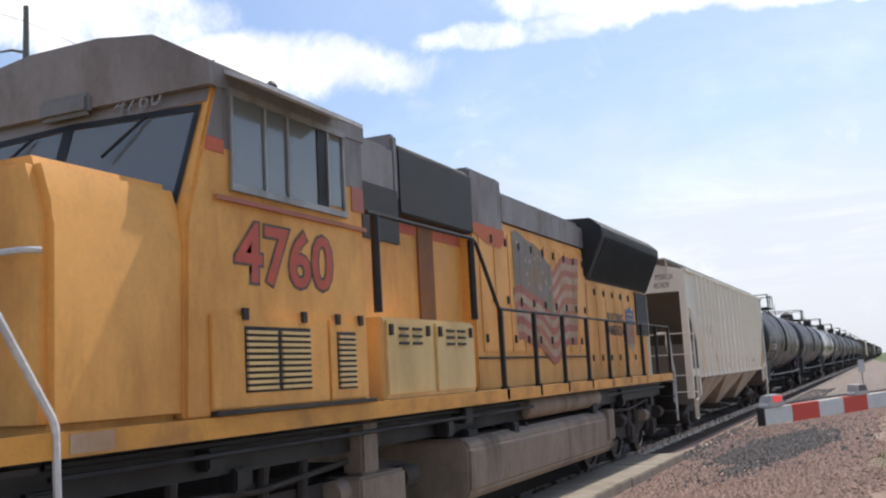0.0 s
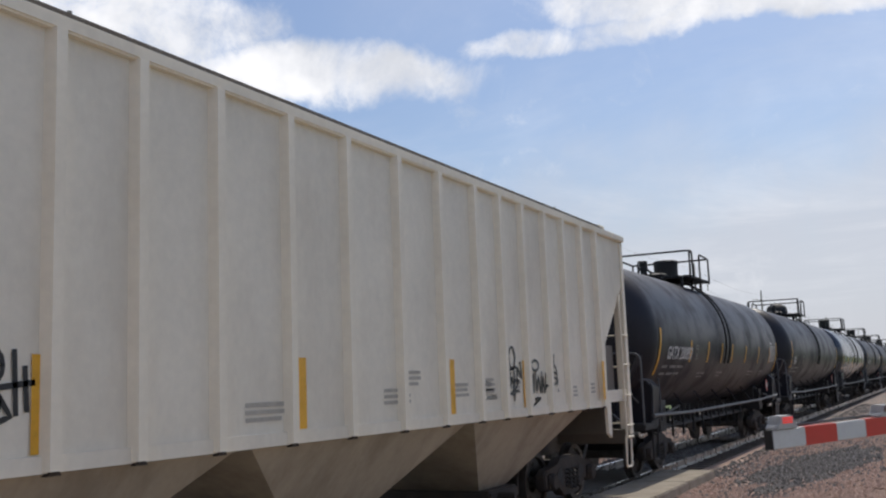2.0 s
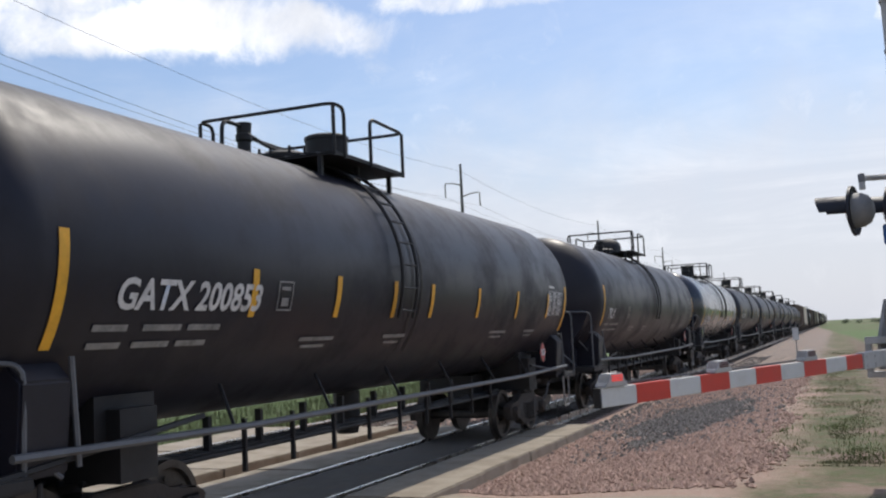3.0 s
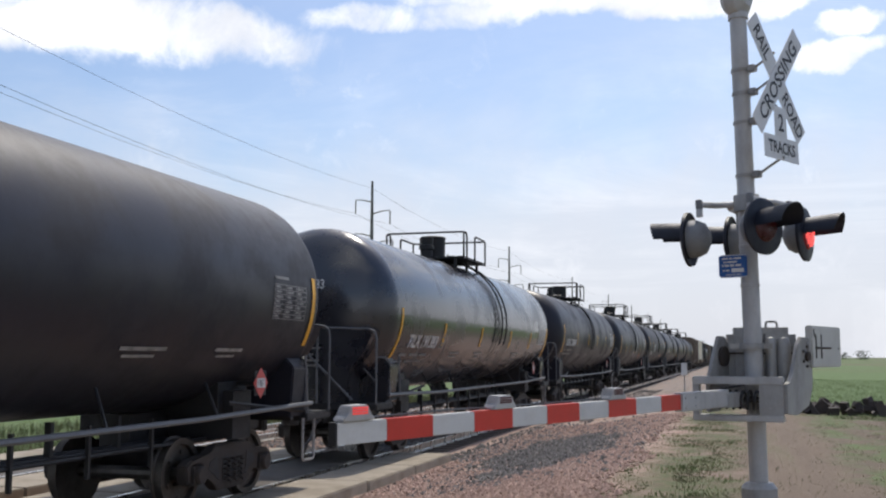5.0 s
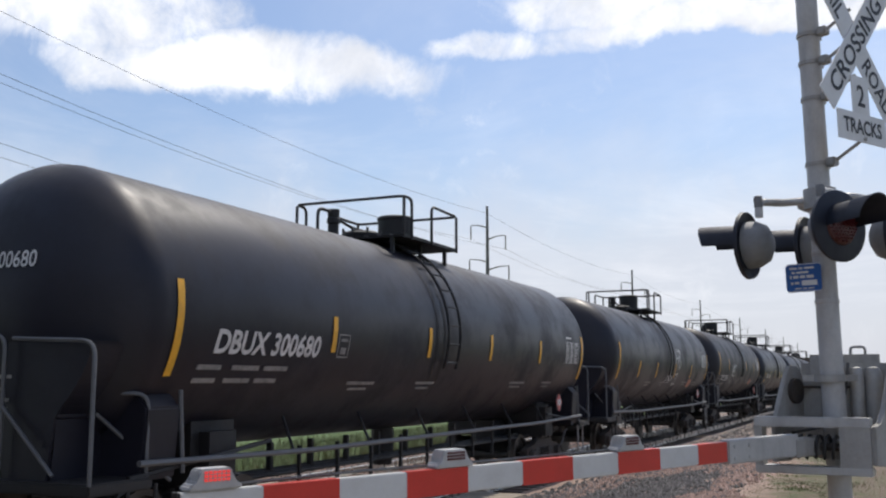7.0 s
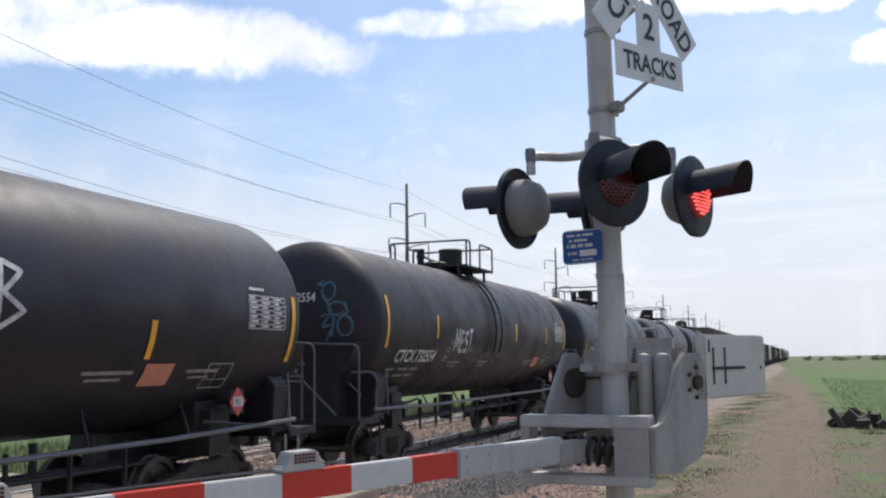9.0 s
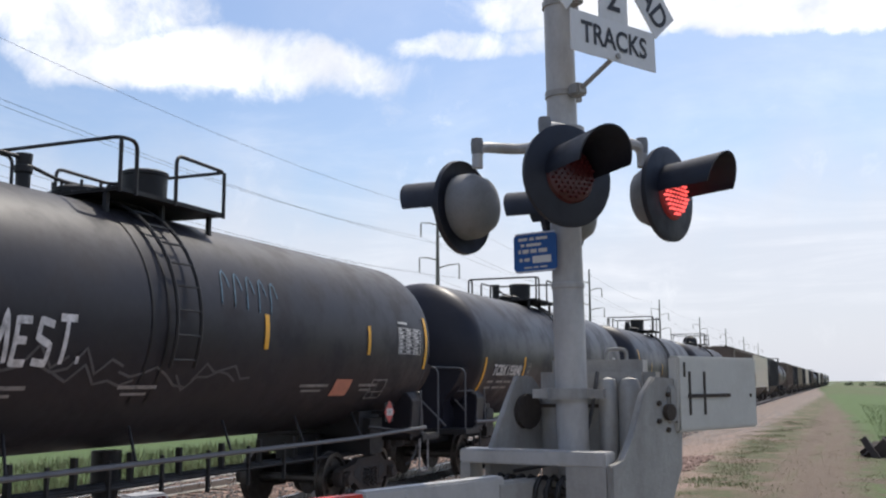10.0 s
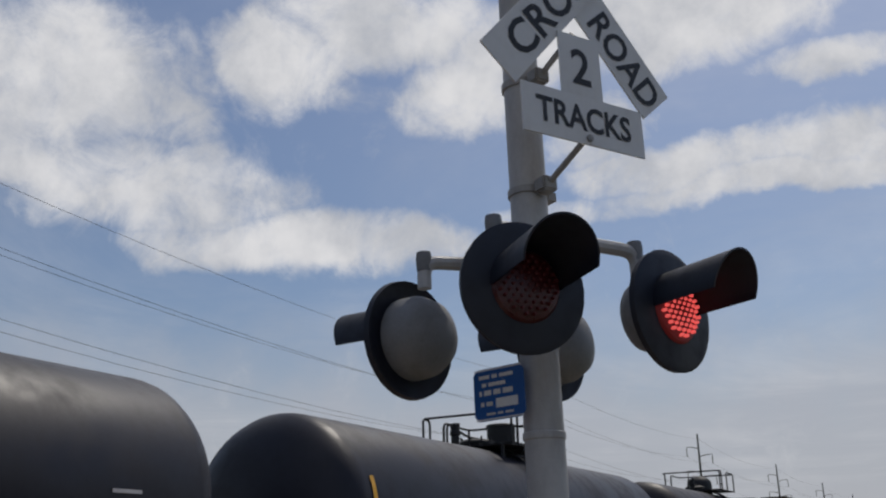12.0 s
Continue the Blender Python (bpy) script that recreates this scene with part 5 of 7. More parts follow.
def locomotive():
    """Six-axle road locomotive, cab leading; y counts from the track's origin at the start of the clip."""
    car = thing("locomotive", pose(XT, 0, 0), "yellow diesel locomotive with red numbers and faded flag mural", "locomotive")
    MOVING.append((car, 0.0))
    # frame and walkway
    part("frame", boxes((-1.25, 1.25, 1.0, 20.7, 1.25, 1.62), (-1.5, 1.5, 0.85, 20.95, 1.66, 1.73)), black_iron, car, "black underframe")
    bm = bmesh.new()
    for s in (-1, 1):
        box(bm, s * 1.545 - 0.03, s * 1.545 + 0.03, 0.85, 20.95, 1.58, 1.745)
    part("side_sill", bm, sill_yellow, car, "yellow reflective side sill")
    # nose
    bm = bmesh.new()
    prism(bm, [(-1.50, 1.73), (1.50, 1.73), (1.50, 3.18), (1.36, 3.60), (-1.36, 3.60), (-1.50, 3.18)], 1.50, 2.95, "y", 0.07)
    nose = part("nose", bm, yellow_paint, car)
    part("nose_grab", tubes([round_path([(0.95, 1.46, 2.92), (1.0, 1.36, 2.92), (1.46, 1.38, 2.92), (1.50, 1.46, 2.92)], 0.08)], 0.022), letter_white, nose)
    # cab
    bm = bmesh.new()
    prism(bm, [(2.80, 1.73), (5.70, 1.73), (5.70, 4.58), (3.30, 4.62), (2.86, 3.28)], -1.545, 1.545, "x", 0.03)
    cab = part("cab", bm, yellow_paint, car)
    bm = bmesh.new()
    roof = [(-1.565, 4.46), (-1.565, 4.66), (-1.0, 4.98), (-0.4, 5.06), (0.4, 5.06), (1.0, 4.98), (1.565, 4.66), (1.565, 4.46)]
    a = [bm.verts.new((x, 3.16 - (z - 4.46) * 0.05, z)) for x, z in roof]
    b = [bm.verts.new((x, 5.75, z)) for x, z in roof]
    bm.faces.new(a)
    bm.faces.new(b[::-1])
    for k in range(len(roof)):
        j = (k + 1) % len(roof)
        bm.faces.new((a[k], b[k], b[j], a[j]))
    part("cab_roof", bm, loco_grey, cab)
    # grey band over the windows, side and front
    for x in (1.52, -1.552):
        part("upper_band", boxes((x, x + 0.032, 3.35, 5.705, 3.95, 4.5)), loco_grey, cab, "grey upper cab band")
    for s in (1, -1):
        lo, hi = sorted((s * 1.546, s * 1.553))
        bm = bmesh.new()
        prism(bm, [(3.12, 4.02), (3.345, 4.02), (3.345, 4.5), (3.28, 4.5)], lo, hi, "x")
        part("pillar_band", bm, loco_grey, cab, "grey upper cab pillar")
        bm = bmesh.new()
        prism(bm, [(3.09, 3.90), (3.345, 3.90), (3.345, 4.016), (3.12, 4.016)], lo, hi, "x")
        part("red_flash", bm, flash_red, cab, "faded red flash")
    bm = bmesh.new()
    for s in (1, -1):
        prism(bm, [(s * 0.06, 3.42), (s * 1.36, 3.50), (s * 1.40, 4.25), (s * 0.06, 4.30)], 0, 0.012, "z")
    for v in bm.verts:
        x, z, h = v.co
        v.co = (x, 2.90 + (z - 3.28) * (3.30 - 2.86) / (4.62 - 3.28) - 0.035 - h, z)
    part("windscreen", bm, cab_glass, cab, "dark windscreen glass")
    bm = bmesh.new()
    for s in (1, -1):
        ring = [(s * 0.0, 3.36), (s * 1.42, 3.44), (s * 1.46, 4.31), (s * 0.0, 4.36)]
        inner = [(s * 0.06, 3.42), (s * 1.36, 3.50), (s * 1.40, 4.25), (s * 0.06, 4.30)]
        for k in range(4):
            j = (k + 1) % 4
            q = [ring[k], ring[j], inner[j], inner[k]]
            vs = [bm.verts.new((x, 2.90 + (z - 3.28) * 0.328 - 0.055, z)) for x, z in q]
            bm.faces.new(vs)
    part("windscreen_gasket", bm, black_iron, cab)
    bm = bmesh.new()
    vs = [bm.verts.new((x, 2.90 + (z - 3.28) * 0.328 - 0.05, z)) for x, z in ((-1.50, 4.33), (1.50, 4.33), (1.50, 4.72), (-1.50, 4.72))]
    bm.faces.new(vs)
    part("number_board_band", bm, loco_grey, cab, "grey band over the windscreen")
    for x in (0.9, -0.4):
        part("wiper", tubes([[(x, 3.15, 4.28), (x - 0.35, 3.0, 3.95)]], 0.015, 5), black_iron, cab)
    # side windows with frames and sunshade
    part("side_window", boxes((1.53, 1.560, 3.46, 4.80, 3.66, 4.42)), cab_glass, cab, "dark sliding side window")
    part("window_jamb", boxes((1.53, 1.570, 4.80, 4.97, 3.66, 4.42)), black_iron, cab)
    part("rear_window", boxes((1.53, 1.560, 5.00, 5.28, 3.70, 4.36)), cab_glass, cab, "narrow rear side window")
    rows = [(1.555, 1.59, 3.40, 5.32, 3.60, 3.66), (1.555, 1.59, 3.40, 5.32, 4.42, 4.48)]
    rows += [(1.555, 1.580, y - 0.017, y + 0.017, 3.64, 4.44) for y in (3.43, 3.92, 4.28, 4.99, 5.29)]
    part("window_frame", boxes(*rows), signal_steel, cab, "metal window frames")
    bm = bmesh.new()
    prism(bm, [(1.55, 4.60), (1.92, 4.43), (1.92, 4.47), (1.55, 4.64)], 3.36, 5.10, "y")
    part("sunshade", bm, letter_white, cab, "pale sunshade over the side windows")
    part("drip_rail", boxes((1.55, 1.585, 3.20, 5.70, 3.50, 3.54)), fade_red, cab, "dull horizontal bead under the windows")
    part("red_flash", boxes((1.548, 1.556, 5.46, 5.705, 3.70, 3.95)), fade_red, cab, "faded red flash")
    letters("4760", 0.50, slogan_grey, cab, lambda u, v: Vector((1.550, 3.46 + u, 2.86 + v)), stretch=1.10, weight=0.036, name="number_outline", label="dark outline of the road number", shear=0.04)
    letters("4760", 0.50, loco_red, cab, lambda u, v: Vector((1.553, 3.46 + u, 2.86 + v)), stretch=1.10, weight=0.012, label="large red road number", shear=0.04)
    letters("4760", 0.19, letter_dim, cab, lambda u, v: Vector((0.55 + u, 3.14 + v * 0.3, 4.36 + v * 0.9)), stretch=0.95, label="number board figures")
    part("headlight", boxes((-0.3, 0.3, 3.1, 3.2, 4.4, 4.6), bev=0.04), lamp_back, cab)
    for x, y in ((0.9, 4.0), (0.4, 4.6), (1.0, 4.9), (-0.3, 4.2)):
        b2 = bmesh.new()
        lathe(b2, [(0.05, 4.75), (0.06, 4.98), (0.03, 5.02), (0.0, 5.03)], (x, y, 0), "z", 8)
        part("roof_fitting", b2, black_iron, cab)
    # lower cab doors with louvres
    part("access_door", boxes((1.545, 1.575, 3.10, 4.86, 1.80, 2.56), (1.545, 1.575, 4.90, 5.62, 1.80, 2.56), bev=0.006), yellow_paint, cab, "yellow access doors")
    rows = []
    for y0, y1, z0, n in ((3.55, 3.98, 1.94, 10), (4.06, 4.52, 1.94, 10), (5.04, 5.36, 1.92, 10)):
        rows += [(1.575, 1.60, y0, y1, z0 + 0.052 * k, z0 + 0.052 * k + 0.028) for k in range(n)]
    for row in rows:
        part("louvre", boxes(row), pale_yellow, cab)
    # thin black sheets on the doors stand for the shade between the louvres
    part("louvre_shade", boxes((1.574, 1.580, 3.53, 4.54, 1.92, 2.47), (1.574, 1.580, 5.02, 5.38, 1.90, 2.45)), black_iron, cab)
    for y in (3.5, 4.4, 5.0, 5.45):
        part("hinge", boxes((1.57, 1.60, y, y + 0.07, 2.52, 2.62)), truck_iron, cab)
    part("door_foot", boxes((1.55, 1.62, 3.1, 5.7, 1.755, 1.79)), truck_iron, cab)
    # walkway cabinets behind the cab
    cabinet = part("walkway_cabinet", boxes((0.95, 1.50, 6.10, 8.62, 1.74, 2.64), bev=0.02), pale_yellow, car, "pale yellow walkway cabinet")
    for y0 in (6.15, 7.42):
        part("cabinet_door", boxes((1.50, 1.53, y0, y0 + 1.15, 1.80, 2.60), bev=0.008), pale_yellow, cabinet)
        for c in (0.28, 0.62):
            for z in (2.34, 2.42, 2.50):
                part("louvre", boxes((1.53, 1.55, y0 + c, y0 + c + 0.22, z, z + 0.03)), truck_iron, cabinet)
        for c in (0.05, 0.98):
            part("latch", boxes((1.53, 1.56, y0 + c, y0 + c + 0.06, 2.44, 2.56)), truck_iron, cabinet)
    # hood, in lengths
    H = 1.10
    part("blower_hood", boxes((-H, H, 5.70, 7.35, 1.73, 4.72), bev=0.03), yellow_paint, car)
    part("hood_top_front", boxes((-H - 0.01, H + 0.01, 5.72, 7.36, 4.00, 4.80), bev=0.06), loco_grey, car)
    part("intake_grille", boxes((H - 0.02, H + 0.03, 6.45, 7.36, 3.58, 4.24)), loco_dark, car, "dark air intake grille")
    part("brake_hood", boxes((-0.92, 0.92, 7.30, 9.75, 1.73, 4.3), bev=0.03), yellow_paint, car)
    # strip proud of the hood; its brown carries the shade of a door recess
    part("recess", boxes((0.90, 0.95, 8.25, 8.70, 1.9, 4.1)), recess_brown, car, "rust-red door strip with recess shade in its colour")
    bm = bmesh.new()
    prism(bm, [(0.0, 3.98), (H + 0.03, 3.98), (H + 0.03, 4.82), (H - 0.06, 4.89), (0.0, 4.92)], 7.42, 9.75, "y", 0.02)
    prism(bm, [(0.0, 3.98), (-H - 0.03, 3.98), (-H - 0.03, 4.82), (-H + 0.06, 4.89), (0.0, 4.92)], 7.42, 9.75, "y", 0.02)
    part("brake_grid", bm, loco_dark, car, "black dynamic brake grille")
    for y0, y1 in ((9.70, 11.0), (7.30, 7.46)):
        part("grid_end", boxes((-H - 0.012, H + 0.012, y0, y1, 4.12, 4.97), bev=0.04), loco_grey, car)
    for row in ((-0.3, 0.3, 8.9, 9.4, 4.85, 5.12), (0.5, 0.6, 7.4, 7.5, 4.85, 5.12), (0.5, 0.6, 9.6, 9.7, 4.85, 5.06)):
        part("stack", boxes(row), black_iron, car)
    part("red_flash", boxes((0.92, 0.93, 7.5, 9.68, 3.80, 4.02)), flash_red, car, "faded red flash under the grille")
    bm = bmesh.new()
    prism(bm, [(9.74, 4.16), (9.74, 4.02), (10.25, 3.90), (10.8, 3.86), (11.0, 3.98), (11.0, 4.16)], H + 0.017, H + 0.023, "x")
    part("red_flash", bm, flash_red, car, "faded red flash on the hood")
    part("engine_hood", boxes((-H, H, 9.70, 15.35, 1.73, 4.30), bev=0.03), yellow_paint, car)
    part("engine_hood_roof", boxes((-H - 0.006, H + 0.006, 10.9, 15.7, 4.22, 4.82), bev=0.10), loco_grey, car)
    part("radiator_body", boxes((-H, H, 15.3, 20.5, 1.73, 3.80), bev=0.03), yellow_paint, car)
    # hood doors: thin raised panels with latches
    for k in range(9):
        y = 9.95 + k * 0.60
        d = part("hood_door", boxes((H, H + 0.016, y, y + 0.56, 2.28, 4.12), bev=0.006), yellow_paint, car)
        for dy, z in ((0.44, 3.92), (0.44, 3.02), (0.08, 2.42)):
            part("latch", boxes((H + 0.016, H + 0.04, y + dy, y + dy + 0.06, z, z + 0.12)), black_iron, d)
    for k in range(7):
        y = 15.42 + k * 0.70
        d = part("hood_door", boxes((H, H + 0.016, y, y + 0.66, 1.98, 3.62), bev=0.006), yellow_paint, car)
        for dy, z in ((0.5, 3.42), (0.12, 2.10)):
            part("latch", boxes((H + 0.016, H + 0.04, y + dy, y + dy + 0.07, z, z + 0.12)), black_iron, d)
    part("hood_seam", boxes((H, H + 0.02, 9.75, 15.3, 2.18, 2.21)), truck_iron, car)
    # flared radiator
    bm = bmesh.new()
    for s in (1, -1):
        prism(bm, [(0.0, 3.70), (s * (H + 0.02), 3.70), (s * 1.50, 4.54), (s * 1.50, 4.72), (s * 1.28, 4.92), (0.0, 4.97)], 15.45, 20.62, "y", 0.02)
    part("radiator_flare", bm, loco_dark, car, "black flared radiator section")
    bm = bmesh.new()
    for k in range(26):
        y = 15.75 + k * 0.19
        tube(bm, [(H + 0.06, y, 3.74), (1.515, y, 4.54)], 0.012, 4)
    part("radiator_mesh", bm, black_iron, car)
    part("rear_grille", boxes((H - 0.02, H + 0.05, 19.38, 20.5, 2.66, 3.66)), loco_dark, car)
    # mural: a wind-blown flag in faded strips
    def on(u, v, lift=0.022):
        return Vector((H + lift, u, v))
    def wave(u):
        return 0.17 * math.sin(u * 2.3 - 0.4) + 0.06 * math.sin(u * 5.1)
    def band(u0, u1, v0, v1, mat, lift, lab):
        bm = bmesh.new()
        prev = None
        for u in np.linspace(u0, u1, 22):
            w = wave(u)
            a, b = bm.verts.new(on(u, v0 + w, lift)), bm.verts.new(on(u, v1 + w, lift))
            if prev:
                bm.faces.new((prev[0], a, b, prev[1]))
            prev = (a, b)
        return part("mural", bm, mat, car, lab)
    top, hh = 3.92, 0.125
    for k in range(13):
        long_start = 13.25 if k < 6 else 11.15 + 0.02 * k
        v1 = top - k * hh
        band(long_start, 14.95 - 0.03 * k, v1 - hh, v1, fade_red if k % 2 == 0 else fade_white, 0.022, "faded flag stripe")
    band(11.35, 13.25, top - 6 * hh, top + 0.12, fade_blue, 0.026, "faded blue grey canton")
    rnd = random.Random(3)
    for k in range(16):
        u, v = rnd.uniform(11.5, 13.1), rnd.uniform(3.28, 3.95)
        part("mural_star", strip([(u, v + wave(u)), (u + 0.07, v + wave(u + 0.07) + 0.03)], 0.06, lambda a, b: on(a, b, 0.03)), fade_white, car)
    for k in range(5):
        u = 11.6 + k * 0.72
        part("mural_seam", sheet([(u, u + 0.012, 2.35, 4.1)], lambda a, b: on(a, b, 0.034)), truck_iron, car)
    letters("BUILDING", 0.20, slogan_grey, car, lambda u, v: on(16.80 + u, 2.90 + v, 0.03), stretch=1.05, weight=0.008, label="worn grey slogan lettering")
    letters("AMERICA", 0.20, slogan_grey, car, lambda u, v: on(16.84 + u, 2.64 + v, 0.03), stretch=1.05, weight=0.008, label="worn grey slogan lettering")
    # shield emblem: plain shapes
    def flat(poly, mat, lift, lab):
        bm = bmesh.new()
        bm.faces.new([bm.verts.new(on(u, v, lift)) for u, v in poly])
        return part("emblem", bm, mat, car, lab)
    e = 18.38
    flat([(e, 3.24), (e + 0.17, 3.20), (e + 0.37, 3.32), (e + 0.57, 3.20), (e + 0.75, 3.24), (e + 0.75, 2.94), (e, 2.94)], shield_blue, 0.03, "blue top of a shield emblem")
    flat([(e, 2.94), (e + 0.75, 2.94), (e + 0.73, 2.52), (e + 0.57, 2.38), (e + 0.37, 2.30), (e + 0.17, 2.38), (e + 0.02, 2.52)], fade_white, 0.030, "white field of a shield emblem")
    for k in range(4):
        u = e + 0.08 + k * 0.17
        flat([(u, 2.92), (u + 0.075, 2.92), (u + 0.075, 2.46), (u, 2.46)], fade_red, 0.034, "red emblem stripe")
    part("emblem_bar", sheet([(e + 0.11, e + 0.65, 3.10, 3.15), (e + 0.09, e + 0.67, 2.99, 3.03)], lambda a, b: on(a, b, 0.034)), fade_white, car, "pale bars on the emblem")
    # handrails
    ys = [9.6 + k * 1.413 for k in range(9)]
    for y in ys:
        part("stanchion", boxes((1.49, 1.55, y - 0.03, y + 0.03, 1.62, 2.86)), black_iron, car)
        part("stanchion_foot", boxes((1.48, 1.575, y - 0.05, y + 0.05, 1.60, 1.78)), black_iron, car)
    part("handrail", tubes([[(1.52, 9.55, 2.86), (1.52, 20.95, 2.86)]], 0.024), black_iron, car)
    part("handrail", tubes([round_path([(1.52, 5.82, 3.74), (1.52, 8.80, 3.76), (1.52, 9.55, 2.86)], 0.15)], 0.028), black_iron, car)
    for y in (6.0, 8.66):
        part("handrail_post", tubes([[(1.52, y, 3.73), (1.52, y, 2.68)]], 0.05), black_iron, car)
    part("handrail", tubes([[(-1.52, 9.55, 2.86), (-1.52, 20.95, 2.86)], [(-1.52, 5.9, 2.86), (-1.52, 9.55, 2.86)]], 0.024), black_iron, car)
    # steps and white grab irons at both ends
    part("grab_iron", tubes([round_path([(1.56, 0.95, 2.65), (1.58, 1.50, 1.80), (1.60, 1.52, 0.55)], 0.06)], 0.026), letter_white, car, "white grab iron")
    part("grab_iron", tubes([round_path([(1.52, 20.95, 2.86), (1.54, 21.0, 2.45), (1.56, 20.98, 2.0), (1.58, 21.06, 1.78), (1.58, 21.0, 0.6)], 0.06)], 0.024), letter_white, car, "white grab iron")
    part("grab_iron", tubes([round_path([(1.2, 21.05, 2.72), (1.45, 21.12, 2.72), (1.42, 21.1, 2.5), (1.46, 21.4, 1.85), (1.46, 21.36, 1.0)], 0.06)], 0.024), letter_white, car, "white grab iron")
    for y0, y1 in ((0.62, 1.42), (20.95, 21.5)):
        part("steps", boxes(*[(0.95, 1.52, y0, y1, z, z + 0.04) for z in (0.45, 0.80, 1.15, 1.5)], (0.93, 0.97, y0, y1, 0.4, 1.7)), truck_iron, car)
    for row in ((-1.5, 1.5, 0.55, 0.75, 0.25, 1.70), (-1.5, 1.5, 21.4, 21.5, 0.4, 1.7)):
        part("pilot", boxes(row, bev=0.03), truck_iron, car)
    part("sill_patch", boxes((1.576, 1.582, 1.62, 2.02, 1.60, 1.73)), fade_white, car, "white patch on the sill")
    # fuel tank and air reservoir
    bm = bmesh.new()
    prism(bm, [(-1.36, 0.38), (1.36, 0.38), (1.48, 0.50), (1.50, 1.04), (1.40, 1.17), (-1.40, 1.17), (-1.50, 1.04), (-1.48, 0.50)], 8.30, 15.25, "y", 0.04)
    tank = part("fuel_tank", bm, fuel_tan, car, "dust-caked fuel tank")
    part("tank_strap", boxes((1.30, 1.53, 14.85, 15.28, 0.62, 1.18), bev=0.02), fuel_tan, tank)
    for x in (1.28, -1.28):
        bm = bmesh.new()
        lathe(bm, [(0.0, 10.9), (0.12, 10.93), (0.17, 11.0), (0.17, 14.75), (0.12, 14.85), (0.0, 14.88)], (x, 0, 1.42), "y", 16)
        part("air_reservoir", bm, fuel_tan, car)
    # three-axle trucks
    for yc in (4.55, 17.9):
        tr = part("truck", boxes((-0.8, 0.8, yc - 2.3, yc + 2.3, 0.55, 1.05), bev=0.05), truck_iron, car, "dusty three-axle truck")
        for s in (-1, 1):
            bm = bmesh.new()
            prism(bm, [(yc - 2.75, 0.72), (yc - 2.3, 0.45), (yc - 1.5, 0.70), (yc - 0.8, 0.46), (yc - 0.35, 0.48), (yc + 0.35, 0.48), (yc + 0.8, 0.46), (yc + 1.5, 0.70), (yc + 2.3, 0.45), (yc + 2.75, 0.72), (yc + 2.75, 1.0), (yc + 1.9, 1.12), (yc + 1.0, 0.98), (yc - 1.0, 0.98), (yc - 1.9, 1.12), (yc - 2.75, 1.0)], s * 1.05 - 0.09, s * 1.05 + 0.09, "x", 0.03)
            part("side_frame", bm, truck_iron, tr)
            for dy in (-1.02, 1.02, -2.5, 2.5):
                bm = bmesh.new()
                lathe(bm, [(0.0, 0.0), (0.13, 0.0), (0.13, 0.34), (0.09, 0.36), (0.09, 0.42), (0.0, 0.42)], (s * 1.22, yc + dy - 0.2, 0.86), "y", 12)
                part("brake_cylinder", bm, fuel_tan if dy in (1.02, -2.5) else truck_iron, tr)
            bm = bmesh.new()
            for dy in (-1.55, -0.3, 0.35, 1.5):
                tube(bm, [(s * 1.16, yc + dy, 0.5), (s * 1.18, yc + dy + 0.05, 1.28)], 0.06, 8)
            tube(bm, [(s * 1.2, yc - 2.6, 1.15), (s * 1.24, yc - 0.4, 1.05), (s * 1.2, yc + 1.6, 1.18)], 0.03, 6)
            part("damper", bm, truck_iron, tr)
        for dy in (-2.0, 0.0, 2.0):
            w = part("wheelset", cached("wheelset loco", lambda: wheelset_mesh(0.53), wheel_steel), wheel_steel, tr, "steel wheels", at=pose(0, yc + dy, 0.53))
            TURNING.append((w, 0, yc + dy, 0.53))
            for s in (-1, 1):
                bm = bmesh.new()
                box(bm, s * 1.12 - 0.1, s * 1.12 + 0.12, yc + dy - 0.2, yc + dy + 0.2, 0.34, 0.74, bev=0.04)
                part("axle_box", bm, truck_iron, tr)
    rnd = random.Random(6)
    bm = bmesh.new()
    for k in range(26):
        y = rnd.uniform(1.5, 20.5)
        x, z = rnd.uniform(0.9, 1.4), rnd.uniform(1.05, 1.5)
        box(bm, x - 0.1, x + 0.08, y, y + rnd.uniform(0.1, 0.4), z - 0.1, z + 0.1, bev=0.02)
    for x, z in ((1.36, 1.52), (1.42, 1.44), (1.2, 1.3)):
        tube(bm, [(x, 1.6, z), (x, 20.4, z)], 0.025, 5)
    part("piping", bm, black_iron, car, "pipes and junction boxes under the sill")
    part("sand_box", boxes((1.15, 1.40, 5.75, 6.10, 1.0, 1.55), (1.0, 1.45, 5.6, 6.6, 0.35, 1.0), bev=0.03), fuel_tan, car)
    couplers(car, 0.55, 21.45)
    part("ditch_light", boxes((0.95, 1.2, 0.78, 0.86, 1.75, 1.95), bev=0.02), lamp_back, car)


# ---- the crossing signal and gate ----
MAST = (0.585, 9.655)


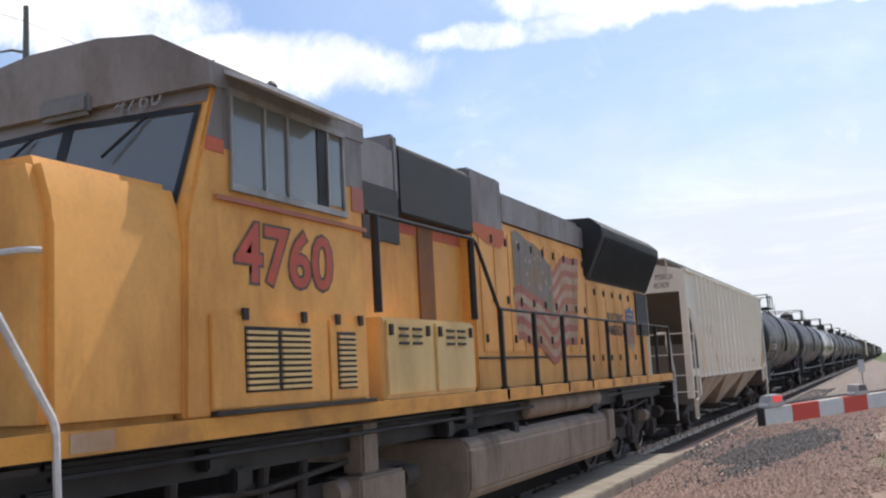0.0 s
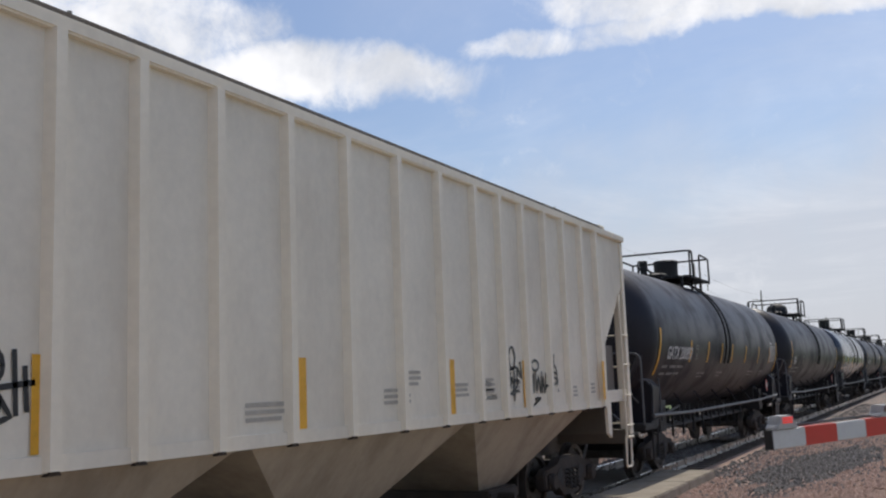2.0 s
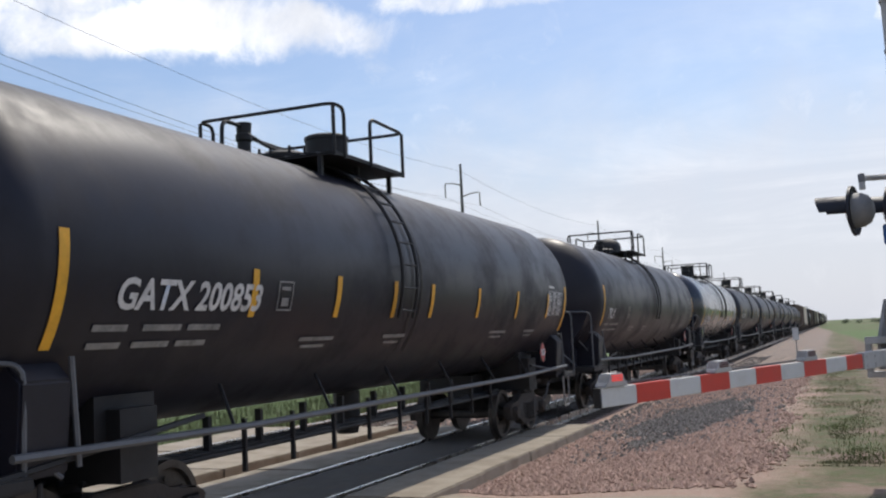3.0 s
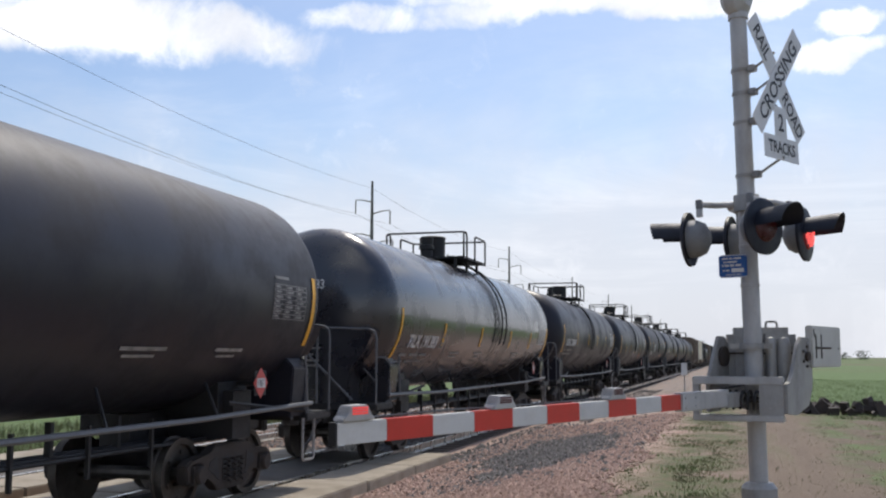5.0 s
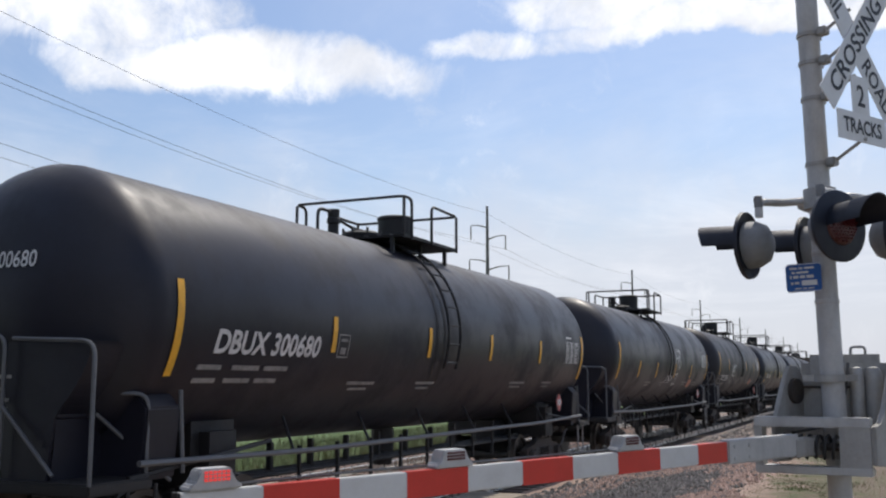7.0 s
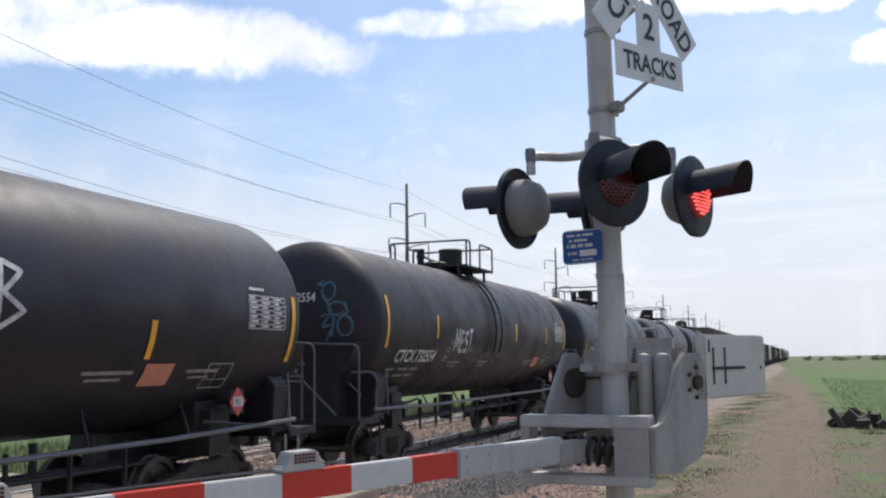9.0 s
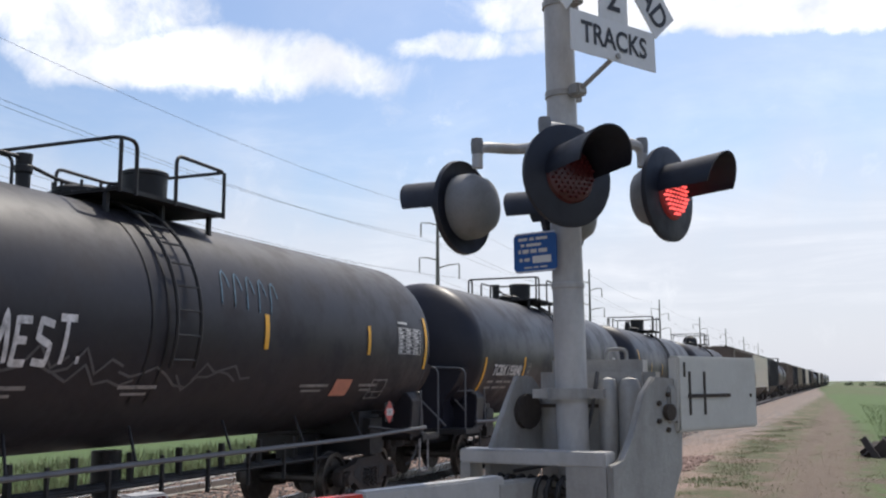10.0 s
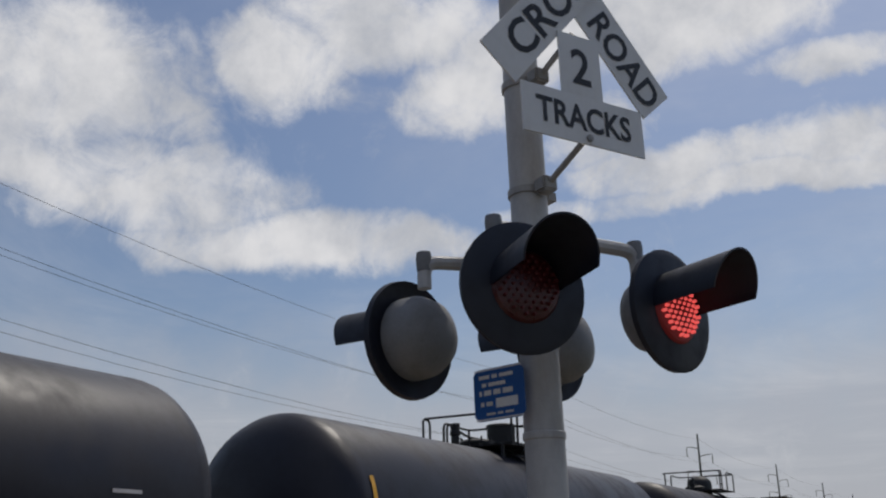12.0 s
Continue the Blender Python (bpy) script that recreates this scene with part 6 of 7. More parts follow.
def lamp_unit(parent, x, y, facing, lit, z=3.19):
    """A round flasher: background disc, hood, lens, housing. Faces local -y turned by facing degrees."""
    m = pose(x, y, z, 0, 0, facing)
    bm = bmesh.new()
    lathe(bm, [(0.0, 0.012), (0.24, 0.012), (0.268, 0.03), (0.273, 0.0), (0.24, -0.012), (0.0, -0.012)], (0, 0, 0), "y", 36)
    lamp = part("flasher_lamp", bm, signal_dark, parent, "black round background of a red flasher", at=m)
    bm = bmesh.new()
    lathe(bm, [(0.19, 0.02), (0.185, 0.10), (0.15, 0.17), (0.08, 0.21), (0.0, 0.22)], (0, 0, 0), "y", 28)
    part("housing", bm, lamp_back, lamp, "grey rounded lamp housing")
    # hood: a tube, long above and cut away below
    bm = bmesh.new()
    n, r0, r1 = 32, 0.155, 0.160
    ring = []
    for k in range(n + 1):
        a = math.radians(-96) + math.radians(192) * k / n
        ca, sa = math.cos(a), math.sin(a)
        ln = 0.37 - 0.07 * (1 - ca) / 2 * 1.6
        ring.append([bm.verts.new((rr * sa, yy, rr * ca + 0.010 + 0.05 * (-yy))) for rr, yy in ((r0, -0.01), (r1, -ln), (r1 - 0.008, -ln), (r0 - 0.008, -0.01))])
    for a, b in zip(ring, ring[1:]):
        for i in range(4):
            j = (i + 1) % 4
            bm.faces.new((a[i], a[j], b[j], b[i]))
    part("hood", bm, signal_dark, lamp, "black lamp hood")
    bm = bmesh.new()
    lathe(bm, [(0.15, -0.014), (0.14, -0.028), (0.09, -0.042), (0.0, -0.048)], (0, 0, 0), "y", 28)
    lens = part("lens", bm, lens_lit if lit else lens_dark, lamp, "red lens")
    bm = bmesh.new()
    for i in range(-5, 6):
        for j in range(-5, 6):
            px, pz = i * 0.0350 + (j % 2) * 0.0175, j * 0.0235
            if px * px + pz * pz < 0.0165:
                lathe(bm, [(0.0072, -0.030), (0.0072, -0.052), (0.0, -0.055)], (px, 0, pz), "y", 6)
    part("diode_array", bm, led_on if lit else led_dim, lens, "red light diodes")


def crossing_signal():
    base_z = ground_z(*MAST)
    sig = thing("crossing_signal", Matrix.Translation((MAST[0], MAST[1], 3.2)) @ Matrix.Rotation(radians(-0.8), 4, Vector((-0.30, 0.95, 0.0))) @ pose(0, 0, -3.2, 0, 0, 60.7), "grey railroad crossing mast with crossbuck, flashers and bell", "crossing signal")
    bm = bmesh.new()
    lathe(bm, [(0.088, base_z - 0.1), (0.088, 1.0), (0.086, 3.6), (0.083, 5.40), (0.0, 5.42)], (0, 0, 0), "z", 24)
    for z in (2.66, 3.05):
        lathe(bm, [(0.089, z), (0.093, z + 0.005), (0.093, z + 0.03), (0.089, z + 0.035)], (0, 0, 0), "z", 24)
    part("mast", bm, signal_alu, sig, "pale grey painted tubular mast")
    bm = bmesh.new()
    box(bm, -0.24, 0.24, -0.24, 0.24, base_z - 0.1, base_z + 0.06, bev=0.02)
    lathe(bm, [(0.17, base_z + 0.05), (0.17, base_z + 0.42), (0.13, base_z + 0.47), (0.09, base_z + 0.48)], (0, 0, 0), "z", 20)
    part("base", bm, signal_steel, sig, "cast junction base")
    part("conduit", tubes([round_path([(0.16, 0.05, base_z), (0.16, 0.05, 0.7), (0.18, 0.1, 1.3)], 0.1)], 0.035, 8), signal_steel, sig)
    # bell
    bm = bmesh.new()
    lathe(bm, [(0.10, 5.40), (0.10, 5.46), (0.06, 5.47)], (0, 0, 0), "z", 20)
    lathe(bm, [(0.0, -0.12), (0.10, -0.12), (0.19, -0.05), (0.20, 0.0), (0.20, 0.05), (0.13, 0.12), (0.0, 0.14)], (0, 0, 5.62), "y", 28)
    part("bell", bm, signal_alu, sig, "grey round crossing bell")
    # crossbuck
    def board(cx, cz, w, h, ang, depth, txts, name, label):
        bm = bmesh.new()
        box(bm, -w / 2, w / 2, -0.004, 0.004, -h / 2, h / 2)
        b = part(name, bm, sign_white, sig, label, at=pose(cx, depth, cz, 0, -ang, 0))
        for txt, u, v, hh, st in txts:
            letters(txt, hh, letter_black, b, lambda a, c, u=u, v=v: Vector((u + a, -0.0065, v + c)), align="CENTER", stretch=st, label="black sign lettering", weight=0.004)
        return b
    y_s = -0.37
    board(0.045, 4.705, 1.40, 0.229, -49, y_s + 0.006, [("RAIL", -0.43, -0.072, 0.145, 0.86), ("ROAD", 0.43, -0.072, 0.145, 0.86)], "crossbuck_board", "white crossbuck board with black lettering")
    board(0.045, 4.705, 1.40, 0.229, 49, y_s - 0.004, [("CROSSING", 0.0, -0.075, 0.15, 1.12)], "crossbuck_board", "white crossbuck board with black lettering")
    board(0.035, 4.000, 0.686, 0.229, 0, y_s - 0.014, [("TRACKS", 0.0, -0.05, 0.115, 0.88)], "tracks_board", "white plate with black lettering")
    board(0.035, 4.265, 0.235, 0.300, 0, y_s - 0.0135, [("2", 0.0, -0.09, 0.17, 0.95)], "number_board", "white plate with a black figure")
    part("bolt", tubes([[(0.05, y_s - 0.03, 3.915), (0.05, y_s, 3.915)]], 0.016, 10), signal_steel, sig)
    for z in (3.78, 4.32, 4.62, 4.86):
        bm = bmesh.new()
        lathe(bm, [(0.086, z - 0.016), (0.095, z - 0.016), (0.095, z + 0.016), (0.086, z + 0.016)], (0, 0, 0), "z", 20)
        box(bm, -0.04, 0.04, -0.17, -0.09, z - 0.035, z + 0.035, bev=0.01)
        box(bm, 0.06, 0.14, -0.03, 0.03, z - 0.02, z + 0.02)
        tube(bm, [(0.0, -0.15, z), (0.03, y_s + 0.01, z + 0.12)], 0.014, 8)
        part("sign_clamp", bm, signal_steel, sig, "clamp and sign bracket")
    # cross arms and lamps
    for ny, out in ((-0.37, -1), (0.42, 1)):
        paths = [round_path([(s * 0.39, ny + out * -0.12, 3.36), (s * 0.39, ny + out * -0.12, 3.485), (s * 0.10, ny + out * -0.16, 3.50), (0.0, 0.0, 3.50)], 0.07) for s in (-1, 1)]
        part("cross_arm", tubes(paths, 0.032, 10), signal_alu, sig, "grey pipe cross arm")
        for s in (-1, 1):
            bm = bmesh.new()
            lathe(bm, [(0.033, 3.44), (0.037, 3.50), (0.033, 3.53), (0.0, 3.54)], (s * 0.39, ny + out * -0.12, 0), "z", 12)
            part("elbow", bm, lamp_back, sig)
    bm = bmesh.new()
    lathe(bm, [(0.087, 3.42), (0.125, 3.42), (0.125, 3.58), (0.087, 3.58)], (0, 0, 0), "z", 20)
    part("arm_clamp", bm, signal_steel, sig)
    lamp_unit(sig, -0.335, -0.357, -10, False, 3.205)
    lamp_unit(sig, 0.440, -0.393, 10, True, 3.185)
    lamp_unit(sig, -0.415, 0.42, -165, False, 3.145)
    lamp_unit(sig, 0.40, 0.42, -165, False, 3.18)
    # blue notice, turned towards the road user
    m = pose(0, 0, 0, 0, 0, -60.7) @ pose(0.43 - MAST[0], 9.555 - MAST[1], 2.868, 0, 0, -14)
    bm = bmesh.new()
    prism(bm, [(-0.115, -0.113), (0.115, -0.113), (0.138, -0.09), (0.138, 0.09), (0.115, 0.113), (-0.115, 0.113), (-0.138, 0.09), (-0.138, -0.09)], -0.003, 0.003, "y")
    notice = part("notice_plate", bm, sign_blue, sig, "blue emergency notice plate", at=m)
    rows = []
    for v, hh, a, words in ((0.068, 0.016, -0.105, (0.06, 0.03, 0.075)), (0.034, 0.016, -0.09, (0.025, 0.095)), (-0.004, 0.022, -0.105, (0.014, 0.04, 0.04, 0.055)), (-0.05, 0.018, -0.10, (0.02, 0.035)), (-0.09, 0.010, -0.07, (0.05, 0.03, 0.045))):
        for wd in words:
            rows.append((a, a + wd, v, v + hh))
            a += wd + 0.012
    for row in rows:
        part("notice_bar", sheet([row], lambda u, v: Vector((u, -0.0055, v))), letter_white, notice, "bar of pale print")
    part("notice_panel", sheet([(-0.015, 0.105, -0.062, -0.022)], lambda u, v: Vector((u, -0.0055, v))), sign_white, notice, "white printed panel")
    for v in (-0.110, 0.104):
        part("notice_border", boxes((-0.13, 0.13, -0.0048, -0.0035, v, v + 0.006)), sign_white, notice)
    return sig


def crossing_gate():
    """Gate mechanism on the mast, with counterweight and striped arm."""
    gate = thing("crossing_gate", pose(MAST[0], MAST[1], 0), "lowered red and white crossing gate with grey mechanism", "crossing gate")
    mx, my = MAST

    def w(x, y, z):
        return Vector((x - mx, y - my, z))
    # mechanism box with rounded lid, behind the mast
    m = pose(0.68 - mx, 10.0 - my, 0, 0, 0, 4)
    bm = bmesh.new()
    box(bm, -0.33, 0.33, -0.16, 0.22, 1.50, 2.27, bev=0.07)
    mech = part("mechanism_case", bm, signal_steel, gate, "grey cast mechanism case", at=m)
    part("lid_seam", boxes((-0.335, 0.335, -0.165, 0.225, 2.00, 2.02)), truck_iron, mech)
    bm = bmesh.new()
    for x, r in ((0.08, 0.055), (0.20, 0.065)):
        lathe(bm, [(r, 1.55), (r, 2.10), (r * 0.7, 2.16), (0.0, 2.17)], (x, -0.21, 0), "z", 16)
    part("buffer_cylinder", bm, signal_steel, mech)
    part("cable", tubes([round_path([(0.02, -0.2, 2.2), (-0.02, -0.26, 1.9), (-0.10, -0.30, 1.72), (-0.42, -0.42, 1.66)], 0.2)], 0.012, 6), wire_black, mech)
    part("hook", tubes([round_path([(0.05, -0.05, 2.25), (0.05, -0.05, 2.33), (0.16, -0.02, 2.33), (0.16, -0.02, 2.26)], 0.03)], 0.012, 6), signal_steel, mech)
    # mast clamps
    for z in (2.08, 1.50):
        bm = bmesh.new()
        lathe(bm, [(0.089, z - 0.03), (0.115, z - 0.03), (0.115, z + 0.03), (0.089, z + 0.03)], (0, 0, 0), "z", 20)
        box(bm, -0.20, 0.20, -0.03, 0.03, z - 0.025, z + 0.025)
        part("mast_clamp", bm, signal_steel, gate)
    # yoke: top and bottom plates and uprights round the spring
    m2 = pose(0.445 - mx, 9.44 - my, 0, 0, 0, -7)
    bm = bmesh.new()
    box(bm, -0.42, 0.42, -0.06, 0.10, 1.71, 1.785, bev=0.008)
    box(bm, -0.42, 0.42, -0.06, 0.10, 1.36, 1.42, bev=0.008)
    yoke = part("yoke", bm, signal_alu, gate, "pale metal yoke", at=m2)
    for row in ((-0.42, -0.36, -0.05, 0.10, 1.42, 1.71), (0.20, 0.42, -0.052, -0.03, 1.42, 1.71)):
        part("yoke_side", boxes(row), signal_steel, yoke)
    bm = bmesh.new()
    tube(bm, [(-0.20 + k * 0.0075, -0.01 + 0.07 * math.sin(k * 0.75), 1.565 + 0.085 * math.cos(k * 0.75)) for k in range(52)], 0.014, 6)
    part("spring", bm, black_iron, yoke, "black coil spring")
    part("spring_rod", tubes([[(-0.35, 0.02, 1.565), (0.3, 0.02, 1.565)]], 0.03, 8), truck_iron, yoke)
    # side plates that carry the counterweight, turned along the arm
    d = Vector((0.43, 0.903, 0)).normalized()
    rz = math.degrees(math.atan2(d.y, d.x))
    for x, y, name in ((0.88, 9.36, "weight_arm"), (0.17, 9.50, "weight_arm")):
        bm = bmesh.new()
        poly = [(-0.02, 1.72), (-0.02, 1.44), (0.22, 1.42), (0.50, 1.50), (0.60, 1.68), (0.63, 2.16), (0.36, 2.17), (0.26, 2.08), (0.16, 1.86), (0.08, 1.74)]
        if x < 0.5:
            poly = [(-0.02, 1.74), (-0.02, 1.44), (0.2, 1.44), (0.42, 1.66), (0.42, 2.1), (0.34, 2.18), (0.22, 2.18), (0.12, 2.0)]
        prism(bm, poly, -0.02, 0.02, "y", 0.006)
        plate = part(name, bm, signal_steel, gate, "grey steel counterweight arm", at=pose(x - mx, y - my, 0, 0, 0, rz))
        bm = bmesh.new()
        px = 0.47 if x > 0.5 else 0.28
        tube(bm, [(px, -0.05, 1.98), (px, -0.02, 1.98)], 0.045 if x > 0.5 else 0.10, 14)
        if x > 0.5:
            for k in range(6):
                a = k * math.tau / 6 + 0.5
                part("bolt", tubes([[(px + 0.095 * math.cos(a), -0.035, 1.98 + 0.095 * math.sin(a)), (px + 0.095 * math.cos(a), -0.02, 1.98 + 0.095 * math.sin(a))]], 0.014, 8), truck_iron, plate)
        part("pivot", bm, truck_iron, plate)
    mw = pose(1.128 - mx, 9.84 - my, 0, 0, 0, math.degrees(math.atan2(10.66 - 9.84, 1.465 - 1.128)))
    bm = bmesh.new()
    box(bm, 0.0, 0.89, -0.035, 0.035, 1.87, 2.285, bev=0.012)
    cw = part("counterweight", bm, weight_paint, gate, "flat pale grey counterweight plate", at=mw)
    for row in ((0.10, 0.117, -0.041, -0.034, 1.96, 2.20), (0.26, 0.277, -0.041, -0.034, 1.96, 2.20), (0.09, 0.55, -0.045, -0.034, 2.055, 2.075), (0.80, 0.815, -0.041, -0.034, 2.05, 2.07), (0.05, 0.062, -0.041, -0.034, 2.17, 2.25)):
        part("slot", boxes(row), truck_iron, cw, "dark slot")
    part("weight_link", boxes((-0.07, 0.02, -0.02, 0.02, 1.92, 2.12), bev=0.01), signal_steel, cw)
    # arm
    tip, root = Vector((-1.785, 4.80, 1.590)), Vector((0.09, 8.70, 1.650))
    along = (root - tip)
    ln = along.length
    ma = Matrix.Translation(w(*tip)) @ along.to_track_quat("X", "Z").to_matrix().to_4x4()
    bm = bmesh.new()
    box(bm, 0.0, ln, -0.028, 0.028, -0.130, 0.0, bev=0.006)
    arm = part("arm", bm, arm_white, gate, "white gate arm with red stripes", at=ma)
    part("tip_cap", boxes((-0.012, 0.004, -0.030, 0.030, -0.132, 0.002)), black_iron, arm)
    for k in range(5):
        s = 0.402 + k * 0.8125
        part("stripe", boxes((s, s + 0.406, -0.0305, 0.0305, -0.1315, 0.0012)), arm_red, arm, "red reflective stripe")
    for s, on_ in ((0.16, True), (1.52, False), (2.95, False)):
        bm = bmesh.new()
        prism(bm, [(s - 0.13, 0.004), (s + 0.13, 0.004), (s + 0.12, 0.03), (s + 0.085, 0.035), (s + 0.075, 0.095), (s - 0.075, 0.095), (s - 0.085, 0.035), (s - 0.12, 0.03)], -0.05, 0.05, "y", 0.008)
        l = part("gate_lamp", bm, signal_alu, arm, "small pale gate lamp")
        bm = bmesh.new()
        for i in range(6):
            for j in range(3):
                box(bm, s - 0.058 + i * 0.021, s - 0.044 + i * 0.021, -0.055, -0.049, 0.042 + j * 0.016, 0.053 + j * 0.016)
        part("diode_array", bm, led_gate if on_ else led_dim, l, "red light diodes")
    part("lamp_cable", tubes([[(0.2, 0.034, 0.012), (1.0, 0.035, 0.02), (1.9, 0.034, 0.012), (3.2, 0.034, 0.016)]], 0.008, 5), wire_black, arm)
    bm = bmesh.new()
    box(bm, ln - 0.35, ln + 0.55, -0.045, 0.045, -0.15, 0.012, bev=0.01)
    for s in (ln - 0.28, ln - 0.1):
        for z in (-0.03, -0.11):
            tube(bm, [(s, -0.052, z), (s, 0.052, z)], 0.014, 8)
    part("arm_adapter", bm, signal_alu, arm, "pale metal arm adapter")
    part("arm_link", boxes((ln + 0.5, ln + 0.95, -0.05, 0.05, -0.16, -0.02), bev=0.01), signal_steel, arm)


# ---- power line, far things ----
def power_line():
    pole_ys = [-40, 35.5, 113, 190, 268, 347, 426, 505, 590]
    first = None
    for y in pole_ys:
        if first is None:
            first = thing("power_pole", pose(-43.0, y, -0.6), "tall tapered steel power pole with davit arms", "power pole", "power line")
            bm = bmesh.new()
            lathe(bm, [(0.36, -0.5), (0.33, 4), (0.25, 14), (0.15, 24.4), (0.0, 24.45)], (0, 0, 0), "z", 12)
            part("shaft", bm, pole_grey, first)
            for s, z, l in ((-1, 21.7, 2.2), (1, 20.2, 2.4), (-1, 17.4, 2.4), (1, 16.4, 2.8)):
                bm = bmesh.new()
                tube(bm, [(0, 0, z), (s * l * 0.5, 0, z + 0.35), (s * l, 0, z + 0.42)], [0.09, 0.075, 0.05], 6)
                arm = part("davit_arm", bm, pole_grey, first)
                bm = bmesh.new()
                lathe(bm, [(0.0, z - 1.4)] + [(0.06 if k % 2 else 0.11, z - 1.35 + k * 0.11) for k in range(15)] + [(0.0, z + 0.4)], (s * l, 0, 0), "z", 8)
                part("insulator", bm, pole_grey, arm)
        else:
            copy_thing(first, pose(-43.0, y, -0.6))
    for dx, z in ((0, 22.9), (-2.2, 19.8), (2.4, 18.3), (-2.4, 15.5), (2.8, 14.5)):
        pts = [(-43 + dx, a + (b - a) * k / 10, z - 5.0 * (k / 10) * (1 - k / 10)) for a, b in zip(pole_ys, pole_ys[1:]) for k in range(11)]
        tagged(part("power_cable", tubes([[p for p, q in zip(pts, pts[1:] + [None]) if p != q]], 0.015, 4), wire_black), "sagging dark overhead power cable", "cable", "power line")


def far_things():
    rnd = random.Random(21)
    # marker post by the track
    post = thing("marker_post", pose(-2.3, 53, ground_z(-2.3, 53)), "white trackside marker post in gravel", "marker post")
    part("stake", boxes((-0.03, 0.03, -0.03, 0.03, -0.1, 1.0)), signal_steel, post)
    part("plate", boxes((-0.16, 0.16, -0.05, -0.03, 0.85, 1.5), bev=0.01), sign_white, post)
    # scrap heap in the field's edge
    bm = bmesh.new()
    for k in range(90):
        x, y = rnd.uniform(2.4, 6.5), rnd.gauss(31.5, 0.7)
        s = rnd.uniform(0.06, 0.32)
        z = ground_z(x, y) + rnd.uniform(0, 0.18)
        m = pose(x, y, z, rnd.uniform(0, 180), rnd.uniform(0, 180), rnd.uniform(0, 180))
        r = bmesh.ops.create_cube(bm, size=1.0, matrix=m @ Matrix.Diagonal((s * rnd.uniform(0.8, 3), s, s * rnd.uniform(0.3, 1), 1)))
    tagged(part("scrap_heap", bm, rubble_dark), "low heap of dark scrap and broken timber", "scrap heap", kind="stuff")
    # bushes and trees along the horizon
    for name, x0, x1, y0, y1, n, h in (("far_trees", 60, 330, 620, 760, 26, 7.0), ("far_bushes", 2, 40, 380, 520, 20, 2.2), ("far_woods", -420, -60, 900, 1100, 40, 8.0)):
        verts, faces = [], []
        for _ in range(n):
            cx, cy, hh = rnd.uniform(x0, x1), rnd.uniform(y0, y1), h * rnd.uniform(0.5, 1.1)
            for _ in range(260):
                u, v, q = rnd.gauss(0, 0.4), rnd.gauss(0, 0.4), rnd.random()
                px, py, pz = cx + u * hh * 0.8, cy + v * hh * 0.8, -0.3 + hh * (0.12 + 0.88 * q * (1 - 0.4 * (u * u + v * v)))
                s = hh * 0.10
                k = len(verts)
                for _ in range(3):
                    verts.append((px + rnd.uniform(-s, s), py + rnd.uniform(-s, s), pz + rnd.uniform(-s, s)))
                faces.append((k, k + 1, k + 2))
        me = bpy.data.meshes.new(name)
        me.from_pydata(verts, [], faces)
        me.materials.append(leaf_far)
        tagged(new(name, me), "distant dark green trees and bushes on the plain", "trees", kind="stuff")


# ---- put it together ----
build_ground()
build_track()
build_stones()
build_grass()
locomotive()
lead_hopper()
tank_car(42.65, 57.75, "GATX", "200853", tank_paint, (2.85, 4.65, 6.25, 7.55, 9.55, 11.65, 13.68), "flat", extras="panel", tape_v=(-0.57, -0.08), end_v=(-0.85, 0.11), panel_v=-0.02, text_v=-0.50, shift=-0.8, ladder=-0.25, label="matte black tank car with seven yellow tapes and white number")
tank_car(61.4, 77.9, "TILX", "", tank_paint, (), "round", text_v=-0.56, label="dull black tank car with worn grey lettering")
tank_car(81.75, 96.7, "TILX", "191383", tank_gloss, (3.12, 6.35, 9.6, 12.3), "front", extras="panel", tape_v=(-0.66, -0.17), end_v=(-0.97, 0.04), panel_v=-0.02, text_v=-0.72, shift=0.1, ladder=0.7, stencil=2.95, label="glossy black tank car mirroring the sky, white number")
tank_car(100.0, 115.1, "DBUX", "300680", tank_paint, (3.34, 6.35, 9.05, 11.9), "flat", extras="panel", tape_v=(-0.40, 0.07), end_v=(-0.75, 0.28), panel_v=0.12, text_v=-0.47, ladder=-0.45, stencil=3.45, label="dusty black tank car with a white slanted number")
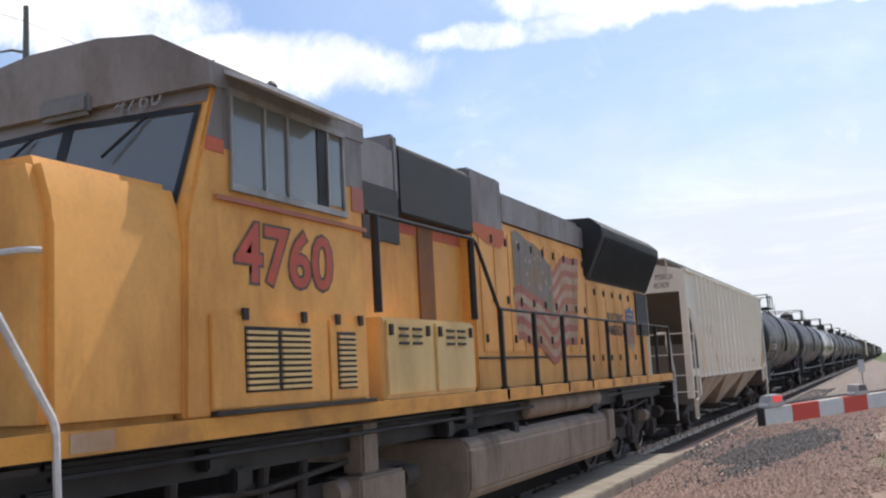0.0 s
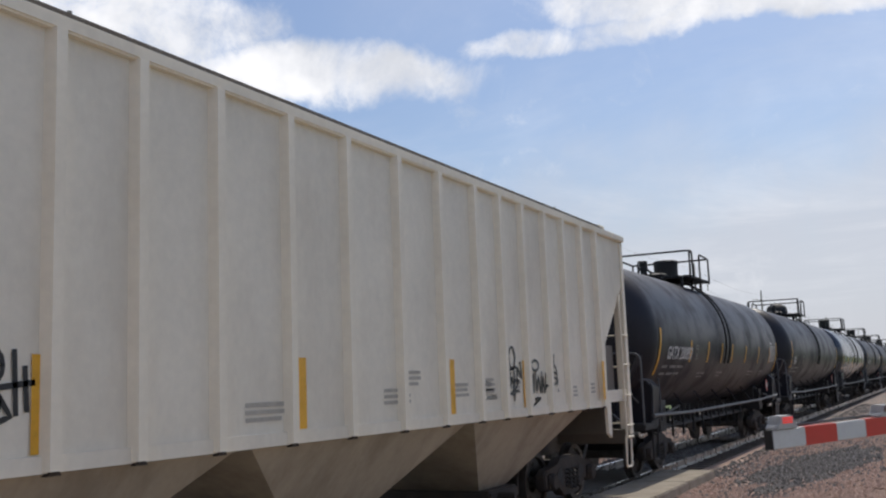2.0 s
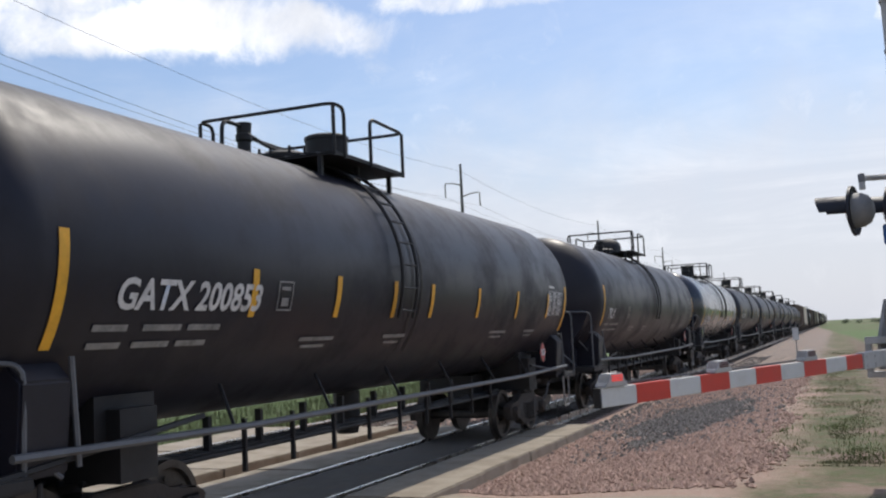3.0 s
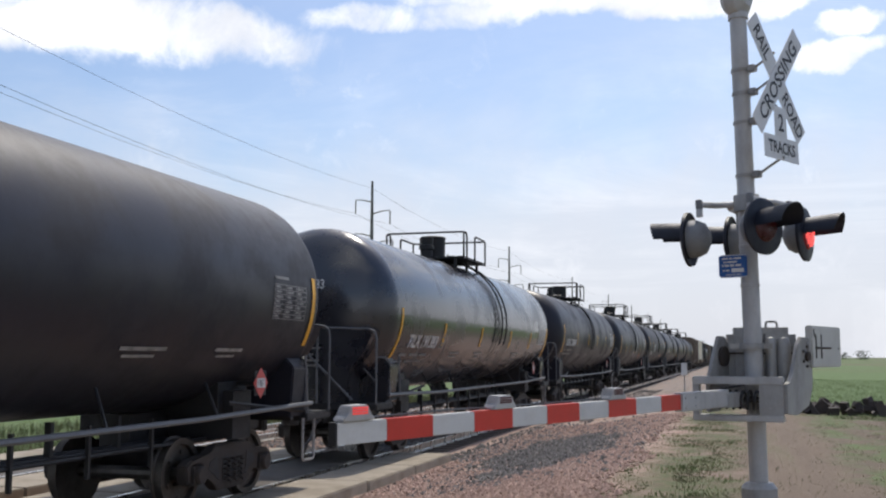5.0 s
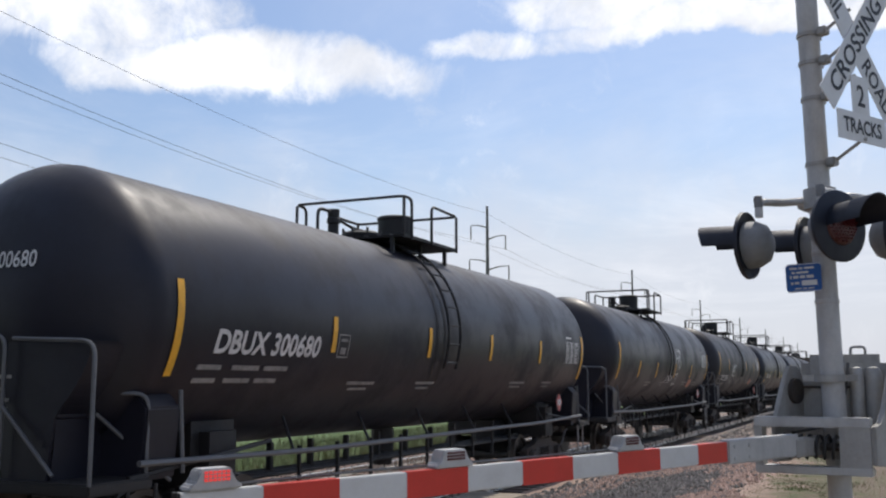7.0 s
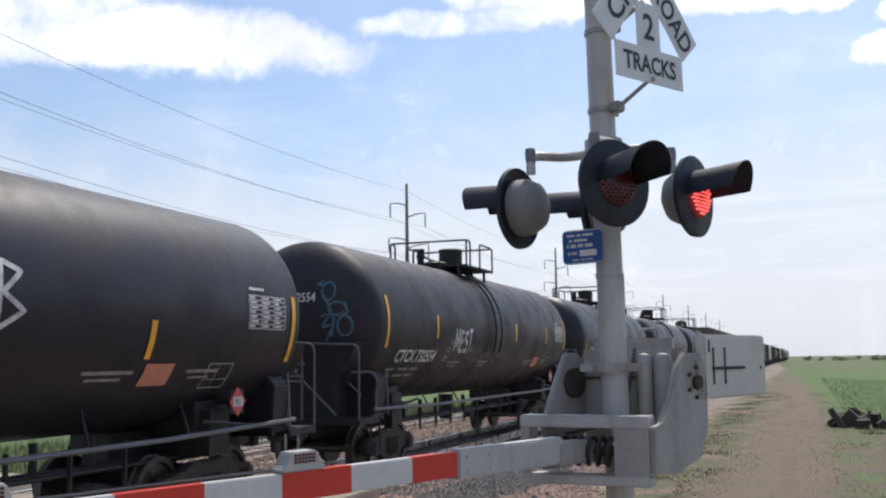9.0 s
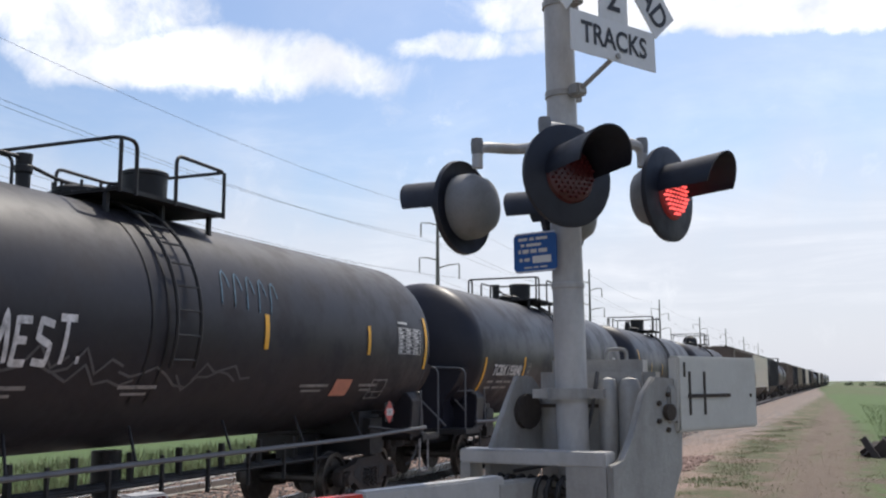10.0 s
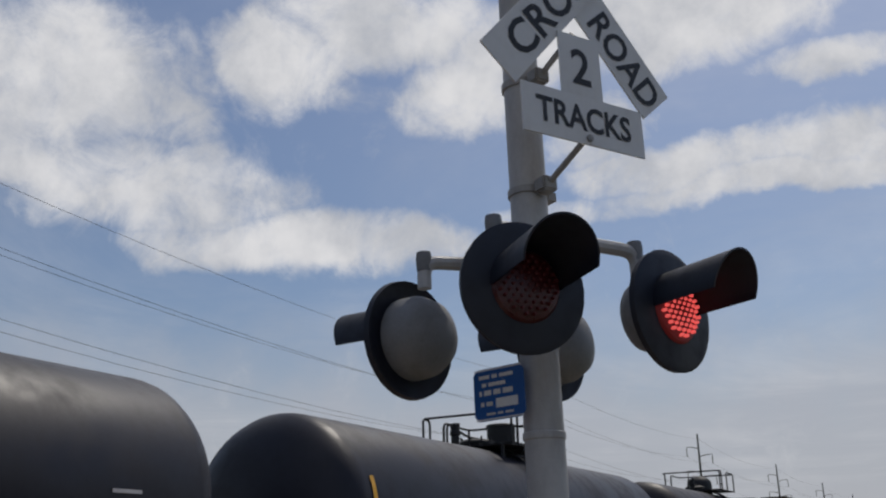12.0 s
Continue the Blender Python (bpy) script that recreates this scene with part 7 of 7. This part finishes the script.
tank_car(118.6, 133.4, "", "", tank_paint, (2.7, 5.2, 8.2, 11.25), "flat", extras="panel tag cards", tape_v=(-0.66, -0.17), end_v=(-0.71, 0.30), panel_v=0.27, label="dusty black tank car with white sprayed tags")
tank_car(136.85, 151.8, "CTCX", "732554", tank_grey, (2.88, 9.06, 12.35), "flat", tape_v=(-0.28, 0.22), end_v=(-0.50, 0.51), panel_v=0.26, text_v=-0.80, stencil=3.55, lift=0.05, shift=0.1, ladder=-0.45, extras="panel graffiti cards", label="dark grey tank car with white and pale blue graffiti")
tank_car(155.1, 169.95, "TCBX", "193840", tank_paint, (3.17, 5.9, 8.7, 11.55), "flat", extras="panel patch", tape_v=(-0.62, -0.10), end_v=(-1.25, -0.17), panel_v=-0.02, text_v=-0.58, shift=-0.3, ladder=-0.05, stencil=3.42, lift=0.03, label="dusty black tank car with a clear white number")
tank_car(173.5, 188.3, "", "193716", tank_paint, (2.8, 5.5, 8.2, 10.9), "flat", end_v=(-0.45, 0.58), label="dusty black tank car with dull tapes")
tank_car(191.8, 206.5, "", "", tank_grey, (), "round", detail=False, label="grey black tank car far along the train")
y = 210.6
ORDER = "bwgTbgtgwgbTTgwgbtTTTTwgb"
for c in ORDER:
    if c == "T":
        tank_car(y, y + 14.8, "", "", tank_paint, (), "round", detail=False, keyed=False, label="plain black tank car far along the train")
        y += 18.3
    else:
        pm, lm, lab = {"b": (hopper_brown, hopper_low, "rusty brown covered hopper far along the train"), "g": (tank_grey, hopper_low, "dark grey covered hopper far along the train"), "t": (hopper_tan, hopper_low, "tan covered hopper far along the train"), "w": (hopper_paint, hopper_low, "off-white covered hopper far along the train")}[c]
        hopper_car(y, y + 16.6, pm, lm, False, lab)
        y += 18.3
crossing_signal()
crossing_gate()
power_line()
far_things()


def motions():
    # the whole train rolls towards -y at a steady pace, and its wheels turn
    for car, y0 in MOVING:
        walk(car, [(t, pose(XT, y0 - SPEED * t, 0)) for t in (0.0, 6.0, 12.0)])
    for wheel, x, y0, r in TURNING:
        walk(wheel, [(k / 30, pose(x, y0, r, math.degrees(SPEED * k / 30 / r) % 360)) for k in range(361)])


motions()
